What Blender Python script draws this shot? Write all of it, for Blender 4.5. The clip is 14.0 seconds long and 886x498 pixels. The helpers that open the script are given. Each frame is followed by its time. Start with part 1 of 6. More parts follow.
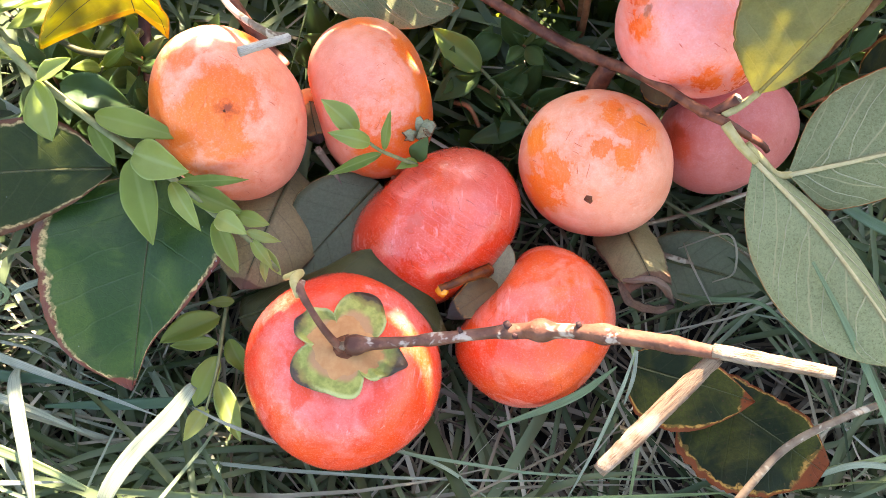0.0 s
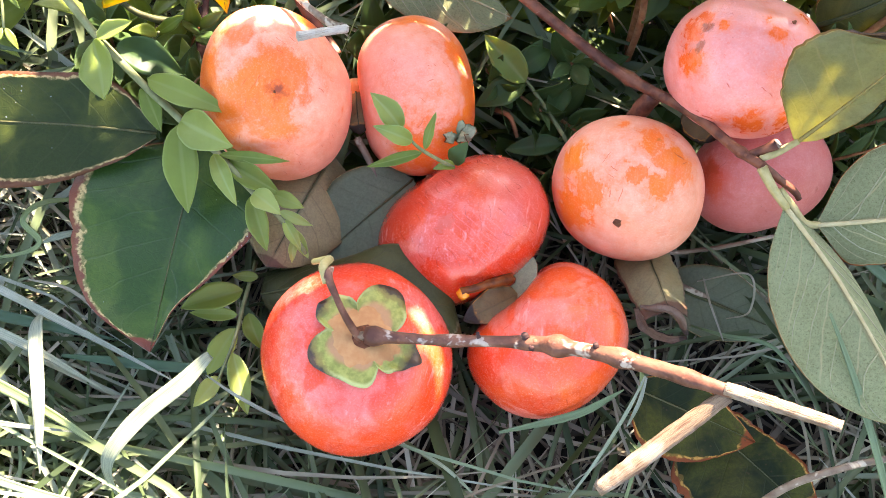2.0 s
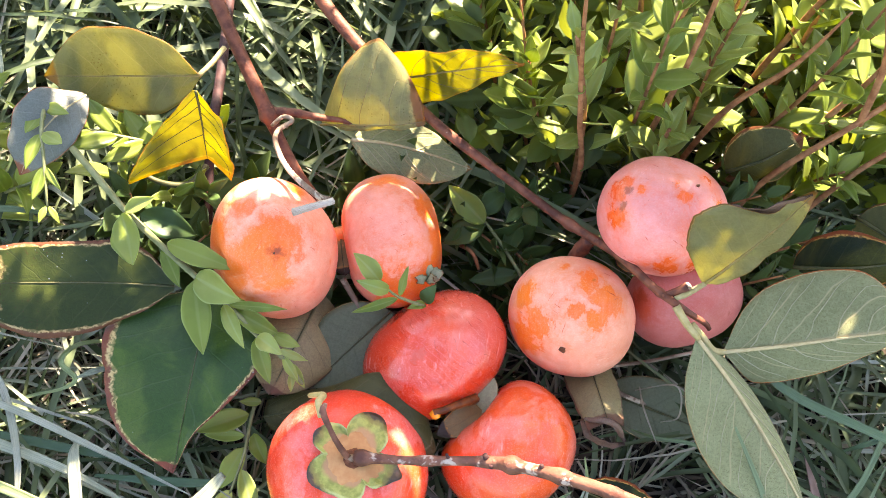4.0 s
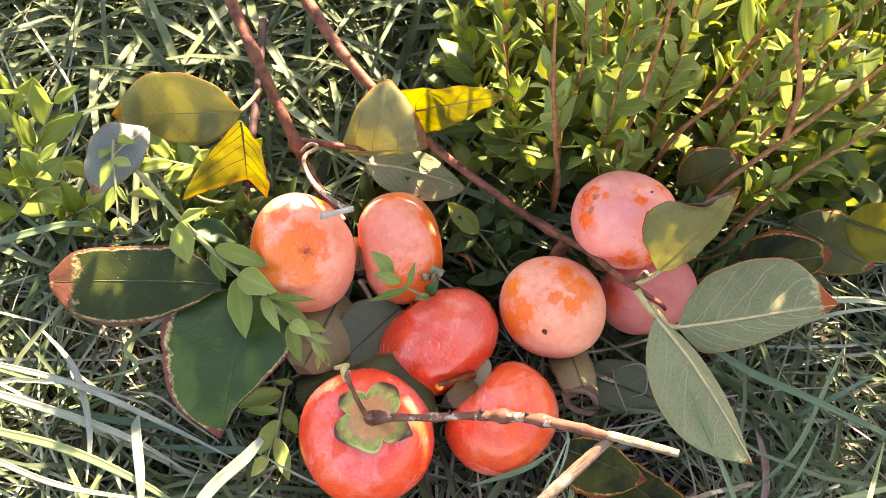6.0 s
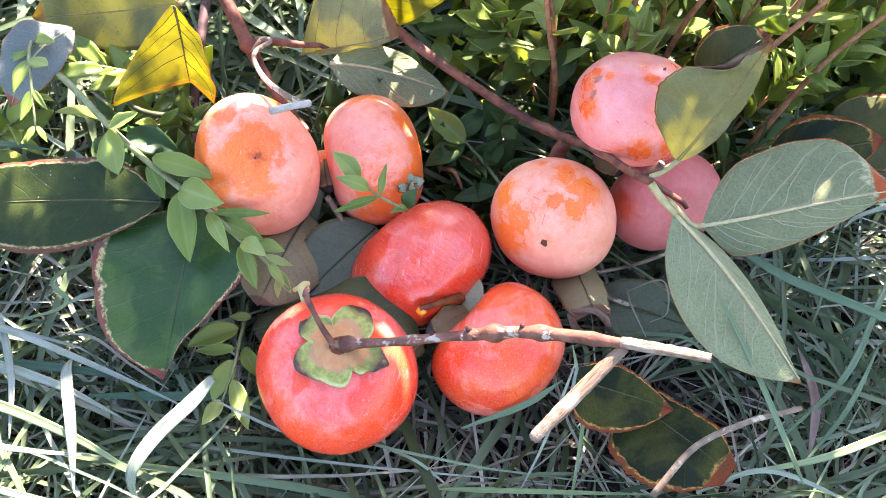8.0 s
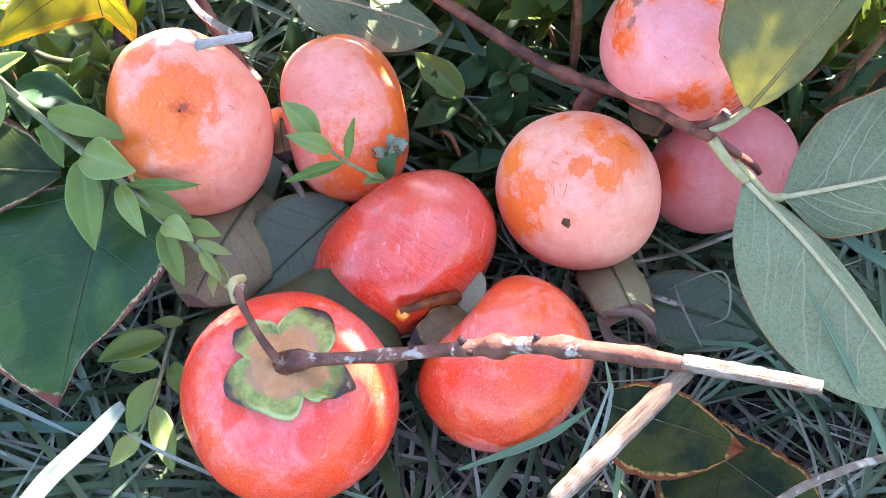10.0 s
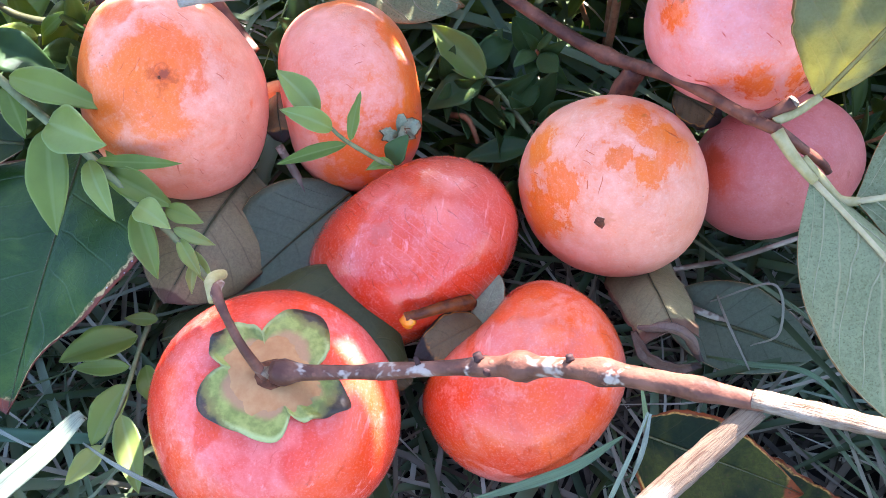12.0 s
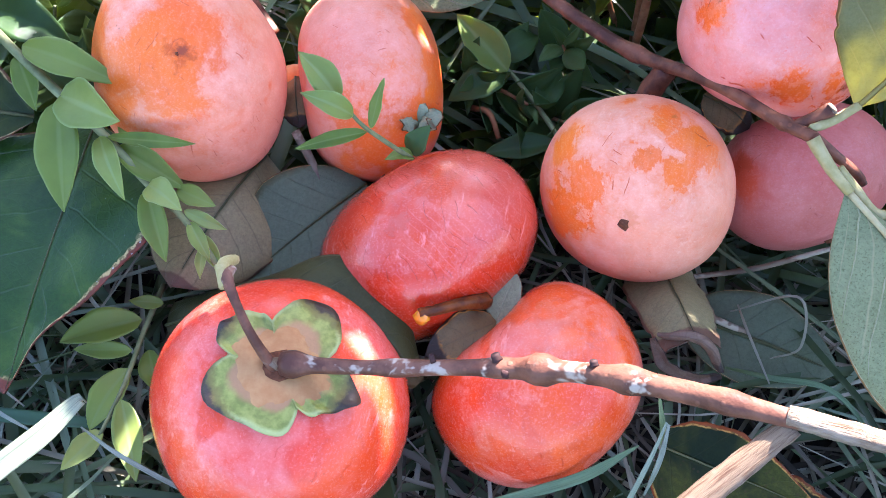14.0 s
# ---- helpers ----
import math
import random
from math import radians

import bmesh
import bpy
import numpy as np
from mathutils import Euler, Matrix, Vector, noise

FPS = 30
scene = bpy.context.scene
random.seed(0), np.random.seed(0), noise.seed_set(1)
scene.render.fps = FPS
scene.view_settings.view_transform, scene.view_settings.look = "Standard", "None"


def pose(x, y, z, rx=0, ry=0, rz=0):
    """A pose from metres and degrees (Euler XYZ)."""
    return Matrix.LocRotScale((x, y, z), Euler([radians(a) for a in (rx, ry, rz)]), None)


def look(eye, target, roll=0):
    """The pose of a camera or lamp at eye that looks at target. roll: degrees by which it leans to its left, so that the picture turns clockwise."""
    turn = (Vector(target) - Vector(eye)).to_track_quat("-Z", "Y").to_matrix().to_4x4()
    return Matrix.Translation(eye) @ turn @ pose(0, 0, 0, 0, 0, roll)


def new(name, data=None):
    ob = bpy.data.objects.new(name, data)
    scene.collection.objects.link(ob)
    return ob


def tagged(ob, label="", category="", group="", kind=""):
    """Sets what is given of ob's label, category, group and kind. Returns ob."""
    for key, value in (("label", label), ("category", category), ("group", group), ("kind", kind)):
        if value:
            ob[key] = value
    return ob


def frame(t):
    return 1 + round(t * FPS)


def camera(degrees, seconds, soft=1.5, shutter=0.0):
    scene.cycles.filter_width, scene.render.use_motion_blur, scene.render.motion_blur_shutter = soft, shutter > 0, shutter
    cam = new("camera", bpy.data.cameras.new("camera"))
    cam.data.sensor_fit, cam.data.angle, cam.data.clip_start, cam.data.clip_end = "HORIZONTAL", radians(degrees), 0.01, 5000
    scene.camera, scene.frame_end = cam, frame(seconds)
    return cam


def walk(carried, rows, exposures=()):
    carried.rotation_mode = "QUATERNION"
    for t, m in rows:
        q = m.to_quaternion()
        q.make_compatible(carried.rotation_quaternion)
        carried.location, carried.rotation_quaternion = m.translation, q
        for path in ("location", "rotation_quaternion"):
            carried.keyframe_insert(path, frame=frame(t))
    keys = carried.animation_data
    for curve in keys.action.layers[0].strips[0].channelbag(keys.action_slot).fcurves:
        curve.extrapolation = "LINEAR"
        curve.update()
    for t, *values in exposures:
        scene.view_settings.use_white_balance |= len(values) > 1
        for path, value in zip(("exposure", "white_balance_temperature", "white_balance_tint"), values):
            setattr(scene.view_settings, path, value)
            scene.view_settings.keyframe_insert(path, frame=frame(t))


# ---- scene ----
cam = camera(53.1, 14.0, soft=0.9)
METRES, EYE, TILT, LEAN, TURN = 0.5, 0.387, -70.0, 0.0, 0.0
ROWS = [
    (0.0, 0.0, 0.0, 0.0, 0.0, 0.0, -0.0),
    (0.5, -0.0066, 0.0091, -0.0057, 0.31, -0.22, -2.54),
    (1.0, -0.0182, 0.0121, -0.01, 0.38, -0.34, -5.25),
    (1.5, -0.0217, 0.0105, -0.0034, 0.49, -0.49, -7.05),
    (2.0, -0.0164, -0.0123, 0.0045, 0.38, -0.33, -7.37),
    (2.5, -0.0211, -0.0219, 0.0123, 0.1, -0.3, -7.19),
    (3.0, -0.0266, -0.0385, 0.022, -0.18, 0.08, -7.08),
    (3.5, -0.0289, -0.073, 0.0492, -0.49, 0.56, -6.79),
    (4.0, -0.015, -0.1504, 0.0801, -0.72, 2.83, -5.68),
    (4.2, -0.0144, -0.1789, 0.0892, -0.79, 3.78, -5.59),
    (6.3, -0.0090, -0.3222, -0.0275, -0.50, 7.27, -4.63),
    (6.5, -0.0052, -0.3247, -0.0411, -0.35, 7.25, -4.57),
    (7.0, 0.0054, -0.2956, -0.0699, -0.12, 7.23, -4.1),
    (7.5, 0.0134, -0.2136, -0.0762, 0.45, 7.23, -3.27),
    (8.0, 0.0308, -0.1503, -0.0781, 0.65, 7.3, -2.59),
    (8.2, 0.0334, -0.1294, -0.0800, 0.79, 7.2, -2.4),
    (10.3, 0.0498, 0.0775, -0.0555, 1.88, 6.92, -2.5),
    (10.5, 0.0513, 0.0897, -0.0527, 1.95, 6.94, -2.58),
    (11.0, 0.0525, 0.1208, -0.0416, 1.91, 6.82, -3.11),
    (11.5, 0.0516, 0.1351, -0.0428, 1.85, 6.82, -3.7),
    (12.0, 0.0386, 0.1367, -0.0484, 1.81, 6.6, -4.47),
    (12.5, 0.0332, 0.131, -0.0538, 1.92, 6.52, -5.18),
    (13.0, 0.0261, 0.1252, -0.0564, 1.77, 6.6, -5.9),
    (13.5, 0.0177, 0.1396, -0.0592, 1.74, 6.43, -6.53),
    (14.0, 0.0273, 0.1527, -0.0488, 1.48, 6.45, -7.12),
]
walk(cam, [(t, pose(0, 0, EYE, TILT, LEAN, TURN) @ pose(METRES * x, METRES * y, METRES * z, 90 + pitch, roll, yaw)) for t, x, y, z, yaw, pitch, roll in ROWS],
     [(0.0, 3.16, 7350, 14), (3.0, 3.25, 7200, 15), (4.2, 3.13, 7500, 17), (6.3, 2.97, 8300, 20), (7.0, 3.05, 8100, 20), (7.5, 3.2, 7500, 18), (8.0, 3.22, 6200, 18), (10.5, 3.15, 5650, 15), (14.0, 3.05, 5650, 16)])

# ---- world, sun ----
SUN_EL, SUN_AZ = 41.0, 20.0          # degrees above the horizon; degrees to the right of straight ahead
world = bpy.data.worlds.new("sky_world")
scene.world = world
world.use_nodes = True
wnt = world.node_tree
sky = wnt.nodes.new("ShaderNodeTexSky")
sky.sky_type = "NISHITA"
sky.sun_disc = False
sky.sun_elevation = radians(SUN_EL)
sky.sun_rotation = radians(SUN_AZ)
wnt.links.new(sky.outputs[0], wnt.nodes["Background"].inputs[0])
wnt.nodes["Background"].inputs[1].default_value = 0.095
sun = new("sun", bpy.data.lights.new("sun", "SUN"))
sun.data.energy, sun.data.angle, sun.data.color = 5.0, radians(0.55), (1.0, 0.93, 0.82)
to_sun = Vector((math.sin(radians(SUN_AZ)) * math.cos(radians(SUN_EL)), math.cos(radians(SUN_AZ)) * math.cos(radians(SUN_EL)), math.sin(radians(SUN_EL))))
sun.matrix_world = look(to_sun * 5, (0, 0, 0))


# ---- node helpers ----
class Nodes:
    """A short hand for building node materials."""

    def __init__(self, name, rough=0.5, spec=0.5):
        self.mat = bpy.data.materials.new(name)
        self.mat.use_nodes = True
        self.nt = self.mat.node_tree
        self.bsdf = self.nt.nodes["Principled BSDF"]
        self.out = self.nt.nodes["Material Output"]
        self.bsdf.inputs["Roughness"].default_value = rough
        self.bsdf.inputs["Specular IOR Level"].default_value = spec

    def put(self, socket, value):
        if isinstance(value, bpy.types.NodeSocket):
            self.nt.links.new(value, socket)
        elif isinstance(value, (tuple, list)) and len(value) == 3 and socket.type == "RGBA":
            socket.default_value = (*value, 1)
        else:
            socket.default_value = value

    def set(self, name, value):
        self.put(self.bsdf.inputs[name], value)

    def coord(self, kind="Object"):
        return self.nt.nodes.new("ShaderNodeTexCoord").outputs[kind]

    def math(self, op, a, b=0.0, clamp=False):
        n = self.nt.nodes.new("ShaderNodeMath")
        n.operation, n.use_clamp = op, clamp
        self.put(n.inputs[0], a)
        self.put(n.inputs[1], b)
        return n.outputs[0]

    def noise(self, vec, scale, detail=3.0, rough=0.55, distort=0.0, colour=False):
        n = self.nt.nodes.new("ShaderNodeTexNoise")
        self.put(n.inputs["Vector"], vec)
        for k, v in (("Scale", scale), ("Detail", detail), ("Roughness", rough), ("Distortion", distort)):
            n.inputs[k].default_value = v
        return n.outputs["Color" if colour else "Fac"]

    def cells(self, vec, scale, feature="F1"):
        n = self.nt.nodes.new("ShaderNodeTexVoronoi")
        n.feature = feature
        self.put(n.inputs["Vector"], vec)
        n.inputs["Scale"].default_value = scale
        return n.outputs["Distance"]

    def step(self, x, lo, hi):
        n = self.nt.nodes.new("ShaderNodeMapRange")
        n.interpolation_type = "SMOOTHSTEP"
        self.put(n.inputs[0], x)
        n.inputs[1].default_value, n.inputs[2].default_value = lo, hi
        return n.outputs[0]

    def mix(self, fac, a, b):
        n = self.nt.nodes.new("ShaderNodeMix")
        n.data_type = "RGBA"
        self.put(n.inputs[0], fac)
        self.put(n.inputs[6], a)
        self.put(n.inputs[7], b)
        return n.outputs[2]

    def scaled(self, vec, s):
        n = self.nt.nodes.new("ShaderNodeMapping")
        self.put(n.inputs["Vector"], vec)
        n.inputs["Scale"].default_value = s
        return n.outputs[0]

    def turned(self, vec, turn, s):
        n = self.nt.nodes.new("ShaderNodeMapping")
        self.put(n.inputs["Vector"], vec)
        n.inputs["Rotation"].default_value = turn
        n.inputs["Scale"].default_value = s
        return n.outputs[0]

    def scratches(self, vec, way, scale, width, breaks, lo, wander=4.5):
        """Straight parallel scratches across the direction given, irregular in spacing and broken up."""
        d = self.nt.nodes.new("ShaderNodeVectorMath")
        d.operation = "DOT_PRODUCT"
        self.put(d.inputs[0], vec)
        d.inputs[1].default_value = way
        at = self.math("ADD", self.math("MULTIPLY", d.outputs["Value"], scale), self.math("MULTIPLY", self.noise(vec, 70, 2), wander))
        f = self.math("ABSOLUTE", self.math("SUBTRACT", self.math("FRACT", at), 0.5))
        return self.math("MULTIPLY", self.math("SUBTRACT", 1.0, self.step(f, width * 0.5, width)), self.step(breaks, lo, lo + 0.05))

    def far(self, vec, point):
        n = self.nt.nodes.new("ShaderNodeVectorMath")
        n.operation = "DISTANCE"
        self.put(n.inputs[0], vec)
        n.inputs[1].default_value = point
        return n.outputs["Value"]

    def parts(self, vec):
        n = self.nt.nodes.new("ShaderNodeSeparateXYZ")
        self.put(n.inputs[0], vec)
        return n.outputs

    def bump(self, height, strength, dist):
        n = self.nt.nodes.new("ShaderNodeBump")
        n.inputs["Strength"].default_value, n.inputs["Distance"].default_value = strength, dist
        self.put(n.inputs["Height"], height)
        self.set("Normal", n.outputs[0])
        return n.outputs[0]

    def rand(self):
        return self.nt.nodes.new("ShaderNodeObjectInfo").outputs["Random"]

    def island(self):
        return self.nt.nodes.new("ShaderNodeNewGeometry").outputs["Random Per Island"]

    def thin(self, colour, share, normal=None):
        """Lets light through a thin sheet."""
        tr = self.nt.nodes.new("ShaderNodeBsdfTranslucent")
        self.put(tr.inputs[0], colour)
        mx = self.nt.nodes.new("ShaderNodeMixShader")
        mx.inputs[0].default_value = share
        self.nt.links.new(self.bsdf.outputs[0], mx.inputs[1])
        self.nt.links.new(tr.outputs[0], mx.inputs[2])
        self.nt.links.new(mx.outputs[0], self.out.inputs[0])


def leaf_material(name, base, second, vein, edge=(0.30, 0.07, 0.02), rim=(0.55, 0.36, 0.12), edge_width=0.0, tip_width=0.0, speckle=0.0,
                  through_colour=(0.5, 0.45, 0.03), share=0.3, rough=0.45, veins=0.5, count=7.0, mottle=0.5, wax=0.4, relief=0.6, root=None, dust=0.0, slant=0.20, mesh=0.18, corner=None, stipple=0.35):
    """A leaf blade: mottled ground, side veins, a scorched edge with a pale rim, brown specks."""
    k = Nodes(name, rough, wax)
    uv = k.coord("UV")
    ob = k.coord("Object")
    u, v, _ = k.parts(uv)
    s = k.math("ABSOLUTE", k.math("SUBTRACT", k.math("MULTIPLY", v, 2.0), 1.0))
    wob = k.noise(ob, 260, 3)
    wob2 = k.noise(ob, 60, 2)
    # veins
    phase = k.math("MULTIPLY", k.math("SUBTRACT", u, k.math("MULTIPLY", s, slant)), count)
    phase = k.math("ADD", phase, k.math("MULTIPLY", wob2, 0.35))
    saw = k.math("ABSOLUTE", k.math("SUBTRACT", k.math("FRACT", phase), 0.5))
    side = k.math("SUBTRACT", 1.0, k.step(saw, 0.0, 0.05))
    side = k.math("MULTIPLY", side, k.math("SUBTRACT", 1.0, k.step(s, 0.75, 1.0)))
    mid = k.math("SUBTRACT", 1.0, k.step(s, 0.02, 0.07))
    net = k.math("SUBTRACT", 1.0, k.step(k.cells(ob, 330, "DISTANCE_TO_EDGE"), 0.0, 0.11))
    line = k.math("MAXIMUM", k.math("MULTIPLY", side, 0.8), mid)
    blotch = k.step(k.noise(ob, 42, 4, 0.6, 0.6), 0.42, 0.62)
    ground = k.mix(k.math("MULTIPLY", blotch, mottle), base, second)
    fine = k.noise(ob, 800, 3, 0.75)
    ground = k.mix(k.math("MULTIPLY", k.step(fine, 0.35, 0.65), 0.5), ground, tuple(c * 1.6 for c in base))
    dotty = k.noise(ob, 1700, 2, 0.8)
    ground = k.mix(k.math("MULTIPLY", k.step(dotty, 0.52, 0.70), stipple), ground, tuple(c * 0.5 for c in base))
    col = k.mix(k.math("MULTIPLY", line, veins), ground, vein)
    col = k.mix(k.math("MULTIPLY", net, mesh * veins), col, vein)
    if root:
        col = k.mix(k.math("SUBTRACT", 1.0, k.step(k.math("ADD", u, k.math("MULTIPLY", k.math("SUBTRACT", wob, 0.5), 0.25)), root[1] - 0.12, root[1] + 0.12)), col, root[0])
    # scorched edge
    if edge_width or tip_width:
        near = k.math("SUBTRACT", 1.0, s)
        if tip_width:
            near = k.math("MINIMUM", near, k.math("MULTIPLY", k.math("SUBTRACT", 1.0, u), edge_width / tip_width if edge_width else 1.0 / tip_width * 0.2))
        near = k.math("ADD", near, k.math("MULTIPLY", k.math("SUBTRACT", k.cells(ob, 480), 0.4), (edge_width or 0.2) * 0.30))
        near = k.math("ADD", near, k.math("MULTIPLY", k.math("SUBTRACT", wob, 0.5), (edge_width or 0.2) * 1.2))
        near = k.math("ADD", near, k.math("MULTIPLY", k.math("SUBTRACT", wob2, 0.5), (edge_width or 0.2) * 1.2))
        w = edge_width or 0.2
        if corner:
            near = k.math("MULTIPLY", k.math("SUBTRACT", 1.0, u), 0.7)
            near = k.math("ADD", near, k.math("MULTIPLY", k.math("SUBTRACT", wob, 0.5), 0.12))
            near = k.math("ADD", near, k.math("MULTIPLY", k.math("ABSOLUTE", k.math("SUBTRACT", v, corner)), 0.22))
        teeth = k.math("MULTIPLY", k.math("SUBTRACT", 1.0, k.step(near, w * 0.9, w * 1.15)), k.math("ADD", 0.25, k.math("MULTIPLY", k.step(k.noise(ob, 520, 2, 0.6), 0.40, 0.56), 0.75)))
        col = k.mix(teeth, col, rim)
        brown = k.mix(k.noise(ob, 140, 3), edge, tuple(c * 0.45 for c in edge))
        col = k.mix(k.math("SUBTRACT", 1.0, k.step(near, w * 0.50, w * 0.80)), col, brown)
        if tip_width and not corner:
            end = k.math("ADD", u, k.math("MULTIPLY", k.math("SUBTRACT", wob, 0.5), tip_width * 0.5))
            col = k.mix(k.step(end, 1 - tip_width * 0.92, 1 - tip_width * 0.74), col, brown)
    if dust:
        bits = k.math("SUBTRACT", 1.0, k.step(k.cells(ob, 260), 0.05, 0.10))
        bits = k.math("MULTIPLY", bits, k.step(k.noise(ob, 50, 2), 0.50, 0.62))
        col = k.mix(k.math("MULTIPLY", bits, dust), col, (0.45, 0.46, 0.40))
    if speckle:
        dots = k.math("SUBTRACT", 1.0, k.step(k.cells(ob, 520), 0.12, 0.26))
        dots = k.math("MULTIPLY", dots, k.step(k.noise(ob, 34, 2), 0.48, 0.62))
        col = k.mix(k.math("MULTIPLY", dots, speckle), col, (0.05, 0.025, 0.01))
    k.set("Base Color", col)
    k.set("Roughness", k.math("ADD", rough - 0.1, k.math("MULTIPLY", wob2, 0.2)))
    h = k.math("ADD", k.math("MULTIPLY", line, relief), k.math("MULTIPLY", fine, 0.15))
    h = k.math("ADD", h, k.math("ADD", k.math("MULTIPLY", net, 0.10), k.math("MULTIPLY", dotty, 0.15)))
    k.bump(h, 0.55, 0.0007)
    if share:
        glow = k.mix(k.math("MULTIPLY", blotch, mottle), tuple(c * 0.7 for c in through_colour), through_colour)
        k.thin(k.mix(0.35, glow, col), share)
    return k.mat


def skin_material(name, ripe, deep, bloom, patches=(), amount=0.55, seed=0.0, scratch=0.5, veil=0.85, gloss=0.42, soft=0.3, speck=0.4, stains=(), ragged=1.0, scored=0.0, coat=0.08):
    """Fruit skin: an orange ground under a pale waxy bloom, rubbed away in ragged patches and fine scratches."""
    k = Nodes(name, gloss, 0.36)
    ob = k.coord("Object")
    mv = k.nt.nodes.new("ShaderNodeMapping")
    k.put(mv.inputs["Vector"], ob)
    mv.inputs["Location"].default_value = (seed, seed * 1.7, -seed)
    sh = mv.outputs[0]
    wide = k.noise(sh, 34, 3, 0.6, 0.6)
    mid = k.noise(sh, 100, 4, 0.65, 0.5)
    fine = k.noise(sh, 330, 4, 0.7)
    grain = k.noise(sh, 1300, 3, 0.7)
    brush = k.noise(k.turned(sh, (0.4, 0.9, seed), (1.0, 0.16, 1.0)), 420, 3, 0.7)
    ground = k.mix(k.step(k.noise(sh, 26, 3), 0.38, 0.62), ripe, deep)
    ground = k.mix(k.math("MULTIPLY", k.step(mid, 0.5, 0.7), 0.5), ground, tuple(c * 0.82 for c in deep))
    rub = k.math("MULTIPLY", k.step(wide, amount, amount + 0.08), k.math("ADD", 0.45, k.math("MULTIPLY", brush, 0.8)), True)
    edge = k.math("ADD", k.math("SUBTRACT", k.math("MULTIPLY", mid, 1.5), 0.75), k.math("SUBTRACT", k.math("MULTIPLY", fine, 0.8), 0.4))
    edge = k.math("ADD", edge, k.math("SUBTRACT", k.math("MULTIPLY", wide, 2.4), 1.2))
    for d, r in patches:
        f = k.math("ADD", k.far(ob, d), k.math("MULTIPLY", edge, r * 1.3 * ragged))
        f = k.math("ADD", f, k.math("MULTIPLY", k.math("SUBTRACT", brush, 0.5), r * 1.6))
        spot = k.math("SUBTRACT", 1.0, k.step(f, r * (1 - soft), r * (1 + soft)))
        halo = k.math("SUBTRACT", 1.0, k.step(f, r * 0.7, r * 2.1))
        rub = k.math("MAXIMUM", rub, k.math("MULTIPLY", halo, k.math("ADD", 0.18, k.math("MULTIPLY", brush, 0.5))))
        rub = k.math("MAXIMUM", rub, k.math("MULTIPLY", spot, k.math("ADD", 0.55, k.math("MULTIPLY", brush, 0.8)), True))
    # thin winding scratches
    sc = k.scratches(sh, (0.55, 0.75, 0.3), 300, 0.045, k.noise(sh, 110, 2), 0.62, 2.0)
    sc = k.math("MAXIMUM", sc, k.scratches(sh, (0.8, -0.5, 0.2), 260, 0.040, k.noise(sh, 95, 2), 0.63, 2.0))
    pale = tuple(min(1, c * 1.08 + 0.05) for c in bloom)
    rosy = (bloom[0] * 0.96, bloom[1] * 0.80, bloom[2] * 0.80)
    wax = k.mix(k.step(mid, 0.3, 0.7), bloom, pale)
    wax = k.mix(k.math("MULTIPLY", k.step(k.noise(sh, 55, 3), 0.45, 0.65), 0.6), wax, rosy)
    cover = k.math("MULTIPLY", k.math("SUBTRACT", 1.0, rub), veil)
    cover = k.math("MULTIPLY", cover, k.math("ADD", 0.32, k.math("MULTIPLY", k.math("ADD", k.math("MULTIPLY", fine, 0.6), k.math("MULTIPLY", grain, 0.4)), 1.2)), True)
    col = k.mix(cover, ground, wax)
    col = k.mix(k.math("MULTIPLY", sc, scratch), col, (deep[0] * 0.72, deep[1] * 0.55, deep[2] * 0.6))
    scuff = k.math("MULTIPLY", k.step(brush, 0.56, 0.70), k.step(k.noise(sh, 45, 2), 0.52, 0.64))
    col = k.mix(k.math("MULTIPLY", scuff, 0.45), col, tuple(min(1, c * 1.15 + 0.12) for c in bloom))
    height = k.math("ADD", k.math("MULTIPLY", grain, 0.5), k.math("ADD", k.math("MULTIPLY", sc, -0.8), k.math("MULTIPLY", mid, 0.8)))
    if scored:
        cut = k.math("MAXIMUM", k.scratches(sh, (0.65, 0.70, 0.25), 240, 0.030, k.noise(sh, 62, 2), 0.53, 2.2), k.scratches(sh, (0.90, 0.30, -0.30), 200, 0.026, k.noise(sh, 75, 2), 0.56, 2.2))
        col = k.mix(k.math("MULTIPLY", cut, scored), col, (deep[0] * 0.6, deep[1] * 0.5, deep[2] * 0.8))
        lit = k.scratches(sh, (0.60, 0.74, 0.28), 380, 0.090, k.noise(sh, 48, 2), 0.52, 1.6)
        col = k.mix(k.math("MULTIPLY", lit, scored * 0.22), col, tuple(min(1, c * 1.2 + 0.08) for c in bloom))
        height = k.math("SUBTRACT", height, k.math("MULTIPLY", cut, 1.2))
    col = k.mix(k.math("MULTIPLY", k.step(grain, 0.50, 0.66), 0.16), col, tuple(min(1, c * 1.12 + 0.10) for c in bloom))
    col = k.mix(k.math("MULTIPLY", k.step(k.noise(sh, 620, 3, 0.8), 0.58, 0.70), 0.30), col, deep)
    dots = k.math("SUBTRACT", 1.0, k.step(k.cells(sh, 300), 0.04, 0.11))
    col = k.mix(k.math("MULTIPLY", dots, k.math("MULTIPLY", k.step(k.noise(sh, 60, 2), 0.52, 0.68), speck)), col, (0.14, 0.03, 0.01))
    for d, r, tone in stains:
        f = k.math("ADD", k.far(ob, d), k.math("MULTIPLY", k.math("SUBTRACT", fine, 0.5), r * 2.6))
        f = k.math("ADD", f, k.math("MULTIPLY", k.math("SUBTRACT", mid, 0.5), r * 2.2))
        col = k.mix(k.math("MULTIPLY", k.math("SUBTRACT", 1.0, k.step(f, r * 0.4, r * 1.1)), 0.8), col, tone)
    k.set("Base Color", col)
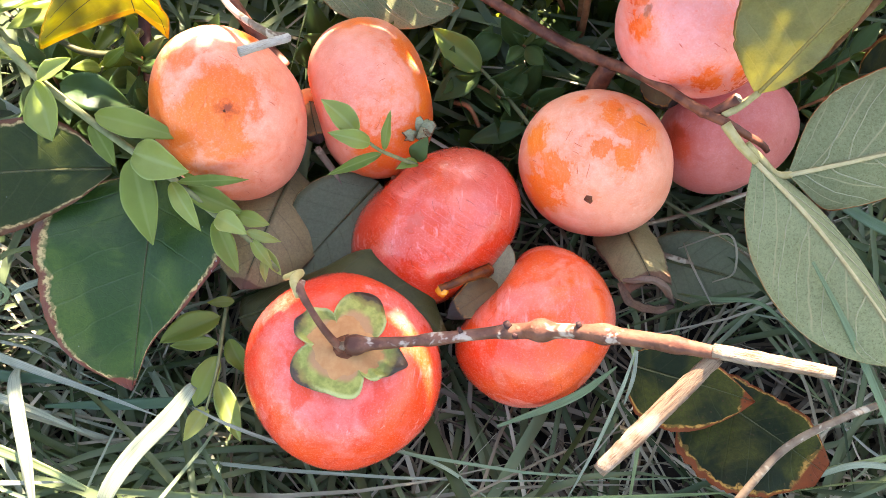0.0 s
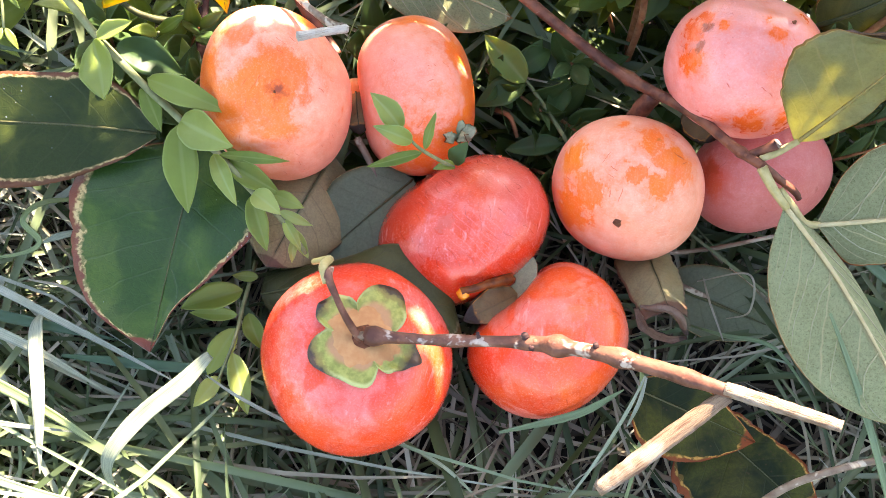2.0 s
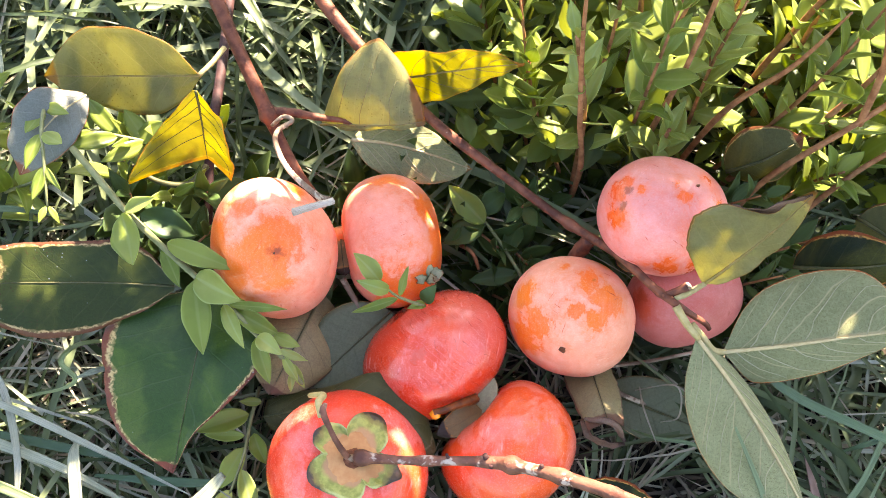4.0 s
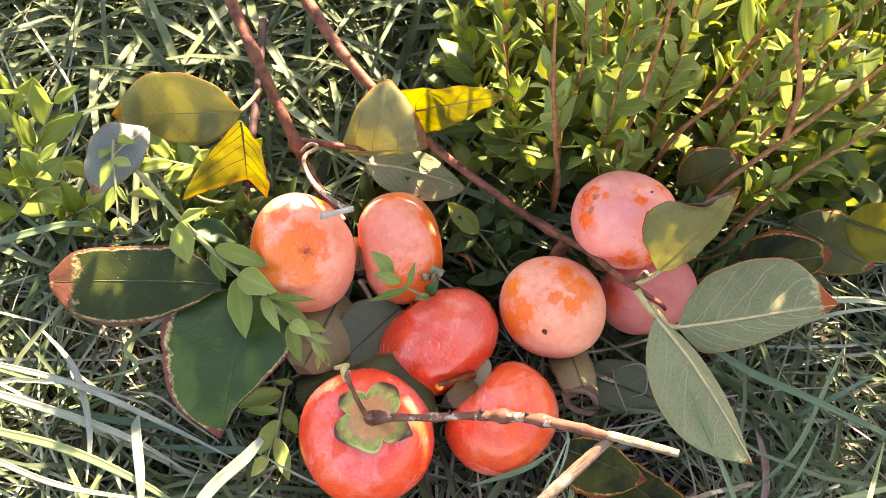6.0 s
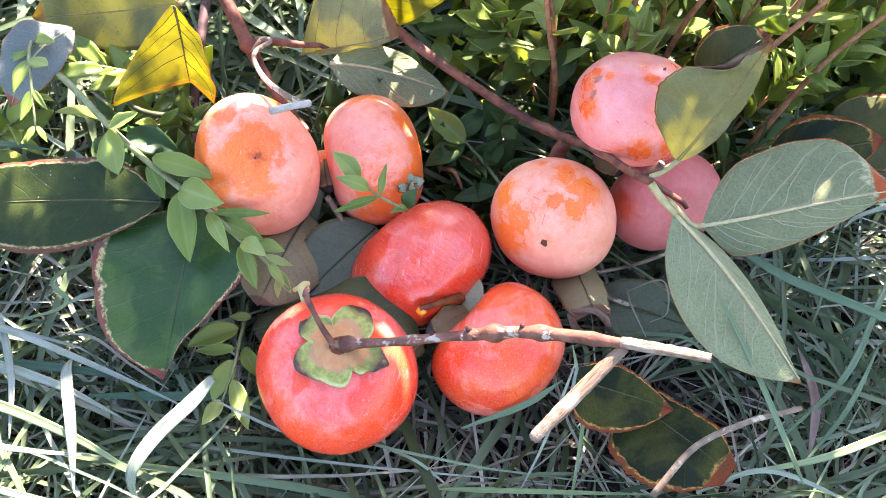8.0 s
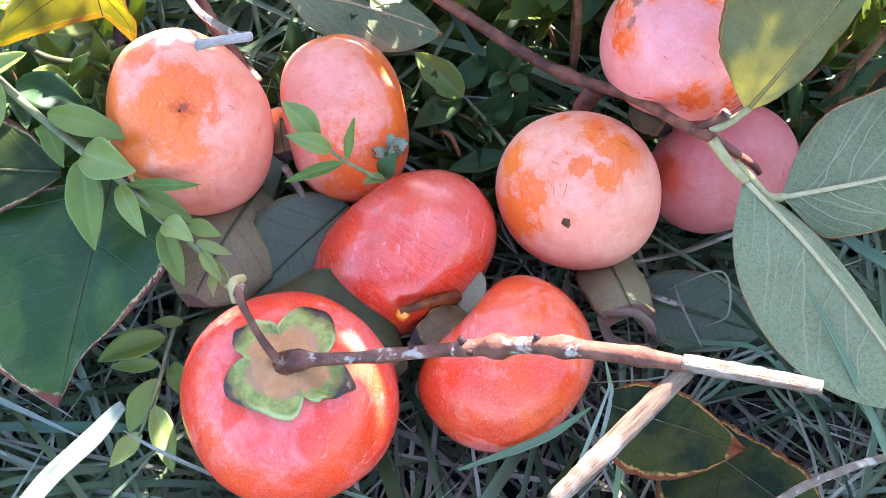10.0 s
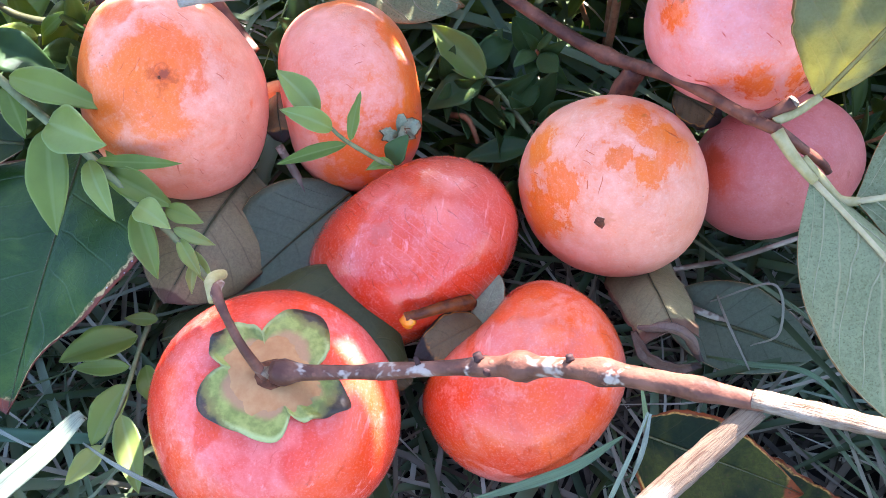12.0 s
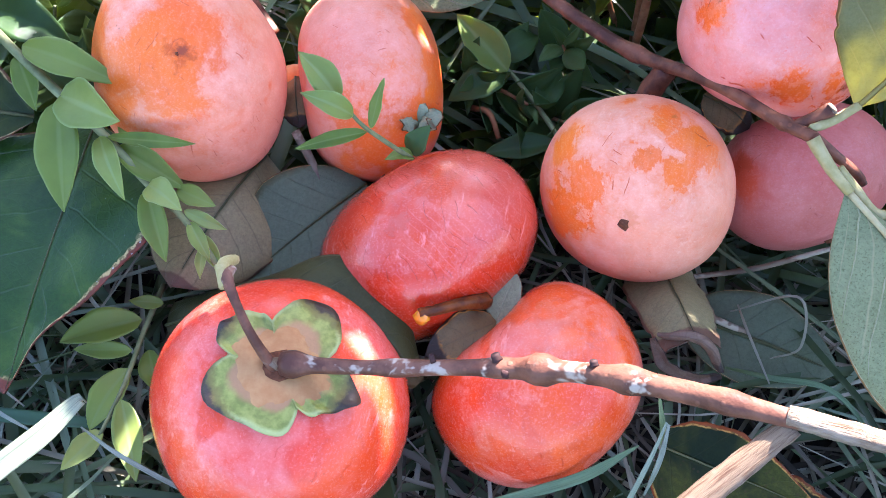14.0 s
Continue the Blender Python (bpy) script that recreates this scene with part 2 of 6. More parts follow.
    k.set("Roughness", k.math("ADD", gloss - 0.12, k.math("ADD", k.math("MULTIPLY", cover, 0.18), k.math("MULTIPLY", fine, 0.12))))
    k.set("Subsurface Weight", 0.03)
    k.set("Subsurface Radius", (0.006, 0.002, 0.001))
    k.set("Coat Weight", coat)
    k.set("Coat Roughness", 0.18)
    k.bump(height, 0.42, 0.0006)
    return k.mat


def calyx_material(name, corner, dark):
    """A calyx lobe: tan towards the middle, olive green with a pale lip, one corner withered dark."""
    k = Nodes(name, 0.42, 0.4)
    ob = k.coord("Object")
    u, v, _ = k.parts(k.coord("UV"))
    s = k.math("ABSOLUTE", k.math("SUBTRACT", k.math("MULTIPLY", v, 2.0), 1.0))
    a = k.noise(ob, 240, 4, 0.6)
    b = k.noise(ob, 900, 3, 0.7)
    col = k.mix(k.step(a, 0.35, 0.65), (0.20, 0.205, 0.032), (0.38, 0.36, 0.075))
    out = k.math("MAXIMUM", k.math("MULTIPLY", s, 0.92), u)
    out = k.math("ADD", out, k.math("MULTIPLY", k.math("SUBTRACT", a, 0.5), 0.12))
    col = k.mix(k.step(out, 0.84, 0.95), col, (0.50, 0.48, 0.17))
    col = k.mix(k.math("SUBTRACT", 1.0, k.step(k.math("ADD", u, k.math("MULTIPLY", k.math("SUBTRACT", a, 0.5), 0.2)), 0.44, 0.62)), col, (0.44, 0.20, 0.085))
    d = k.math("ADD", k.math("MULTIPLY", k.math("SUBTRACT", 1.0, u), 0.9), k.math("ABSOLUTE", k.math("SUBTRACT", v, corner)))
    d = k.math("ADD", d, k.math("MULTIPLY", k.math("SUBTRACT", a, 0.5), 0.30))
    col = k.mix(k.math("SUBTRACT", 1.0, k.step(d, dark + 0.06, dark + 0.20)), col, (0.20, 0.15, 0.03))
    col = k.mix(k.math("SUBTRACT", 1.0, k.step(d, dark - 0.03, dark + 0.07)), col, (0.035, 0.013, 0.012))
    col = k.mix(k.math("MULTIPLY", b, 0.30), col, (0.10, 0.09, 0.03))
    k.set("Base Color", col)
    k.bump(k.math("ADD", a, k.math("MULTIPLY", b, 0.4)), 0.5, 0.0006)
    return k.mat


def bark_material(name, dark, light, pale, patch=0.62, rough=0.7):
    """Thin bark with pale patches and corky dots."""
    k = Nodes(name, rough, 0.3)
    ob = k.coord("Object")
    a = k.noise(ob, 120, 4, 0.6)
    b = k.noise(ob, 480, 3)
    col = k.mix(k.step(a, 0.35, 0.65), dark, light)
    col = k.mix(k.math("MULTIPLY", k.step(k.noise(ob, 60, 4, 0.65, 0.5), patch, patch + 0.06), 0.9), col, pale)
    dots = k.math("SUBTRACT", 1.0, k.step(k.cells(ob, 260), 0.10, 0.22))
    col = k.mix(k.math("MULTIPLY", dots, 0.35), col, tuple(c * 1.5 for c in light))
    k.set("Base Color", k.mix(k.math("MULTIPLY", b, 0.4), col, tuple(c * 0.5 for c in dark)))
    k.bump(k.math("ADD", k.math("MULTIPLY", a, 0.7), k.math("ADD", k.math("MULTIPLY", b, 0.45), k.math("MULTIPLY", dots, 0.25))), 0.6, 0.0008)
    return k.mat


def wood_material(name, dark, mid, light):
    """Torn bare wood: fibres along the length, darker in the cracks."""
    k = Nodes(name, 0.75, 0.25)
    uv = k.scaled(k.coord("UV"), (5.0, 34.0, 1.0))
    a = k.noise(uv, 1.0, 4, 0.65, 0.3)
    f = k.noise(k.scaled(k.coord("UV"), (14.0, 120.0, 1.0)), 1.0, 2)
    col = k.mix(k.step(a, 0.30, 0.55), dark, mid)
    col = k.mix(k.math("MULTIPLY", k.step(k.noise(k.coord(), 130, 3), 0.45, 0.65), 0.7), col, light)
    k.set("Base Color", k.mix(k.math("MULTIPLY", f, 0.3), col, dark))
    k.bump(k.math("ADD", a, k.math("MULTIPLY", f, 0.5)), 0.8, 0.0008)
    return k.mat


def plain_material(name, a, b, scale=150, rough=0.6, relief=0.4, per=None, spread=None, share=0.0, through_colour=(0.3, 0.4, 0.05), spec=0.2, band=None, bias=1.0, streak=0.0):
    """Two mottled tones; per = 'object' or 'island' adds a third tone, piece by piece."""
    k = Nodes(name, rough, spec)
    ob = k.coord("Object")
    f = k.noise(ob, scale, 4, 0.6)
    col = k.mix(k.step(f, 0.3, 0.7), a, b)
    if per:
        r = k.rand() if per == "object" else k.island()
        col = k.mix(k.math("POWER", r, bias), col, spread)
    if streak:
        fibre = k.noise(k.scaled(k.coord("UV"), (3.0, 16.0, 1.0)), 1.0, 3, 0.65)
        col = k.mix(k.math("MULTIPLY", k.step(fibre, 0.46, 0.62), streak), col, tuple(c * 0.45 for c in a))
    if band:
        u, v, _ = k.parts(k.coord("UV"))
        rib = k.math("SUBTRACT", 1.0, k.step(k.math("ABSOLUTE", k.math("SUBTRACT", v, 0.5)), 0.02, 0.09))
        col = k.mix(k.math("MULTIPLY", rib, 0.6), col, band)
        lip = k.step(k.math("ABSOLUTE", k.math("SUBTRACT", v, 0.5)), 0.44, 0.50)
        col = k.mix(k.math("MULTIPLY", lip, 0.5), col, tuple(min(1, c * 1.5) for c in band))
    k.set("Base Color", col)
    k.bump(k.math("ADD", f, k.math("MULTIPLY", k.noise(ob, scale * 6, 2), 0.4)), relief, 0.0006)
    if share:
        k.thin(k.mix(0.4, through_colour, col), share)
    return k.mat


# ---- materials ----
M = {}
# Soil colour lowered to stand in for shade in the gaps of the grass.
M["soil"] = plain_material("shade_dark_soil", (0.010, 0.0075, 0.006), (0.032, 0.024, 0.019), 60, 0.95, 0.9)
# The first green is lowered too, as shade deep between the blades.
M["grass"] = plain_material("green_grass", (0.010, 0.020, 0.008), (0.048, 0.074, 0.028), 30, 0.42, 0.2, "island", (0.150, 0.178, 0.090), 0.18, (0.34, 0.42, 0.09), 0.2, None, 1.25)
M["dry_grass"] = plain_material("dry_grass", (0.13, 0.105, 0.065), (0.24, 0.20, 0.13), 40, 0.65, 0.3, "island", (0.52, 0.47, 0.34), 0.2, (0.5, 0.42, 0.2), 0.3, None, 2.2)
# Brown of dead grass, darkened further as shade at the soil.
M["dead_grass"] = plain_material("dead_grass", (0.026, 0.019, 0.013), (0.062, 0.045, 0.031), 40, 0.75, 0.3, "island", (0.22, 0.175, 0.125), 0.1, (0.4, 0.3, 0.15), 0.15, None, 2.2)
M["bleached"] = plain_material("bleached_stems", (0.26, 0.27, 0.19), (0.38, 0.38, 0.30), 40, 0.5, 0.3, "island", (0.17, 0.22, 0.11), 0.2, (0.5, 0.5, 0.24), 0.4, streak=0.4)
M["blade"] = plain_material("broad_grass_blade", (0.060, 0.115, 0.048), (0.11, 0.175, 0.075), 50, 0.42, 0.25, "object", (0.20, 0.25, 0.12), 0.25, (0.40, 0.46, 0.10), 0.4, streak=0.45)
M["straw"] = plain_material("bleached_blade", (0.24, 0.245, 0.175), (0.37, 0.365, 0.29), 60, 0.55, 0.3, "object", (0.29, 0.33, 0.20), 0.2, (0.55, 0.55, 0.34), streak=0.6)
M["shrub_leaf"] = plain_material("shrub_leaf_green", (0.105, 0.155, 0.020), (0.18, 0.245, 0.040), 90, 0.38, 0.3, "object", (0.26, 0.30, 0.06), 0.40, (0.52, 0.60, 0.05), 0.35, (0.28, 0.32, 0.09))
# Darker copy of the shrub leaf; its colour carries the shade on low leaves.
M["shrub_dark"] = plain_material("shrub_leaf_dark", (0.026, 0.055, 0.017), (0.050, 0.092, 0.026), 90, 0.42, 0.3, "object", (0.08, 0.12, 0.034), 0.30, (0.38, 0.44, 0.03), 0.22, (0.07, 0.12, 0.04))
# Very dark green: the shade of deep gaps is put into this colour.
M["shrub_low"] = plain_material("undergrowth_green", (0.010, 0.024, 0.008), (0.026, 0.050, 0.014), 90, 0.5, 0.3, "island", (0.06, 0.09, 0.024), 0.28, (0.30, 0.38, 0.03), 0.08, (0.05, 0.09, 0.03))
M["shrub_pale"] = plain_material("shrub_leaf_pale", (0.20, 0.25, 0.05), (0.28, 0.33, 0.08), 90, 0.42, 0.3, "object", (0.34, 0.38, 0.11), 0.40, (0.66, 0.70, 0.06), 0.4, (0.34, 0.40, 0.15))
# Green darkened to stand in for shade inside the bush.
M["shrub_mid"] = plain_material("undergrowth_shade_green", (0.018, 0.036, 0.009), (0.048, 0.078, 0.018), 90, 0.45, 0.3, "island", (0.11, 0.145, 0.03), 0.34, (0.50, 0.54, 0.03), 0.25, (0.10, 0.15, 0.04))
M["green_stem"] = plain_material("green_stem", (0.14, 0.15, 0.06), (0.22, 0.22, 0.10), 200, 0.55)
M["red_stem"] = plain_material("reddish_stem", (0.22, 0.085, 0.035), (0.40, 0.18, 0.08), 200, 0.6)
M["bark"] = bark_material("reddish_bark", (0.085, 0.024, 0.012), (0.25, 0.082, 0.040), (0.46, 0.33, 0.24), 0.64, 0.6)
M["twig_bark"] = bark_material("patchy_twig_bark", (0.095, 0.031, 0.018), (0.25, 0.100, 0.058), (0.54, 0.42, 0.33), 0.585, 0.55)
M["grey_bark"] = bark_material("grey_dry_bark", (0.13, 0.08, 0.05), (0.28, 0.20, 0.13), (0.52, 0.43, 0.31), 0.52)
M["dark_stick"] = bark_material("dark_stick", (0.035, 0.014, 0.012), (0.08, 0.03, 0.025), (0.14, 0.07, 0.05), 0.7)
M["bare_wood"] = wood_material("bare_split_wood", (0.13, 0.060, 0.034), (0.30, 0.195, 0.120), (0.50, 0.385, 0.285))
M["bleached_wood"] = wood_material("bleached_dry_wood", (0.30, 0.23, 0.17), (0.52, 0.46, 0.38), (0.64, 0.59, 0.51))
M["petiole"] = plain_material("petiole_green", (0.34, 0.27, 0.10), (0.45, 0.35, 0.16), 300, 0.5)
M["midrib_pale"] = plain_material("pale_midrib", (0.40, 0.31, 0.15), (0.50, 0.40, 0.21), 300, 0.5)
M["vein_soft"] = plain_material("soft_pale_vein", (0.29, 0.265, 0.135), (0.35, 0.31, 0.165), 300, 0.55)
M["midrib_dark"] = plain_material("olive_midrib", (0.05, 0.055, 0.02), (0.09, 0.08, 0.03), 300, 0.5)
M["midrib_olive"] = plain_material("yellowish_midrib", (0.20, 0.16, 0.05), (0.26, 0.20, 0.07), 300, 0.5)
M["leaf_dark"] = leaf_material("dark_glossy_leaf", (0.018, 0.044, 0.006), (0.060, 0.098, 0.013), (0.05, 0.085, 0.020), edge=(0.20, 0.045, 0.022), rim=(0.46, 0.32, 0.13), edge_width=0.115, tip_width=0.06, share=0.08, rough=0.33, veins=0.30, wax=0.30, relief=0.5, speckle=0.3, mottle=0.9, dust=0.8)
M["leaf_olive"] = leaf_material("olive_leaf", (0.070, 0.068, 0.020), (0.115, 0.100, 0.030), (0.11, 0.10, 0.03), edge=(0.24, 0.075, 0.03), rim=(0.50, 0.34, 0.11), edge_width=0.09, tip_width=0.10, speckle=0.7, share=0.22, rough=0.42, veins=0.35, relief=0.35, wax=0.18, mottle=0.9)
M["leaf_scorched"] = leaf_material("scorched_leaf", (0.006, 0.010, 0.002), (0.050, 0.048, 0.005), (0.05, 0.055, 0.012), edge=(0.22, 0.048, 0.012), rim=(0.38, 0.19, 0.04), edge_width=0.13, tip_width=0.12, share=0.05, rough=0.5, veins=0.20, wax=0.14, speckle=0.6, mottle=1.0)
M["leaf_under"] = leaf_material("pale_leaf_underside", (0.165, 0.170, 0.080), (0.225, 0.225, 0.110), (0.44, 0.36, 0.19), edge=(0.48, 0.10, 0.03), rim=(0.50, 0.44, 0.22), edge_width=0.030, tip_width=0.13, share=0.20, rough=0.7, veins=0.8, count=4.5, slant=0.42, mesh=0.12, stipple=0.85, wax=0.15)
M["leaf_under_plain"] = leaf_material("grey_leaf_underside", (0.210, 0.216, 0.104), (0.260, 0.264, 0.138), (0.44, 0.36, 0.19), edge=(0.40, 0.20, 0.08), rim=(0.45, 0.40, 0.22), edge_width=0.02, tip_width=0.05, share=0.20, rough=0.7, veins=0.8, count=4.5, slant=0.42, mesh=0.12, stipple=0.85, wax=0.15)
M["leaf_yellow"] = leaf_material("yellowing_leaf", (0.17, 0.165, 0.070), (0.29, 0.255, 0.095), (0.34, 0.27, 0.12), edge=(0.35, 0.12, 0.04), rim=(0.5, 0.36, 0.12), edge_width=0.04, tip_width=0.10, speckle=0.9, share=0.44, through_colour=(0.80, 0.74, 0.14), rough=0.5, veins=0.6, mottle=0.9)
M["leaf_speckled"] = leaf_material("speckled_olive_leaf", (0.120, 0.125, 0.052), (0.21, 0.195, 0.075), (0.30, 0.25, 0.11), edge=(0.40, 0.14, 0.04), rim=(0.45, 0.32, 0.12), edge_width=0.03, tip_width=0.10, speckle=1.0, share=0.42, through_colour=(0.78, 0.72, 0.10), rough=0.5, veins=0.6, mottle=0.9)
M["leaf_gold"] = leaf_material("golden_leaf", (0.10, 0.10, 0.015), (0.30, 0.24, 0.025), (0.20, 0.11, 0.02), edge=(0.45, 0.12, 0.02), rim=(0.55, 0.38, 0.06), edge_width=0.04, tip_width=0.07, speckle=0.5, share=0.60, through_colour=(0.82, 0.76, 0.02), rough=0.5, veins=0.7, mottle=0.9)
M["leaf_brown"] = leaf_material("withered_leaf", (0.21, 0.175, 0.080), (0.27, 0.22, 0.10), (0.22, 0.16, 0.09), edge=(0.19, 0.095, 0.055), rim=(0.16, 0.09, 0.05), edge_width=0.06, tip_width=0.14, share=0.15, rough=0.6, veins=0.5)
M["leaf_lip"] = leaf_material("brown_leaf_lip", (0.120, 0.066, 0.042), (0.19, 0.105, 0.065), (0.10, 0.05, 0.03), edge=(0.06, 0.03, 0.02), rim=(0.12, 0.06, 0.035), edge_width=0.12, tip_width=0.12, share=0.05, rough=0.6, veins=0.5, mesh=0.8)
M["leaf_tan"] = leaf_material("tan_leaf", (0.22, 0.165, 0.078), (0.31, 0.235, 0.105), (0.09, 0.07, 0.04), edge=(0.16, 0.08, 0.05), rim=(0.25, 0.18, 0.09), edge_width=0.03, tip_width=0.08, share=0.15, rough=0.55, veins=0.5, count=8)
M["leaf_mottled"] = leaf_material("mottled_olive_leaf", (0.020, 0.030, 0.007), (0.050, 0.060, 0.012), (0.09, 0.085, 0.03), edge=(0.16, 0.06, 0.03), rim=(0.42, 0.29, 0.12), edge_width=0.13, tip_width=0.16, speckle=1.0, share=0.16, rough=0.38, veins=0.20, relief=0.3, wax=0.20, mottle=0.9, dust=0.6)
M["leaf_olive_plain"] = leaf_material("plain_olive_leaf", (0.038, 0.036, 0.012), (0.062, 0.058, 0.018), (0.10, 0.09, 0.04), edge=(0.10, 0.06, 0.02), rim=(0.18, 0.14, 0.07), edge_width=0.03, tip_width=0.06, speckle=0.4, share=0.12, rough=0.5, veins=0.3, wax=0.2, mottle=0.9)
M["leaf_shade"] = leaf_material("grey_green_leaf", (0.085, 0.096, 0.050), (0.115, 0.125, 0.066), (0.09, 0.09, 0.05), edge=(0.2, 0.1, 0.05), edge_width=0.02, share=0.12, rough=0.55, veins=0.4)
M["leaf_silver"] = leaf_material("silvery_leaf", (0.115, 0.125, 0.100), (0.165, 0.175, 0.140), (0.24, 0.24, 0.20), edge=(0.4, 0.12, 0.05), rim=(0.3, 0.2, 0.14), edge_width=0.03, tip_width=0.12, share=0.2, rough=0.5, veins=0.4)


# ---- mesh helpers ----
def mesh_ob(name, verts, faces, material, parent=None, label="", uvs=None, smooth=True):
    me = bpy.data.meshes.new(name)
    me.from_pydata([tuple(v) for v in verts], [], faces)
    if uvs is not None:
        lay = me.uv_layers.new(name="UVMap")
        idx = np.empty(len(me.loops), dtype=np.int32)
        me.loops.foreach_get("vertex_index", idx)
        lay.data.foreach_set("uv", np.asarray(uvs, dtype=np.float32)[idx].ravel())
    if smooth:
        me.polygons.foreach_set("use_smooth", np.ones(len(me.polygons), dtype=bool))
    me.materials.append(material)
    me.update()
    ob = new(name, me)
    if parent is not None:
        ob.parent = parent
    if label:
        ob["label"] = label
    return ob


def thing(name, at, label, category, group="", kind=""):
    """An empty at a thing's base, to which its parts belong."""
    ob = new(name)
    ob.location = at
    ob.empty_display_size = 0.01
    return tagged(ob, label, category, group, kind)


def spline(points, n):
    """n places along a smooth line through the points."""
    p = np.asarray(points, dtype=float)
    if len(p) == 2:
        return p[0] + (p[1] - p[0]) * np.linspace(0, 1, n)[:, None]
    q = np.vstack([2 * p[0] - p[1], p, 2 * p[-1] - p[-2]])
    out = []
    for t in np.linspace(0, len(p) - 1 - 1e-6, n):
        i, f = int(t), t - int(t)
        a, b, c, d = q[i], q[i + 1], q[i + 2], q[i + 3]
        out.append(0.5 * (2 * b + (c - a) * f + (2 * a - 5 * b + 4 * c - d) * f * f + (3 * b - a - 3 * c + d) * f ** 3))
    return np.array(out)


def tube_data(points, radii, sides=10, step=0.004, rough=0.06, seed=1, flat=1.0, knots=()):
    rng = np.random.default_rng(seed)
    length = np.linalg.norm(np.diff(np.asarray(points, float), axis=0), axis=1).sum()
    n = max(4, int(length / step))
    c = spline(points, n)
    r = np.interp(np.linspace(0, 1, n), np.linspace(0, 1, len(radii)), radii)
    for at, gain in knots:
        r = r * (1 + gain * np.exp(-((np.linspace(0, 1, n) - at) * length / 0.004) ** 2))
    tan = np.gradient(c, axis=0)
    tan /= np.linalg.norm(tan, axis=1)[:, None]
    up = np.array([0.13, 0.21, 1.0])
    ridge = rng.uniform(-1, 1, sides)
    verts, faces, uvs = [], [], []
    for i in range(n):
        a = np.cross(tan[i], up)
        a /= np.linalg.norm(a)
        b = np.cross(a, tan[i])
        for j in range(sides):
            w = 2 * math.pi * j / sides
            g = 1 + rough * (0.65 * ridge[j] + 0.45 * rng.uniform(-1, 1))
            verts.append(c[i] + r[i] * g * (math.cos(w) * a + math.sin(w) * b * flat))
            uvs.append((i / (n - 1), j / sides))
    for i in range(n - 1):
        for j in range(sides):
            k = (j + 1) % sides
            faces.append((i * sides + j, i * sides + k, (i + 1) * sides + k, (i + 1) * sides + j))
    faces.append(tuple(range(sides))[::-1])
    faces.append(tuple(range((n - 1) * sides, n * sides)))
    return verts, faces, uvs


def tube(name, points, radii, material, parent=None, label="", **kw):
    """A bent, tapering, slightly uneven rod."""
    at = np.array(parent.location) if parent is not None else np.zeros(3)
    v, f, u = tube_data(points, radii, **kw)
    return mesh_ob(name, np.asarray(v) - at, f, material, parent, label, u)


def leaf_data(base, tip, width, normal=(0, -0.3, 0.95), roll=0.0, arch=0.0, cup=0.0, twist=0.0, peak=0.42, sharp=1.9, wave=0.0, hook=0.0,
              side=0.0, lop=1.0, wedge=0.0, nu=30, nv=12, thick=0.0004, bite=0.0, seed=1):
    """A blade from base to tip: arch lifts the middle, cup the edges, hook bends the tip, side bows the midrib, wave ruffles the edge."""
    rng = np.random.default_rng(seed)
    p0, p1 = np.asarray(base, float), np.asarray(tip, float)
    L = np.linalg.norm(p1 - p0)
    x = (p1 - p0) / L
    z = np.asarray(normal, float)
    z = z - x * z.dot(x)
    z /= np.linalg.norm(z)
    y = np.cross(z, x)
    c, s = math.cos(radians(roll)), math.sin(radians(roll))
    y, z = c * y + s * z, -s * y + c * z
    ph = rng.uniform(0, 6.28, 4)
    top, uvs = [], []
    for i in range(nu + 1):
        u = i / nu
        if u < peak:
            h = math.sqrt(max(0.0, 1 - (1 - u / peak) ** 2)) ** 1.15
            if wedge:
                h = (u / peak) ** wedge
        else:
            q = (u - peak) / (1 - peak)
            h = (1 - q ** sharp) * (1 - 0.12 * math.sin(math.pi * q))
        h = max(h, 0.012) * width * 0.5
        mid = p0 + x * (u * L) + z * (arch * math.sin(math.pi * u) + hook * max(0.0, u - 0.6) ** 2 * 6.25) + y * side * math.sin(math.pi * u)
        tw = radians(twist) * (u - 0.5)
        for j in range(nv + 1):
            v = 2 * j / nv - 1
            a = abs(v)
            lift = cup * a ** 1.3 * h + wave * a ** 2 * (math.sin(13 * u + ph[0] + 2 * (v > 0)) + 0.6 * math.sin(29 * u + ph[1] + 3 * (v > 0)))
            hv = v * h / math.sqrt(1 + min(cup * cup, 4) * 0.6) * (lop if v > 0 else 1.0)
            if bite and v > 0.3:
                hv *= 1 - bite * (0.5 + 0.5 * math.sin(19 * u + ph[2])) * (a - 0.3)
            yy = y * math.cos(tw) + z * math.sin(tw)
            zz = z * math.cos(tw) - y * math.sin(tw)
            top.append(mid + yy * hv + zz * lift)
            uvs.append((u, v * 0.5 + 0.5))
    n = len(top)
    verts = top + [t - z * thick for t in top]
    faces = []
    m = nv + 1
    for i in range(nu):
        for j in range(nv):
            a = i * m + j
            q = (a, a + m, a + m + 1, a + 1)
            faces.append(q[::-1])
            faces.append(tuple(k + n for k in q))
    for i in range(nu):
        for a, b in ((i * m, (i + 1) * m), ((i + 1) * m + nv, i * m + nv)):
            faces.append((a, b, b + n, a + n))
    rib = [top[i * m + nv // 2] + z * 0.0002 for i in range(0, nu + 1, 3)]
    return verts, faces, uvs + uvs, rib


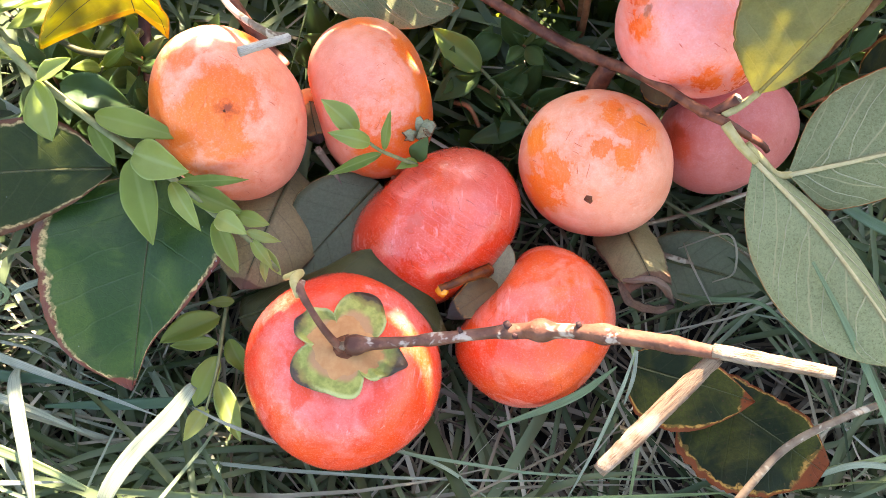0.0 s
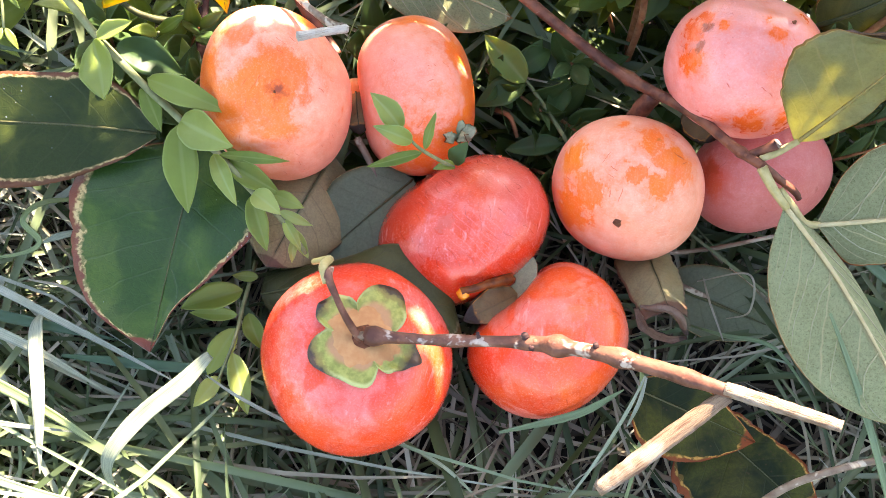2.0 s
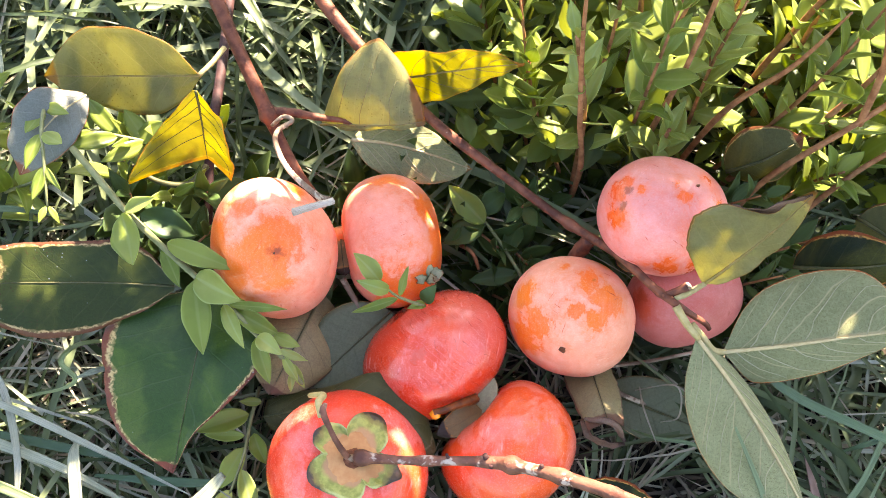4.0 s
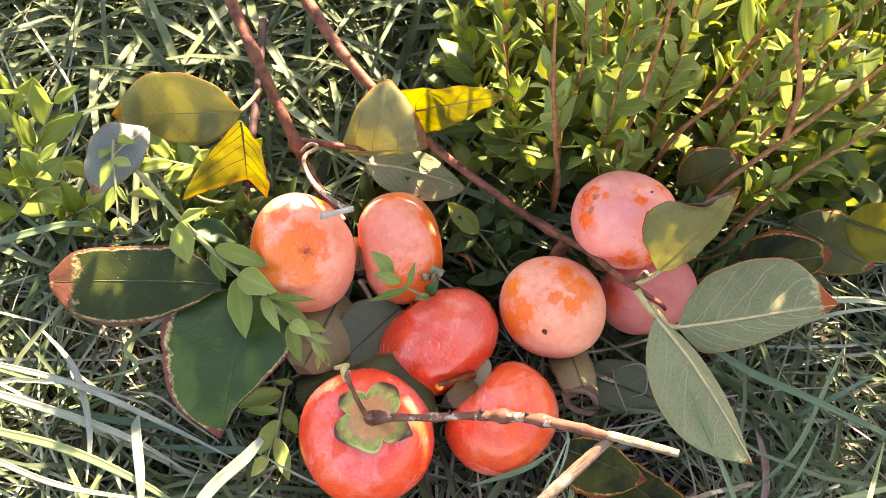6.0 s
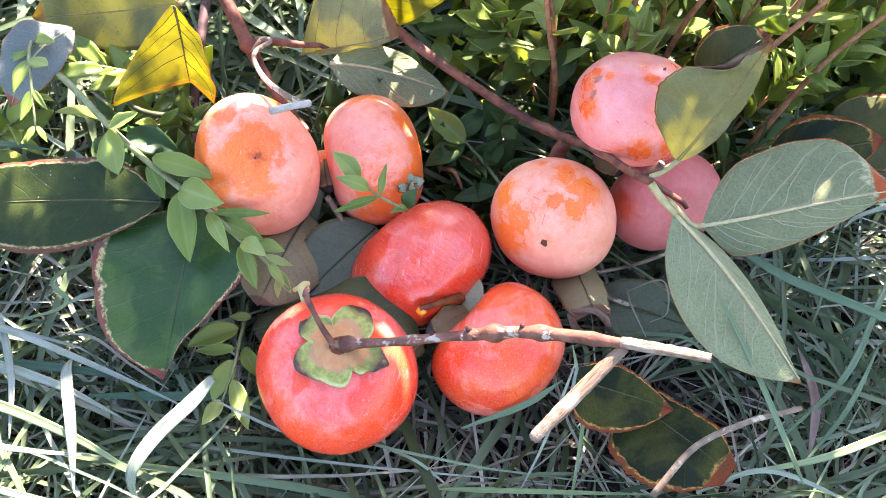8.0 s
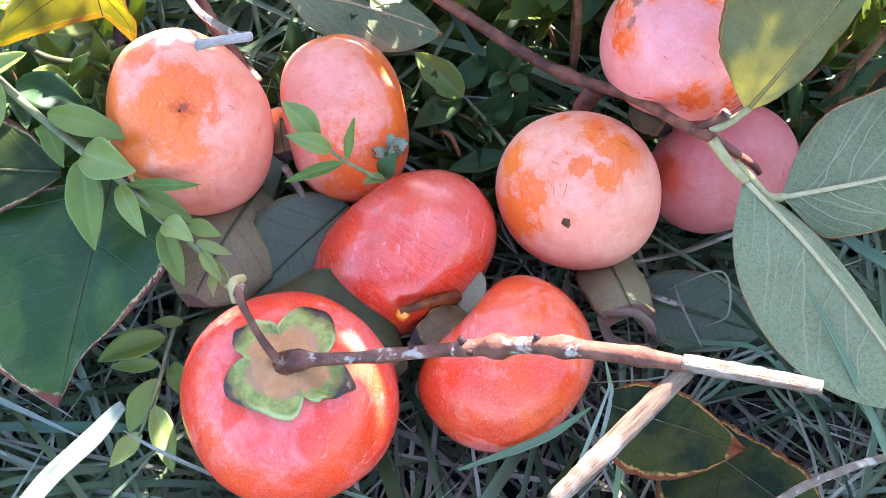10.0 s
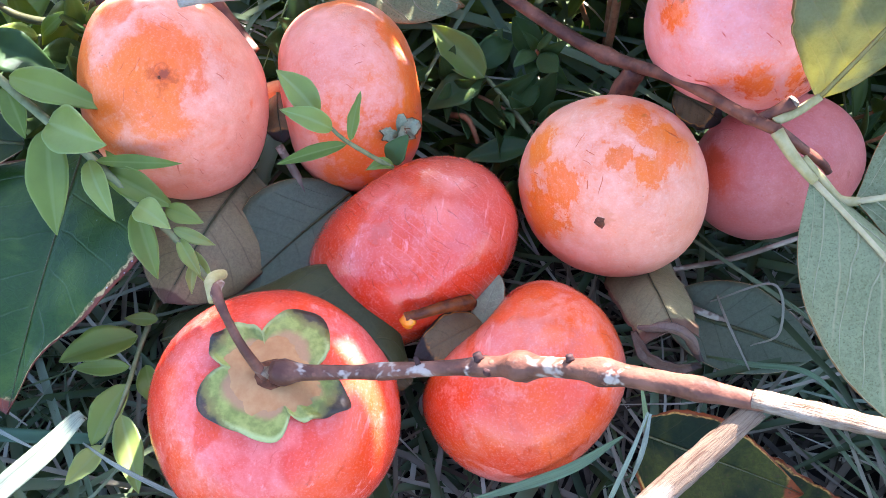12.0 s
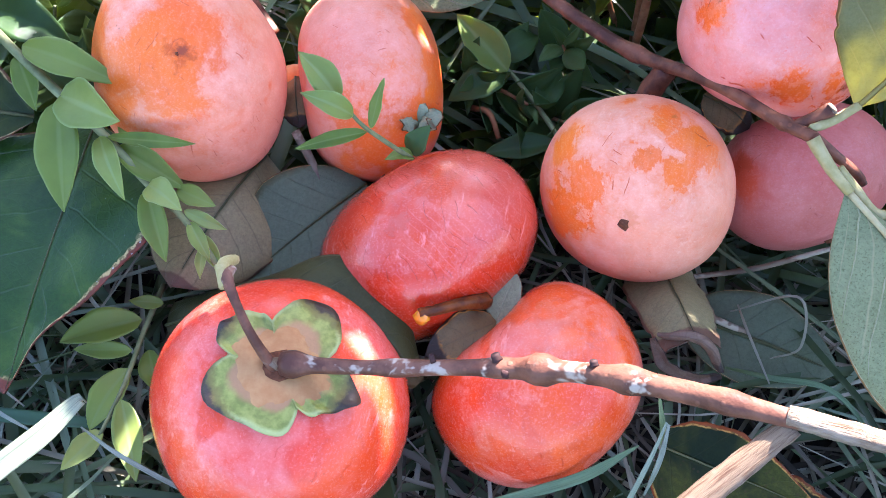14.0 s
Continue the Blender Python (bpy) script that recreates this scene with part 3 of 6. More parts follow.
def leaf_blade(name, parent, material, rib_material, base, tip, width, label="", rib=0.0011, below=False, **kw):
    """A leaf blade under its parent, with a raised midrib below it in the tree of parts."""
    at = np.array(parent.location) if parent is not None else np.zeros(3)
    v, f, u, line = leaf_data(base, tip, width, **kw)
    ob = mesh_ob(name, np.asarray(v) - at, f, material, parent, label, u)
    if rib:
        rv, rf, ru = tube_data(line[:-1], [rib, rib * 0.7, rib * 0.25], sides=6, step=0.004, rough=0.03)
        mesh_ob("midrib", np.asarray(rv) - at, rf, rib_material, ob, "", ru)
    return ob


def leaf_sheet(name, parent, material, rib_material, line, left, right, up=(0, -0.3, 0.95), lift=(10, 10), skew=(0, 0), curl=0.0, wave=0.0010, ragged=0.0, label="", rib=0.0010, veins=0,
               nu=40, nv=14, thick=0.0004, seed=1):
    """A blade along a bent midrib. left, right: the half widths in millimetres at even steps from base to tip; lift: degrees by which each
    side rises from the rib; skew: how far the sides run past the tip; curl: how much the edges bend back down; veins: side veins a side."""
    rng = np.random.default_rng(seed)
    at = np.array(parent.location)
    c = spline(line, nu + 1)
    tan = np.gradient(c, axis=0)
    tan /= np.linalg.norm(tan, axis=1)[:, None]
    chord = (c[-1] - c[0]) / np.linalg.norm(c[-1] - c[0])
    across = np.cross(np.asarray(up, float), chord)
    ph = rng.uniform(0, 6.28, 4)
    wide = [np.maximum(spline([(0, w * 0.001) for w in side], nu + 1)[:, 1], 0.0002) for side in (right, left)]
    grid, uvs = np.zeros((nu + 1, nv + 1, 3)), []
    normals = np.zeros((nu + 1, 3))
    for i in range(nu + 1):
        u = i / nu
        y = across - tan[i] * across.dot(tan[i])
        y /= np.linalg.norm(y)
        z = np.cross(tan[i], y)
        normals[i] = z
        for j in range(nv + 1):
            v = 2 * j / nv - 1
            k, a = int(v > 0), abs(v)
            w = wide[k][i] * (1 + ragged * a * (noise.noise(Vector((u * 22, v * 3, seed))) + 0.6 * noise.noise(Vector((u * 60, v, seed + 5)))))
            e = radians(lift[1 - k]) - curl * a
            up_by = wave * a * a * (math.sin(11 * u + ph[k]) + 0.6 * math.sin(25 * u + ph[k + 2])) + 0.0005 * noise.noise(Vector((u * 7, v * 3, seed + 9)))
            grid[i, j] = c[i] + y * math.copysign(a * w * math.cos(e), v) + z * (a * w * math.sin(e) + up_by) + chord * skew[1 - k] * a * u ** 3
            uvs.append((u, v * 0.5 + 0.5))
    top = grid.reshape(-1, 3)
    n, m = len(top), nv + 1
    verts = np.vstack([top, top - np.repeat(normals, m, axis=0) * thick])
    faces = []
    for i in range(nu):
        for j in range(nv):
            b = i * m + j
            q = (b, b + m, b + m + 1, b + 1)
            faces += [q[::-1], tuple(k + n for k in q)]
        faces += [(i * m, (i + 1) * m, (i + 1) * m + n, i * m + n), ((i + 1) * m + nv, i * m + nv, i * m + nv + n, (i + 1) * m + nv + n)]
    for j in range(nv):
        faces += [(j, j + 1, j + 1 + n, j + n), (nu * m + j + 1, nu * m + j, nu * m + j + n, nu * m + j + 1 + n)]
    ob = mesh_ob(name, verts - at, faces, material, parent, label, uvs + uvs)
    if rib:
        rv, rf, ru = tube_data(grid[:-1:3, nv // 2] + normals[:-1:3] * 0.0002 - at, [rib, rib * 0.75, rib * 0.5, rib * 0.22], sides=6, step=0.004, rough=0.03)
        mesh_ob("midrib", rv, rf, rib_material, ob, "", ru)
    if veins:
        for side in (0, 1):
            for k in range(veins):
                u0 = 0.05 + 0.72 * (k + 0.5 * side) / veins + rng.uniform(-0.02, 0.02)
                path = []
                for f in np.linspace(0, 0.93, 7):
                    i = min(nu, int(round((u0 + (0.10 + 0.10 * f) * f * 1.6) * nu)))
                    j = nv // 2 + (1 if side else -1) * f * nv / 2
                    j0 = int(math.floor(j))
                    g = grid[i, j0] * (1 - j + j0) + grid[i, min(nv, j0 + 1)] * (j - j0)
                    path.append(g + normals[i] * 0.00012 - at)
                a, b, w = tube_data(path, [rib * 0.30, rib * 0.24, rib * 0.12], sides=5, step=0.003, rough=0.03)
                mesh_ob("side_vein", a, b, M["vein_soft"] if rib_material is M["midrib_pale"] else rib_material, ob, "", w)
    return ob


def loose_sheet(label, material, rib_material, line, left, right, group="fallen leaves", **kw):
    t = thing("persimmon_leaf", line[0], label, "leaf", group)
    leaf_sheet("blade", t, material, rib_material, line, left, right, **kw)
    return t


def loose_leaf(label, material, rib_material, base, tip, width, stalk=None, group="fallen leaves", **kw):
    t = thing("persimmon_leaf", base, label, "leaf", group)
    leaf_blade("blade", t, material, rib_material, base, tip, width, **kw)
    if stalk is not None:
        tube("petiole", [base, *stalk], [0.0013, 0.0015], M["petiole"], t)
    return t


# ---- fruit ----
CAM_WAY = Vector((0, -0.34, 0.94))      # from the heap towards where it is looked at


def facing(a, b, r):
    """A place on a round thing: a to the right and b upwards as seen from above the front edge, in radii."""
    c = math.sqrt(max(0.0, 1 - a * a - b * b))
    d = Vector((a, 0.94 * b - 0.34 * c, 0.34 * b + 0.94 * c))
    return tuple(d * r)


def fruit_body(radius, height, axis, spin=0.0, square=0.03, power=2.3, dent=None, apex=0.05, crown=0.10, lump=0.012, seed=1, nu=72, nv=44):
    """A persimmon: flattened, faintly four-sided, dimpled at both ends; dent = (direction, depth, width) presses one flank in."""
    q = Vector((0, 0, 1)).rotation_difference(Vector(axis).normalized())
    verts, faces = [], []
    off = Vector((seed * 3.7, seed * 1.3, seed * 2.1))
    for i in range(nv + 1):
        th = math.pi * i / nv
        for j in range(nu):
            ph = 2 * math.pi * j / nu
            st, ct = math.sin(th), math.cos(th)
            k = (abs(st) ** power + abs(ct) ** power) ** (-1 / power)
            rr = radius * k * (1 + square * st * st * math.cos(4 * ph + radians(spin)))
            hh = height * 0.5 * k
            hh *= 1 - (crown * math.exp(-(th / 0.42) ** 2)) - apex * math.exp(-((math.pi - th) / 0.28) ** 2)
            p = Vector((rr * st * math.cos(ph), rr * st * math.sin(ph), hh * ct))
            n = p.normalized()
            p *= 1 + lump * noise.noise(n * 1.6 + off) + lump * 0.4 * noise.noise(n * 4.0 + off)
            p = q @ p
            if dent:
                d, depth, wide = dent
                a = p.normalized().angle(Vector(d))
                p *= 1 - depth * math.exp(-(a / wide) ** 2)
            verts.append(p)
    for i in range(nv):
        for j in range(nu):
            k = (j + 1) % nu
            faces.append((i * nu + j, (i + 1) * nu + j, (i + 1) * nu + k, i * nu + k))
    return verts, faces


def persimmon(label, at, radius, height, axis, material, scar=0.0022, scar_way=None, **kw):
    t = thing("persimmon", at, label, "fruit", "heap of persimmons")
    v, f = fruit_body(radius, height, axis, **kw)
    mesh_ob("body", v, f, material, t)
    # the dry point at the blossom end
    ax = -Vector(scar_way).normalized() if scar_way else Vector(axis).normalized()
    tip = max(v, key=lambda p: p.normalized().dot(-ax))
    tube("blossom_scar", [Vector(at) + tip + ax * 0.002, Vector(at) + tip - ax * 0.0012], [scar, scar * 0.3], M["scar"], t, "dark dry blossom scar", sides=9, step=0.001, rough=0.45)
    return t


M["scar"] = plain_material("dry_scar", (0.09, 0.028, 0.012), (0.20, 0.065, 0.03), 500, 0.8)
CALYX = [calyx_material("calyx_green", c, d) for c, d in ((0.38, 0.15), (0.46, 0.17), (0.42, 0.22), (0.72, 0.16))]
M["calyx_disc"] = plain_material("calyx_disc_brown", (0.42, 0.175, 0.065), (0.50, 0.25, 0.10), 180, 0.6, 0.5)
M["calyx_dry"] = leaf_material("dry_calyx", (0.13, 0.085, 0.035), (0.30, 0.17, 0.055), (0.14, 0.09, 0.05), edge=(0.045, 0.022, 0.014), rim=(0.60, 0.24, 0.03), edge_width=0.16, tip_width=0.25, share=0.1, veins=0.3, rough=0.55)
M["calyx_grey"] = leaf_material("grey_calyx", (0.27, 0.27, 0.15), (0.32, 0.31, 0.18), (0.3, 0.3, 0.2), edge=(0.2, 0.08, 0.03), edge_width=0.05, share=0.1, veins=0.3, rough=0.6)
M["amber"] = plain_material("amber_juice", (0.80, 0.22, 0.01), (0.85, 0.30, 0.02), 200, 0.15, 0.1, spec=0.5)
M["stalk_orange"] = plain_material("moist_stalk", (0.07, 0.016, 0.006), (0.20, 0.050, 0.010), 260, 0.3, 0.6)

M["skin_a"] = skin_material("skin_large_pale", (0.91, 0.165, 0.014), (0.89, 0.125, 0.012), (0.85, 0.32, 0.20), [(facing(0.12, -0.12, 0.034), 0.014), (facing(0.16, 0.22, 0.034), 0.008), (facing(0.1, -0.55, 0.034), 0.012), (facing(-0.45, -0.45, 0.034), 0.012), (facing(-0.70, 0.12, 0.034), 0.010), (facing(-0.5, 0.55, 0.034), 0.007), (facing(0.30, 0.85, 0.034), 0.006), (facing(0.48, 0.18, 0.034), 0.006)], 0.62, 1.0, 0.6, 0.88, 0.38, 0.50, ragged=1.4, stains=[(facing(0.19, -0.11, 0.032), 0.0050, (0.62, 0.09, 0.01)), (facing(0.20, -0.08, 0.032), 0.0024, (0.28, 0.05, 0.02)), (facing(-0.62, -0.38, 0.034), 0.0022, (0.30, 0.08, 0.04))])
M["skin_b"] = skin_material("skin_tall_pink", (0.93, 0.17, 0.008), (0.90, 0.12, 0.008), (0.83, 0.28, 0.185), [(facing(0.50, 0.50, 0.031), 0.008), (facing(0.82, 0.05, 0.031), 0.013), (facing(0.66, -0.48, 0.031), 0.017), (facing(0.35, -0.80, 0.031), 0.015), (facing(-0.15, 0.86, 0.031), 0.006), (facing(-0.86, -0.15, 0.031), 0.007)], 0.62, 2.0, 0.6, 0.86, 0.40, 0.45, ragged=1.4)
M["skin_c"] = skin_material("skin_red", (0.80, 0.062, 0.006), (0.68, 0.034, 0.005), (0.80, 0.21, 0.17), [(facing(0.30, -0.70, 0.034), 0.017), (facing(-0.8, 0.0, 0.034), 0.010), (facing(0.0, -0.62, 0.034), 0.013), (facing(0.75, -0.35, 0.034), 0.012), (facing(-0.22, 0.0, 0.035), 0.0035), (facing(0.05, 0.1, 0.035), 0.003)], 0.48, 3.0, 0.5, 0.34, 0.16, 0.25, stains=[(facing(-0.22, 0.02, 0.036), 0.0042, (0.66, 0.09, 0.05)), (facing(0.35, -0.62, 0.034), 0.006, (0.52, 0.025, 0.004))], scored=0.6, coat=0.6)
M["skin_d"] = skin_material("skin_round_pink", (0.93, 0.19, 0.008), (0.91, 0.14, 0.006), (0.85, 0.34, 0.215), [(facing(0.08, 0.60, 0.031), 0.0075), (facing(0.36, 0.34, 0.031), 0.0070), (facing(-0.82, 0.28, 0.031), 0.0055), (facing(-0.62, -0.16, 0.031), 0.0075), (facing(0.36, 0.86, 0.031), 0.0055), (facing(-0.12, 0.08, 0.031), 0.0050), (facing(0.18, -0.02, 0.031), 0.0055), (facing(-0.84, -0.42, 0.031), 0.010), (facing(-0.25, 0.78, 0.031), 0.0025)], 0.70, 4.0, 0.9, 0.88, 0.40, 0.22, ragged=1.2, stains=[(facing(0.16, 0.58, 0.030), 0.0018, (0.55, 0.12, 0.01)), (facing(-0.20, -0.52, 0.030), 0.0040, (0.80, 0.25, 0.12))])
M["skin_e"] = skin_material("skin_upper_pink", (0.88, 0.12, 0.008), (0.80, 0.08, 0.008), (0.74, 0.245, 0.205), [(facing(0.02, 0.85, 0.030), 0.0035), (facing(0.04, 0.65, 0.030), 0.0040), (facing(0.06, 0.45, 0.030), 0.0040), (facing(0.10, 0.28, 0.030), 0.0035), (facing(-0.80, 0.25, 0.030), 0.0045), (facing(-0.72, 0.42, 0.030), 0.0035), (facing(-0.55, 0.30, 0.030), 0.0025), (facing(-0.85, -0.15, 0.030), 0.006), (facing(0.40, -0.80, 0.030), 0.008), (facing(0.10, -0.86, 0.030), 0.007), (facing(-0.15, -0.84, 0.030), 0.005), (facing(0.55, -0.35, 0.030), 0.007), (facing(0.52, -0.05, 0.030), 0.005), (facing(0.70, 0.15, 0.030), 0.005), (facing(0.55, 0.62, 0.030), 0.0035)], 0.64, 5.0, 0.9, 0.90, 0.32, 0.30, ragged=1.5, coat=0.4, stains=[(facing(-0.72, 0.25, 0.030), 0.0028, (0.30, 0.05, 0.02)), (facing(-0.78, 0.02, 0.030), 0.0025, (0.30, 0.05, 0.02)), (facing(0.55, -0.72, 0.030), 0.0030, (0.35, 0.05, 0.02))])
# Skin tones lowered to carry the shade of the branch and upper fruit.
M["skin_f"] = skin_material("skin_rose", (0.60, 0.09, 0.035), (0.54, 0.07, 0.030), (0.55, 0.16, 0.14), [(facing(-0.9, -0.1, 0.029), 0.008)], 0.72, 6.0, 0.4, 0.8, 0.45, 0.4, stains=[(facing(-0.85, -0.05, 0.030), 0.004, (0.45, 0.06, 0.02)), (facing(0.6, -0.2, 0.030), 0.003, (0.40, 0.07, 0.04))])
M["skin_g"] = skin_material("skin_scarlet", (0.84, 0.060, 0.008), (0.74, 0.034, 0.007), (0.83, 0.19, 0.155), [(facing(0.88, -0.2, 0.036), 0.014), (facing(-0.3, -0.85, 0.036), 0.016), (facing(-0.88, 0.0, 0.036), 0.013), (facing(-0.2, 0.9, 0.036), 0.016), (facing(0.4, -0.8, 0.036), 0.012)], 0.46, 7.0, 0.3, 0.62, 0.19, 0.6, 0.3, coat=0.3)
M["skin_h"] = skin_material("skin_orange_red", (0.86, 0.090, 0.007), (0.76, 0.048, 0.007), (0.84, 0.26, 0.19), [(facing(0.35, -0.25, 0.034), 0.014), (facing(0.5, 0.3, 0.034), 0.009), (facing(-0.75, -0.5, 0.034), 0.013), (facing(-0.4, -0.2, 0.034), 0.008)], 0.46, 8.0, 0.4, 0.52, 0.19, 0.4, coat=0.3)

FRUITS = {
    "A": ((-0.0847, 0.1701, 0.0741), 0.0303, 0.0765),
    "B": ((-0.0308, 0.1887, 0.0549), 0.0336, 0.0510),
    "C": ((-0.0031, 0.1346, 0.0426), 0.0381, 0.0568),
    "D": ((0.0622, 0.1564, 0.0585), 0.0314, 0.0545),
    "E": ((0.0975, 0.1985, 0.0946), 0.0299, 0.0528),
    "F": ((0.1212, 0.1764, 0.0469), 0.0297, 0.0491),
    "G": ((-0.0374, 0.0728, 0.0536), 0.0378, 0.0646),
    "H": ((0.0355, 0.0943, 0.0394), 0.0343, 0.0586),
}
at_a, r_a, h_a = FRUITS["A"]
persimmon("large pale orange persimmon with a pink waxy bloom, lying on leaves", at_a, r_a, h_a, (0.280, -0.473, -0.836), M["skin_a"], square=0.012, spin=20, power=1.80, seed=1, scar=0.0009, scar_way=facing(0.19, -0.11, 1))
at_b, r_b, h_b = FRUITS["B"]
fruit_b = persimmon("pink-bloomed persimmon lying on its side in dark foliage", at_b, r_b, h_b, (-0.961, -0.276, -0.004), M["skin_b"], square=0.02, power=2.30, seed=2, scar=0.0005)
at_c, r_c, h_c = FRUITS["C"]
fruit_c = persimmon("squat red persimmon with fine scratches, tipped over", at_c, r_c, h_c, (0.633, -0.662, -0.402), M["skin_c"], square=0.02, power=2.15, spin=40, crown=0.10, apex=0.05, seed=3)
at_d, r_d, h_d = FRUITS["D"]
persimmon("round pale orange persimmon with a dark blossom scar", at_d, r_d, h_d, (0.329, 0.906, -0.268), M["skin_d"], square=0.012, power=2.12, seed=4, apex=0.05, scar=0.0030, scar_way=facing(-0.22, -0.55, 1))
at_e, r_e, h_e = FRUITS["E"]
persimmon("pink persimmon with orange rubbed streaks, propped on a branch", at_e, r_e, h_e, (-0.062, -0.522, -0.851), M["skin_e"], square=0.015, power=2.27, seed=5, scar=0.0013, scar_way=facing(0.34, 0.47, 1))
at_f, r_f, h_f = FRUITS["F"]
persimmon("rose persimmon half hidden under a branch, skin darkened as shade", at_f, r_f, h_f, (-0.414, 0.881, 0.227), M["skin_f"], square=0.015, power=2.08, seed=6)
at_g, r_g, h_g = FRUITS["G"]
fruit_g = persimmon("scarlet persimmon with its green calyx and twig on top", at_g, r_g, h_g, (0.36, 0.12, 0.92), M["skin_g"], square=0.010, power=1.96, spin=45, crown=0.03, seed=7)
at_h, r_h, h_h = FRUITS["H"]
persimmon("orange-red kidney-shaped persimmon hollowed on one flank", at_h, r_h, h_h, (-0.676, 0.503, 0.538), M["skin_h"], square=0.015, power=2.21, crown=0.10, dent=(Vector((-0.768, 0.659, -0.005)).normalized(), 0.53, 0.64), seed=8)

# calyx, stalk and broken twig of the scarlet fruit
cal_at = Vector((-0.0343, 0.0730, 0.0848))
cal_ax = Vector((0.06, -0.10, 1.0))


crown_g = np.array([p[:] for p in fruit_body(r_g, h_g, (0.36, 0.12, 0.92), square=0.010, power=1.96, spin=45, crown=0.03, seed=7)[0] if p.z > 0.008])


def cal_place(angle, r, rise):
    """A place on the calyx, which drapes over the crown of the fruit."""
    w = radians(angle)
    x, y = cal_at.x + r * math.cos(w) - at_g[0], cal_at.y + r * math.sin(w) - at_g[1]
    near = np.argsort((crown_g[:, 0] - x) ** 2 + (crown_g[:, 1] - y) ** 2)[:5]
    share = 1 / (((crown_g[near, :2] - (x, y)) ** 2).sum(1) + 1e-7)
    return Vector((x, y, (crown_g[near, 2] * share).sum() / share.sum() + rise))


disc_v, disc_f = [], []
for i in range(7):
    for j in range(28):
        w = 2 * math.pi * j / 28
        r = 0.0128 * (i + 0.2) / 6.2 * (1 + 0.09 * math.cos(4 * w + 0.6))
        disc_v.append(cal_place(math.degrees(w), r, 0.0023 - 0.0010 * (i / 6) ** 3 - 0.0010 * math.exp(-(i / 1.2) ** 2) + 0.0004 * noise.noise(Vector((r * 300, w * 2, 2)))))
for i in range(6):
    for j in range(28):
        k = (j + 1) % 28
        disc_f.append((i * 28 + j, (i + 1) * 28 + j, (i + 1) * 28 + k, i * 28 + k))
disc_f.append(tuple(range(28)))
mesh_ob("calyx_disc", disc_v, disc_f, M["calyx_disc"], fruit_g, "brown disc of the calyx")
# from, to: degrees round the stalk; the reach in millimetres at even steps between; how far the rim curls up
LOBES = [((176, 107), (12.5, 17.5, 19.6, 20.2, 19.6, 18.4, 16.4, 12.5), 0.0016), ((109, 22), (12.5, 18.5, 21.4, 23.4, 22.6, 19.8, 17.2, 12.5), 0.0014),
         ((20, -56), (12.5, 17.0, 20.2, 22.4, 19.0, 17.2, 15.6, 12.0), 0.0022), ((-54, -184), (12.0, 17.2, 17.4, 16.9, 18.2, 20.4, 18.6, 12.5), 0.0008)]
for n, ((a0, a1), reach, rise) in enumerate(LOBES):
    lv, lf, lu = [], [], []
    edge_r = spline([(0, r * 0.001) for r in reach], 25)[:, 1]
    for under in (0, 1):
        for i in range(25):
            for j in range(9):
                u = j / 8
                r = 0.005 + (edge_r[i] - 0.005) * u
                w = abs(2 * i / 24 - 1)
                ruffle = rise * u ** 4 * (1 + 0.7 * math.sin(i * 0.9 + n * 2)) + 0.0007 * u * noise.noise(Vector((i * 0.35, u * 2, n)))
                lv.append(cal_place(a0 + (a1 - a0) * i / 24, r, 0.0012 + 0.0005 * (n % 2) + ruffle - 0.0007 * under))
                lu.append((u, i / 24))
    for i in range(24):
        for j in range(8):
            b = i * 9 + j
            lf += [(b, b + 9, b + 10, b + 1), (b + 225, b + 226, b + 235, b + 234)]
        lf += [(i * 9 + 8, i * 9 + 17, i * 9 + 242, i * 9 + 233)]
    for j in range(8):
        lf += [(j, j + 1, j + 226, j + 225), (217 + j, 216 + j, 441 + j, 442 + j)]
    mesh_ob("calyx_lobe", lv, lf, CALYX[n], fruit_g, "", lu)
tube("stalk_base", [cal_at + cal_ax * 0.0012, cal_at + cal_ax * 0.0034], [0.0050, 0.0036], M["scar"], fruit_g, "dark brown base of the stalk", sides=12, step=0.0006, rough=0.12)
TWIG = [(-0.0330, 0.0735, 0.0880), (-0.009, 0.0735, 0.0940), (0.0224, 0.0745, 0.1030), (0.0427, 0.0700, 0.1195), (0.060, 0.0645, 0.1310), (0.0775, 0.0580, 0.1420), (0.1045, 0.0498, 0.1525)]
twig = tube("twig", TWIG, [0.0024, 0.0019, 0.0020, 0.0024, 0.0026, 0.0025, 0.0018, 0.0014], M["twig_bark"], fruit_g, "broken reddish-brown twig with pale patches on its bark", sides=12, step=0.0018, rough=0.05, seed=4, knots=((0.02, 0.6), (0.20, 0.25), (0.335, 0.30), (0.40, 0.75), (0.56, 0.35), (0.74, 0.2)))


def sub_tube(name, parent, points, radii, material, label="", **kw):
    """A rod as a piece of a part."""
    v, f, u = tube_data(points, radii, **kw)
    return mesh_ob(name, np.asarray(v) - np.array(fruit_g.location), f, material, parent, label, u)


sub_tube("bare_end", twig, [(0.0765, 0.0585, 0.1417), (0.091, 0.0540, 0.1478), (0.1050, 0.0496, 0.1529)], [0.0023, 0.0022, 0.0018], M["bare_wood"], "bare pale wood at the broken end", sides=12, step=0.0015, rough=0.16, seed=8)
sub_tube("splinter", twig, [(0.0775, 0.0570, 0.1410), (0.067, 0.0475, 0.133), (0.056, 0.037, 0.125), (0.0462, 0.028, 0.1175)], [0.0020, 0.0026, 0.0027, 0.0020], M["bare_wood"], "pale torn splinter hanging off the twig", sides=11, step=0.002, rough=0.18, flat=0.45, seed=9)
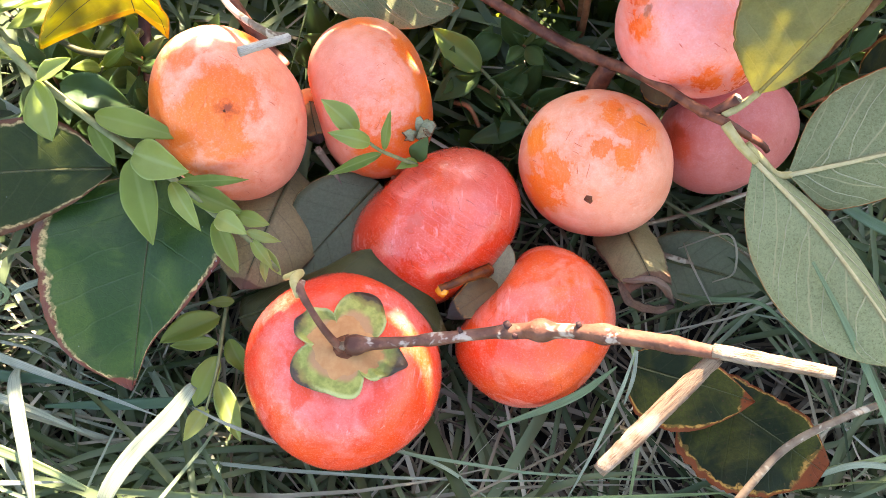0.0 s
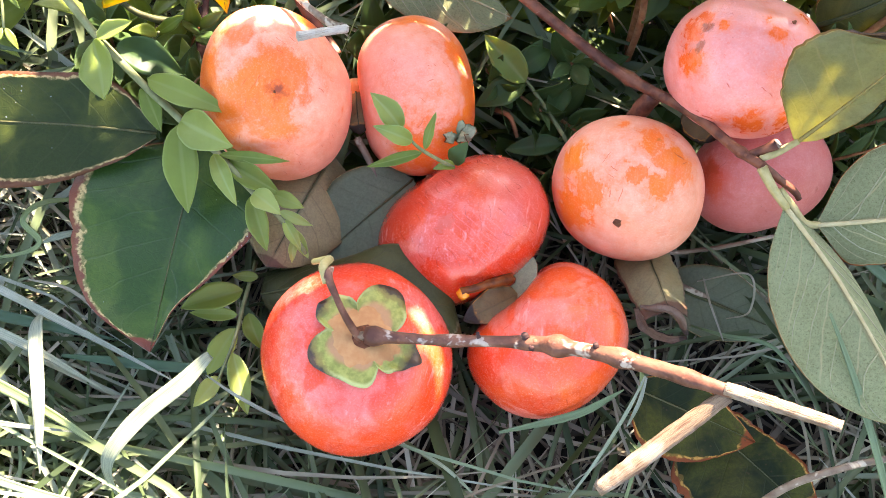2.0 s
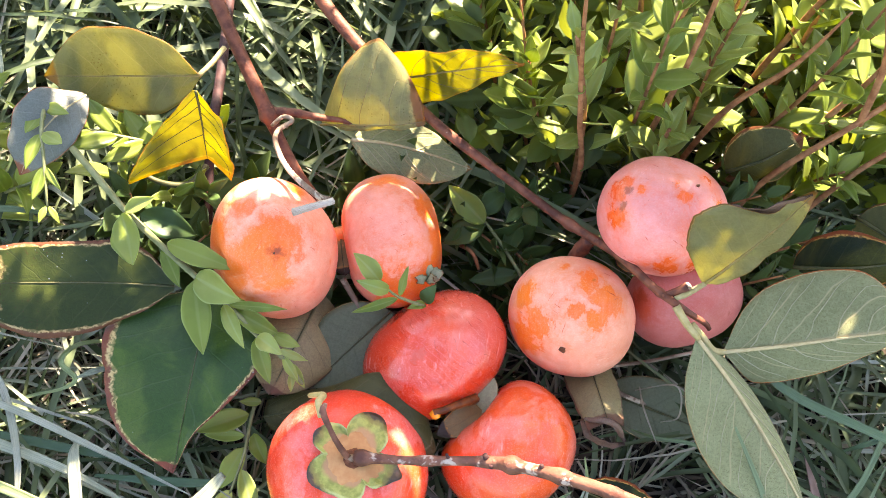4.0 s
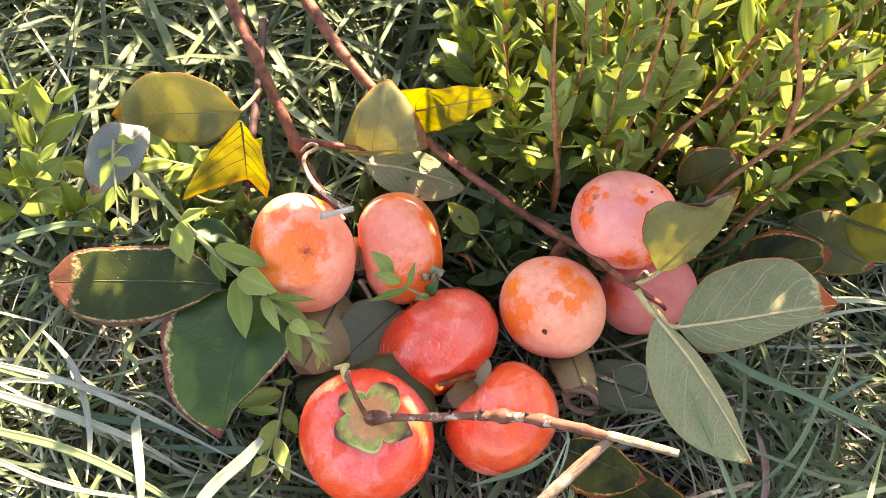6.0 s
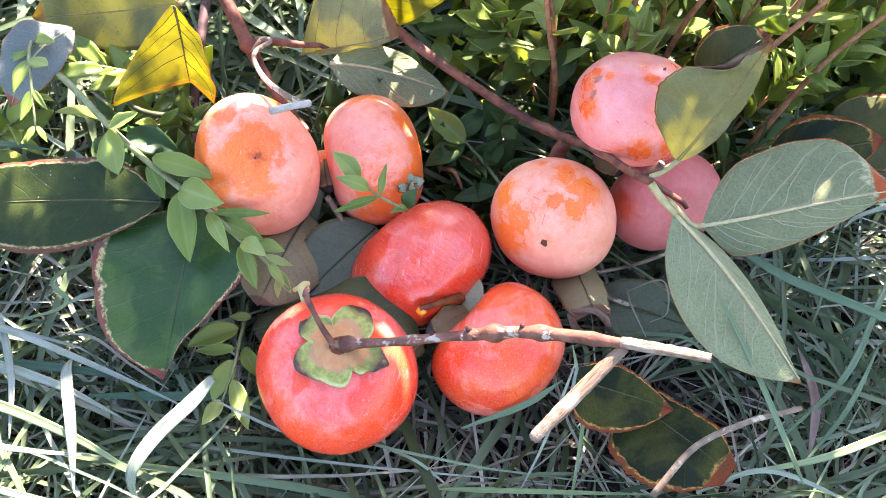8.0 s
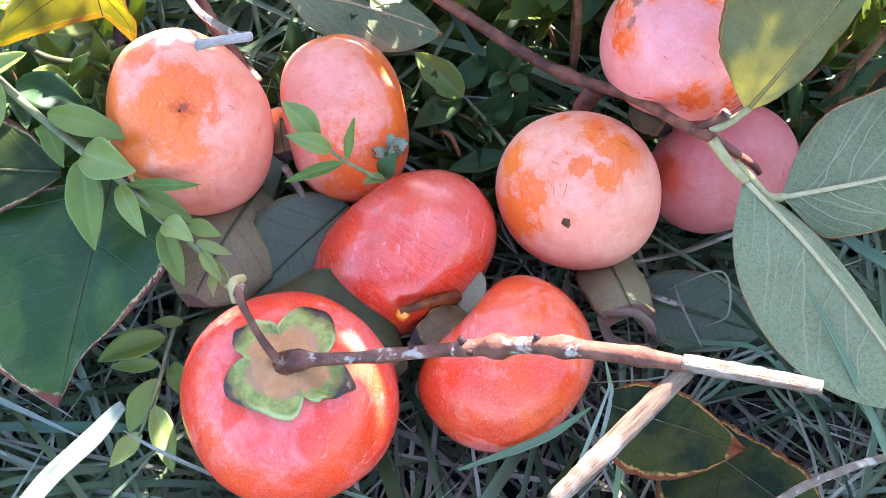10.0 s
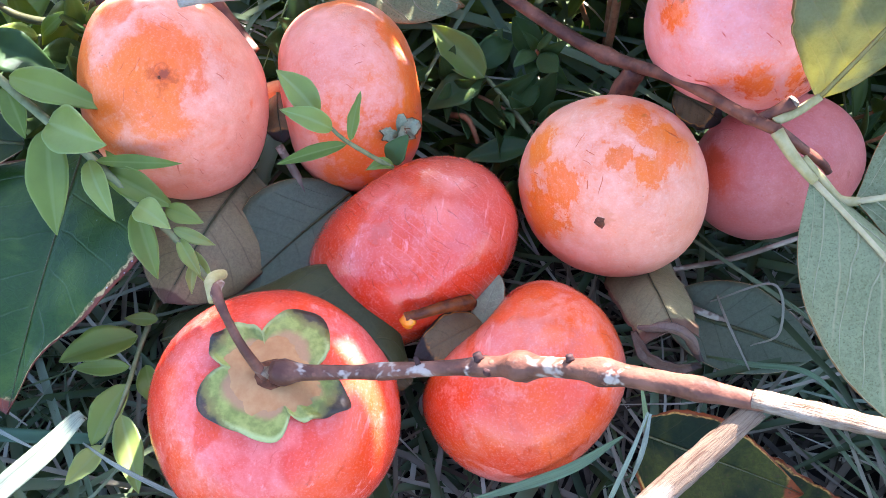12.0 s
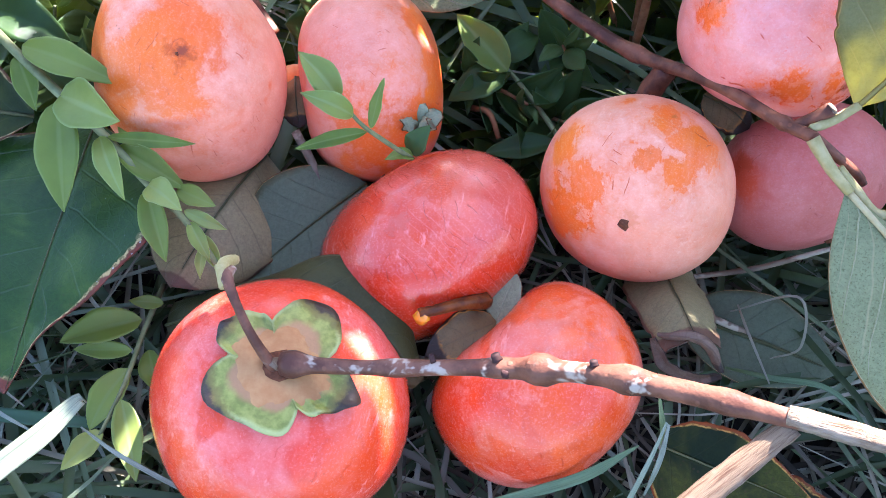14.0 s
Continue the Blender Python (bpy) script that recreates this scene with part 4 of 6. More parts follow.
tube("side_shoot", [(-0.0350, 0.0720, 0.0870), (-0.0400, 0.0765, 0.0960), (-0.0440, 0.0820, 0.1020), (-0.0475, 0.0880, 0.1050), (-0.0470, 0.0915, 0.1040)], [0.0015, 0.0013, 0.0012, 0.0016, 0.0010], M["twig_bark"], fruit_g, "", sides=8, step=0.0015, rough=0.12)
tube("leaf_stalk", [(-0.0480, 0.0860, 0.1040), (-0.0500, 0.0920, 0.1035), (-0.0490, 0.0965, 0.0980), (-0.0560, 0.0980, 0.0880)], [0.0014, 0.0017, 0.0014, 0.0011], M["petiole"], fruit_g, "pale green leaf stalk", sides=8, step=0.0015)
for bud_at, bud_to, bud_r in (((0.0214, 0.0755, 0.1050), (0.0205, 0.0768, 0.1060), 0.0014), ((0.0235, 0.0728, 0.1050), (0.0243, 0.0720, 0.1057), 0.0013), ((0.0420, 0.0712, 0.1215), (0.0416, 0.0722, 0.1223), 0.0011), ((0.0060, 0.0750, 0.0995), (0.0052, 0.0764, 0.1008), 0.0008)):
    sub_tube("bud", twig, [bud_at, bud_to], [bud_r, bud_r * 0.75], M["dark_stick"], "small dark bud", sides=7, step=0.0007, rough=0.2)
sub_tube("bud_scar", twig, [(-0.0335, 0.0725, 0.0865), (-0.0345, 0.0728, 0.0905)], [0.0012, 0.0016], M["bare_wood"], "cut bud scar", sides=7, step=0.001)

# stalk and calyx pieces of the red fruit
tube("stalk", [(0.0180, 0.1110, 0.0580), (0.0110, 0.1065, 0.0640), (0.0030, 0.1020, 0.0670), (-0.0012, 0.1000, 0.0675)], [0.0026, 0.0018, 0.0015, 0.0017], M["stalk_orange"], fruit_c, "moist orange-brown stalk", sides=9, step=0.0012, rough=0.2)
tube("amber_drop", [(0.0006, 0.1010, 0.0672), (-0.0004, 0.0998, 0.0660), (0.0002, 0.0985, 0.0645)], [0.0019, 0.0028, 0.0012], M["amber"], fruit_c, "amber drop of juice", sides=9, step=0.0008, rough=0.05)
leaf_blade("calyx_lobe", fruit_c, M["calyx_dry"], None, (0.0220, 0.1075, 0.0510), (0.0015, 0.0935, 0.0515), 0.016, "curled dry calyx lobe", rib=0, arch=0.0025, cup=0.22, wave=0.0012, peak=0.45, sharp=2.2, twist=25, nu=18, nv=8, thick=0.0008)
leaf_blade("calyx_lobe", fruit_c, M["calyx_grey"], None, (0.0215, 0.1060, 0.0500), (0.0265, 0.1225, 0.0555), 0.0105, "grey-green calyx lobe", rib=0, normal=(-0.35, -0.4, 0.85), arch=0.001, cup=0.12, wave=0.0006, peak=0.5, sharp=3, nu=16, nv=8, thick=0.0008)
tube("calyx_stub", [(-0.054, 0.190, 0.050), (-0.060, 0.188, 0.052), (-0.063, 0.184, 0.046)], [0.006, 0.005, 0.003], M["calyx_disc"], fruit_b, "brown calyx pressed against its neighbour", sides=9, step=0.002, rough=0.25)

# ---- fallen branches with their leaves ----
branch = thing("persimmon_branch", (-0.09, 0.31, 0.11), "reddish-brown fallen branch with grey-green and yellowing leaves", "branch")
MAIN = [(-0.135, 0.375, 0.120), (-0.090, 0.310, 0.110), (-0.059, 0.276, 0.101), (-0.016, 0.240, 0.092), (0.023, 0.221, 0.076), (0.054, 0.201, 0.074), (0.078, 0.178, 0.090), (0.092, 0.159, 0.101), (0.101, 0.150, 0.106)]
tube("bark", MAIN, [0.0041, 0.0037, 0.0032, 0.0026, 0.0023, 0.0024, 0.0020, 0.0019, 0.0018], M["bark"], branch, "", sides=14, step=0.0025, rough=0.025, knots=((0.64, 0.35), (0.3, 0.12), (0.9, 0.25)))
tube("side_stub", [(0.067, 0.191, 0.078), (0.062, 0.186, 0.064), (0.060, 0.183, 0.045)], [0.0036, 0.0036, 0.0044], M["bark"], branch, "", sides=10, step=0.0025, rough=0.15)
tube("cut_stub", [(0.0955, 0.1545, 0.1025), (0.1015, 0.1570, 0.1055), (0.1050, 0.1585, 0.1085)], [0.0019, 0.0019, 0.0021], M["bark"], branch, "", sides=10, step=0.0015, rough=0.06)
tube("cut_face", [(0.1050, 0.1585, 0.1083), (0.1053, 0.1586, 0.1088)], [0.0020, 0.0019], M["bare_wood"], branch, "pale cut end", sides=10, step=0.001)
tube("tip_twig", [(0.100, 0.1505, 0.1060), (0.1085, 0.1480, 0.1015), (0.1160, 0.1460, 0.0970), (0.1185, 0.1440, 0.0950)], [0.0018, 0.0014, 0.0013, 0.0010], M["bark"], branch, "", sides=9, step=0.002, rough=0.12)
tube("petiole", [(0.1000, 0.1490, 0.1070), (0.1050, 0.1430, 0.1040), (0.1115, 0.1370, 0.1010)], [0.0019, 0.0017, 0.0014], M["petiole"], branch, "", sides=8, step=0.002)
tube("petiole", [(0.1080, 0.1430, 0.1035), (0.1140, 0.1380, 0.1000), (0.1190, 0.1335, 0.0980), (0.1245, 0.1332, 0.0985)], [0.0013, 0.0016, 0.0015, 0.0013], M["petiole"], branch, "", sides=8, step=0.002)
tube("petiole", [(0.1000, 0.1530, 0.1060), (0.1040, 0.1550, 0.1060), (0.1085, 0.1580, 0.1065), (0.1125, 0.1602, 0.1095)], [0.0012, 0.0014, 0.0014, 0.0012], M["petiole"], branch, "", sides=8, step=0.002)
leaf_sheet("leaf", branch, M["leaf_under_plain"], M["midrib_pale"], [(0.1110, 0.1375, 0.1010), (0.1290, 0.1140, 0.1000), (0.1460, 0.0880, 0.0965), (0.1610, 0.0640, 0.0910)], (1, 6, 8, 9, 9, 8, 6, 2.5, 0), (1, 14.5, 22.2, 25.8, 27.2, 26, 21.8, 13.6, 0), up=(-0.25, -0.35, 0.90), lift=(-50, 3), wave=0.0008, veins=5, label="grey-green leaf underside with pale veins", seed=11)
leaf_sheet("leaf", branch, M["leaf_under"], M["midrib_pale"], [(0.1235, 0.1330, 0.0985), (0.1500, 0.1370, 0.1040), (0.1800, 0.1430, 0.1090), (0.2065, 0.1478, 0.1121)], (1, 17, 25.5, 29, 30.8, 30.4, 27.4, 17, 0), (1, 15, 17, 16.5, 15, 12, 8.5, 4.5, 0), up=(-0.10, -0.23, 0.97), lift=(4, -22), curl=0.10, wave=0.0010, veins=5, label="grey-green leaf underside with a reddish tip", seed=12)
leaf_sheet("leaf", branch, M["leaf_yellow"], M["midrib_olive"], [(0.1120, 0.1600, 0.1085), (0.1195, 0.1640, 0.1290), (0.1275, 0.1690, 0.1520), (0.1345, 0.1755, 0.1745)], (1, 13, 21, 26, 27, 21.5, 7.5, 4.5, 1), (1, 3.6, 5.8, 7, 7.2, 6.6, 5.4, 3.2, 1), up=(-0.36, -0.88, 0.32), lift=(4, 18), wave=0.0012, ragged=0.04, rib=0.0008, label="olive-yellow leaf with a torn brown edge", seed=13)
leaf_sheet("torn_edge", branch, M["leaf_lip"], None, [(0.1075, 0.1772, 0.1520), (0.1150, 0.1752, 0.1550), (0.1224, 0.1737, 0.1595), (0.1290, 0.1742, 0.1675), (0.1335, 0.1752, 0.1735)], (0.5, 2.0, 3.0, 3.4, 2.8, 2.0, 0.5), (0.5, 1.6, 2.2, 2.2, 2.0, 1.2, 0.5), up=(-0.36, -0.88, 0.32), lift=(35, -10), wave=0.0010, ragged=0.35, rib=0, nu=24, nv=6, label="brown torn edge of the leaf", seed=33)
leaf_sheet("leaf", branch, M["leaf_under_plain"], M["midrib_pale"], [(-0.0551, 0.2310, 0.0800), (-0.0350, 0.2340, 0.0740), (-0.0120, 0.2350, 0.0640), (0.0072, 0.2347, 0.0542)], (1, 9, 13, 14, 14, 12, 9, 5, 0), (1, 11.3, 15.2, 16.6, 16.8, 15.8, 13.2, 8, 0), up=(0.10, -0.38, 0.90), lift=(-14, -8), wave=0.0010, veins=4, label="grey-green leaf underside with a brown tip", seed=14)
leaf_sheet("leaf", branch, M["leaf_yellow"], M["midrib_olive"], [(-0.0730, 0.2430, 0.0710), (-0.0550, 0.2365, 0.0850), (-0.0365, 0.2325, 0.0950), (-0.0188, 0.2320, 0.1030)], (0.5, 14, 25, 33.5, 39, 41, 38.5, 29, 7), (0.5, 1.5, 2.5, 3, 3, 3, 3, 2.5, 1), up=(0.05, -0.86, 0.50), lift=(-6, 20), curl=0.35, wave=0.0012, rib=0.0007, veins=3, label="curled yellowing leaf", seed=15)
leaf_sheet("leaf", branch, M["leaf_gold"], M["midrib_olive"], [(-0.0360, 0.2620, 0.0910), (-0.0150, 0.2580, 0.1060), (0.0060, 0.2530, 0.1220), (0.0240, 0.2470, 0.1365)], (14, 17, 17, 16, 14.5, 12.5, 9.5, 5, 0), (15, 16.5, 15, 13, 11, 8.5, 6, 3, 0), up=(0.0, -0.90, 0.42), lift=(14, 6), wave=0.0014, rib=0.0007, veins=4, label="yellow leaf with a rust-brown tip", seed=16)
tube("petiole", [(-0.0970, 0.2390, 0.0850), (-0.0850, 0.2405, 0.0840), (-0.0730, 0.2400, 0.0830), (-0.0600, 0.2390, 0.0840)], [0.0026, 0.0022, 0.0018, 0.0012], M["bark"], branch, "", sides=8, step=0.002, rough=0.12)
tube("petiole", [(-0.0600, 0.2390, 0.0840), (-0.0530, 0.2370, 0.0845), (-0.0480, 0.2350, 0.0880)], [0.0015, 0.0013, 0.0010], M["bark"], branch, "", sides=8, step=0.002, rough=0.12)

branch2 = thing("persimmon_branch", (-0.139, 0.305, 0.11), "forked reddish branch with yellow and olive leaves", "branch")
tube("bark", [(-0.165, 0.350, 0.120), (-0.139, 0.305, 0.110), (-0.119, 0.271, 0.100), (-0.099, 0.240, 0.085), (-0.092, 0.230, 0.076), (-0.080, 0.213, 0.071), (-0.066, 0.200, 0.062)], [0.0042, 0.0038, 0.0034, 0.0036, 0.0028, 0.0026, 0.0024], M["bark"], branch2, "", sides=12, step=0.0025, rough=0.025, knots=((0.52, 0.5), (0.25, 0.15)))
tube("curled_twig", [(-0.0940, 0.2300, 0.0880), (-0.0870, 0.2290, 0.0990), (-0.0820, 0.2260, 0.1010), (-0.0880, 0.2200, 0.1010), (-0.0870, 0.2110, 0.1040), (-0.0780, 0.1960, 0.1080), (-0.0630, 0.1830, 0.1120), (-0.0560, 0.1795, 0.1150)], [0.0010, 0.0011, 0.0011, 0.0012, 0.0013, 0.0013, 0.0014, 0.0016], M["grey_bark"], branch2, "", sides=8, step=0.0015, rough=0.08)
tube("broken_end", [(-0.0550, 0.1795, 0.1150), (-0.0630, 0.1740, 0.1190), (-0.0705, 0.1690, 0.1220)], [0.0015, 0.0015, 0.0017], M["bleached_wood"], branch2, "bleached broken end", sides=9, step=0.0015, rough=0.15)
leaf_sheet("leaf", branch2, M["leaf_gold"], M["midrib_dark"], [(-0.1197, 0.2176, 0.1333), (-0.1200, 0.2145, 0.1190), (-0.1205, 0.2100, 0.1040), (-0.1206, 0.2062, 0.0916)], (2, 5, 8, 10.5, 12.5, 13.5, 14, 14, 12), (2, 9, 15, 20, 25, 30, 34, 37, 38), up=(-0.10, -0.88, 0.40), lift=(6, 32), skew=(0.010, 0.001), curl=-0.15, wave=0.0012, ragged=0.03, rib=0.0007, veins=4, label="folded golden leaf with the light behind it", seed=17)
leaf_sheet("leaf", branch2, M["leaf_speckled"], M["midrib_olive"], [(-0.1280, 0.2420, 0.1075), (-0.1540, 0.2430, 0.1010), (-0.1820, 0.2430, 0.0960), (-0.2072, 0.2410, 0.0945)], (1, 11, 17, 20, 20, 18, 14, 8, 0), (1, 15, 22, 26, 27, 26, 21, 12, 0), up=(0, -0.88, 0.48), lift=(8, 4), wave=0.0010, rib=0.0006, label="olive-yellow speckled leaf", seed=18)
tube("petiole", [(-0.1200, 0.2600, 0.1060), (-0.1235, 0.2500, 0.1075), (-0.1285, 0.2420, 0.1075)], [0.0014, 0.0013, 0.0012], M["petiole"], branch2, "", sides=8, step=0.002)
stick = tagged(tube("stick", [(-0.1430, 0.3600, 0.050), (-0.1330, 0.2830, 0.062), (-0.1290, 0.2260, 0.062), (-0.1260, 0.1840, 0.040), (-0.1250, 0.160, 0.010)], [0.0030, 0.0028, 0.0024, 0.0026], M["dark_stick"], None, "", sides=9, step=0.003), "thin dark red stick standing in the leaves", "stick")
tendril = tagged(tube("curved_petiole", [(-0.1280, 0.2150, 0.066), (-0.1340, 0.2020, 0.070), (-0.1480, 0.2000, 0.074), (-0.1620, 0.2060, 0.080)], [0.0018, 0.0016, 0.0014, 0.0010], M["midrib_dark"], None, "", sides=8, step=0.002), "brown curved leaf stalk", "leaf stalk")

# ---- loose leaves ----
loose_sheet("large dark green glossy leaf with a scorched brown edge", M["leaf_dark"], M["midrib_dark"], [(-0.1120, 0.1500, 0.0700), (-0.1130, 0.1210, 0.0690), (-0.1140, 0.0910, 0.0660), (-0.1151, 0.0630, 0.0605)], (2, 24, 33, 33, 27.5, 18, 8.6, 3.4, 0.6), (2, 28, 41, 43, 41, 37, 32, 21.8, 1.0), up=(-0.08, -0.17, 0.98), lift=(6, 8), wave=0.0014, ragged=0.02, rib=0.0004, seed=21)
loose_sheet("dark olive leaf with a scorched rim, half in sunlight", M["leaf_mottled"], M["midrib_dark"], [(-0.1270, 0.1450, 0.0785), (-0.1560, 0.1415, 0.0840), (-0.1870, 0.1370, 0.0875), (-0.2155, 0.1325, 0.0900)], (2, 11, 16.8, 21.8, 24.4, 25, 22.6, 17.4, 4), (2, 14, 20.3, 19.6, 19, 18.6, 18, 15, 4), up=(0.16, -0.40, 0.90), lift=(5, 8), wave=0.0014, ragged=0.02, rib=0.0006, seed=22)
loose_sheet("silvery grey leaf with a red tip among the sprigs", M["leaf_silver"], M["midrib_pale"], [(-0.1800, 0.2270, 0.1040), (-0.1900, 0.2130, 0.1060), (-0.1990, 0.2000, 0.1010), (-0.2065, 0.1890, 0.0890)], (2, 9, 14, 16, 16, 14, 11, 6, 0), (2, 9, 14, 16, 16, 14, 11, 6, 0), up=(0, -0.35, 0.94), lift=(8, 10), wave=0.0012, rib=0.0005, seed=23)
loose_sheet("dark scorched leaf with orange-brown edges in the grass", M["leaf_scorched"], M["midrib_dark"], [(0.0715, 0.0725, 0.0600), (0.0850, 0.0675, 0.0630), (0.0990, 0.0625, 0.0660), (0.1125, 0.0575, 0.0680)], (6, 10, 11.5, 12, 11, 9, 6.5, 3.5, 0), (10, 17, 19.5, 19.5, 18.5, 16, 12, 7, 0), up=(-0.05, -0.25, 0.96), lift=(6, 8), wave=0.0012, ragged=0.05, rib=0.0004, seed=24)
loose_sheet("mottled green leaf with a brown corner in the grass", M["leaf_scorched"], M["midrib_dark"], [(0.0960, 0.0670, 0.0540), (0.1090, 0.0570, 0.0550), (0.1240, 0.0455, 0.0560), (0.1390, 0.0340, 0.0550)], (2, 9, 11, 12, 12.5, 13, 12, 9, 4), (11, 24, 27, 28, 28, 26, 22, 15, 6), up=(0.05, -0.25, 0.96), lift=(10, 5), wave=0.0016, ragged=0.07, rib=0.0004, seed=25)
withered = loose_sheet("withered beige leaf curled over at its tip", M["leaf_brown"], M["midrib_dark"], [(0.0740, 0.1480, 0.0360), (0.0755, 0.1340, 0.0450), (0.0775, 0.1180, 0.0570), (0.0800, 0.1045, 0.0645)], (8, 12, 13.5, 14, 13.5, 12.5, 11.5, 10.5, 9), (8, 13, 15, 15, 14, 13, 12, 11, 10), up=(0, -0.3, 0.95), lift=(-10, -14), curl=0.30, wave=0.0008, ragged=0.05, rib=0.0005, seed=26)
leaf_sheet("curled_lip", withered, M["leaf_lip"], None, [(0.0695, 0.1060, 0.0600), (0.0745, 0.1045, 0.0645), (0.0805, 0.1035, 0.0655), (0.0860, 0.1010, 0.0630), (0.0895, 0.0975, 0.0570)], (1, 2, 2.6, 2.6, 2.4, 1.8, 1), (1.5, 3.6, 4.6, 4.8, 4.4, 3.4, 1.5), up=(0, -0.55, 0.83), lift=(-8, -45), curl=0.5, wave=0.0006, ragged=0.12, rib=0, nu=28, nv=8, label="brown curled lip of the leaf", seed=39)
leaf_sheet("curled_lip", withered, M["leaf_lip"], None, [(0.0690, 0.1060, 0.0565), (0.0740, 0.1010, 0.0510), (0.0815, 0.0975, 0.0500), (0.0898, 0.0972, 0.0555)], (1, 2.2, 2.6, 2.6, 2.2, 1), (1, 2, 2.4, 2.4, 2, 1), up=(0, -0.85, 0.5), lift=(25, 10), wave=0.0006, ragged=0.15, rib=0, nu=24, nv=6, label="brown lower lip of the leaf", seed=40)
loose_sheet("dark olive leaf arched behind the scarlet fruit", M["leaf_olive_plain"], M["midrib_dark"], [(-0.0820, 0.0960, 0.0420), (-0.0580, 0.0990, 0.0570), (-0.0330, 0.1000, 0.0660), (-0.0120, 0.0950, 0.0620), (0.0010, 0.0850, 0.0500)], (9, 11, 10.5, 13, 18, 20, 17.5, 11.5, 2), (8, 14, 18, 20, 20, 20, 18, 12, 3), up=(0, -0.25, 0.96), lift=(-8, -20), curl=0.3, wave=0.0010, rib=0.0005, seed=27)
loose_leaf("dull tan leaf crumpled beneath the pale fruit", M["leaf_tan"], M["midrib_dark"], (-0.0630, 0.1600, 0.046), (-0.0790, 0.1040, 0.055), 0.050, rib=0.0006, arch=0.008, cup=-0.45, wave=0.0012, roll=-8, peak=0.45, sharp=2.8, seed=28)
loose_leaf("grey-green leaf lying under the red fruit", M["leaf_shade"], M["midrib_dark"], (-0.0270, 0.1540, 0.046), (-0.0620, 0.1130, 0.042), 0.042, rib=0.0006, arch=0.003, cup=0.10, peak=0.5, sharp=2.6, seed=29)
loose_leaf("brown-edged olive leaf with a red tip in shade", M["leaf_scorched"], M["midrib_dark"], (0.1680, 0.1880, 0.074), (0.2180, 0.1900, 0.090), 0.036, normal=(0, -0.6, 0.8), arch=0.006, cup=-0.3, wave=0.001, peak=0.45, sharp=2.4, seed=30)
loose_leaf("dark withered leaf standing on edge in the grass", M["leaf_olive"], M["midrib_dark"], (0.2080, 0.2240, 0.064), (0.2560, 0.1980, 0.062), 0.042, normal=(0, -0.7, 0.7), arch=0.006, cup=-0.25, wave=0.0012, peak=0.45, sharp=2.2, seed=31)
loose_leaf("yellow and red leaf with a curled rim", M["leaf_gold"], M["midrib_dark"], (0.2300, 0.2150, 0.088), (0.2700, 0.1960, 0.098), 0.036, normal=(0.1, -0.7, 0.7), arch=0.004, cup=0.3, wave=0.0014, peak=0.45, sharp=2.0, seed=32)
loose_leaf("brown shaded leaf behind the upper fruit", M["leaf_olive"], M["midrib_dark"], (0.1380, 0.2400, 0.070), (0.1680, 0.2480, 0.096), 0.036, normal=(0, -0.8, 0.6), arch=0.004, cup=-0.3, peak=0.5, sharp=2.6, seed=33)
loose_leaf("dull green leaf lying under the grass stems", M["leaf_shade"], M["midrib_dark"], (0.0860, 0.1300, 0.024), (0.1360, 0.1130, 0.030), 0.032, arch=0.003, cup=0.1, peak=0.5, sharp=2.4, seed=34)

# a thin bare stem and dry calyx pieces between the fruit
tagged(tube("bare_stem", [(-0.0526, 0.1656, 0.0550), (-0.0445, 0.1550, 0.0500), (-0.0382, 0.1418, 0.0450), (-0.0370, 0.1341, 0.0400)], [0.0016, 0.0014, 0.0013], M["grey_bark"], None, "", sides=8, step=0.003, rough=0.08), "thin brown bare stem between the fruit", "stem")
tagged(tube("bare_stem", [(0.0041, 0.2015, 0.0300), (0.0115, 0.1930, 0.0400), (0.0161, 0.1859, 0.0350)], [0.0013, 0.0011, 0.0009], M["red_stem"], None, "", sides=8, step=0.003, rough=0.08), "short reddish stem in the dark leaves", "stem")
loose_leaf("dry beige calyx scrap caught under the branch", M["calyx_dry"], M["midrib_dark"], (0.0824, 0.1924, 0.0650), (0.0994, 0.1846, 0.0600), 0.016, group="calyx scraps", rib=0.0004, arch=0.003, cup=-0.3, wave=0.001, peak=0.5, sharp=3, seed=36)
loose_leaf("grey-brown calyx scrap between two fruit", M["calyx_dry"], M["midrib_dark"], (-0.0557, 0.1846, 0.0600), (-0.0515, 0.1674, 0.0550), 0.014, group="calyx scraps", rib=0.0004, arch=0.003, cup=-0.3, wave=0.001, peak=0.5, sharp=3, seed=37)
scrap = thing("withered_calyx", (-0.0100, 0.1660, 0.0660), "withered grey-green calyx between the red and pink fruit", "calyx", "calyx scraps")
for tip, wide in (((-0.0160, 0.1635, 0.0720), 0.0065), ((-0.0110, 0.1720, 0.0730), 0.0070), ((-0.0035, 0.1690, 0.0715), 0.0075), ((-0.0070, 0.1625, 0.0740), 0.0055)):
    leaf_blade("calyx_lobe", scrap, M["calyx_grey"], None, (-0.0100, 0.1660, 0.0660), tip, wide, rib=0, arch=0.0015, cup=-0.5, wave=0.0010, twist=30, peak=0.5, sharp=2.6, nu=14, nv=8, thick=0.0006, seed=41)
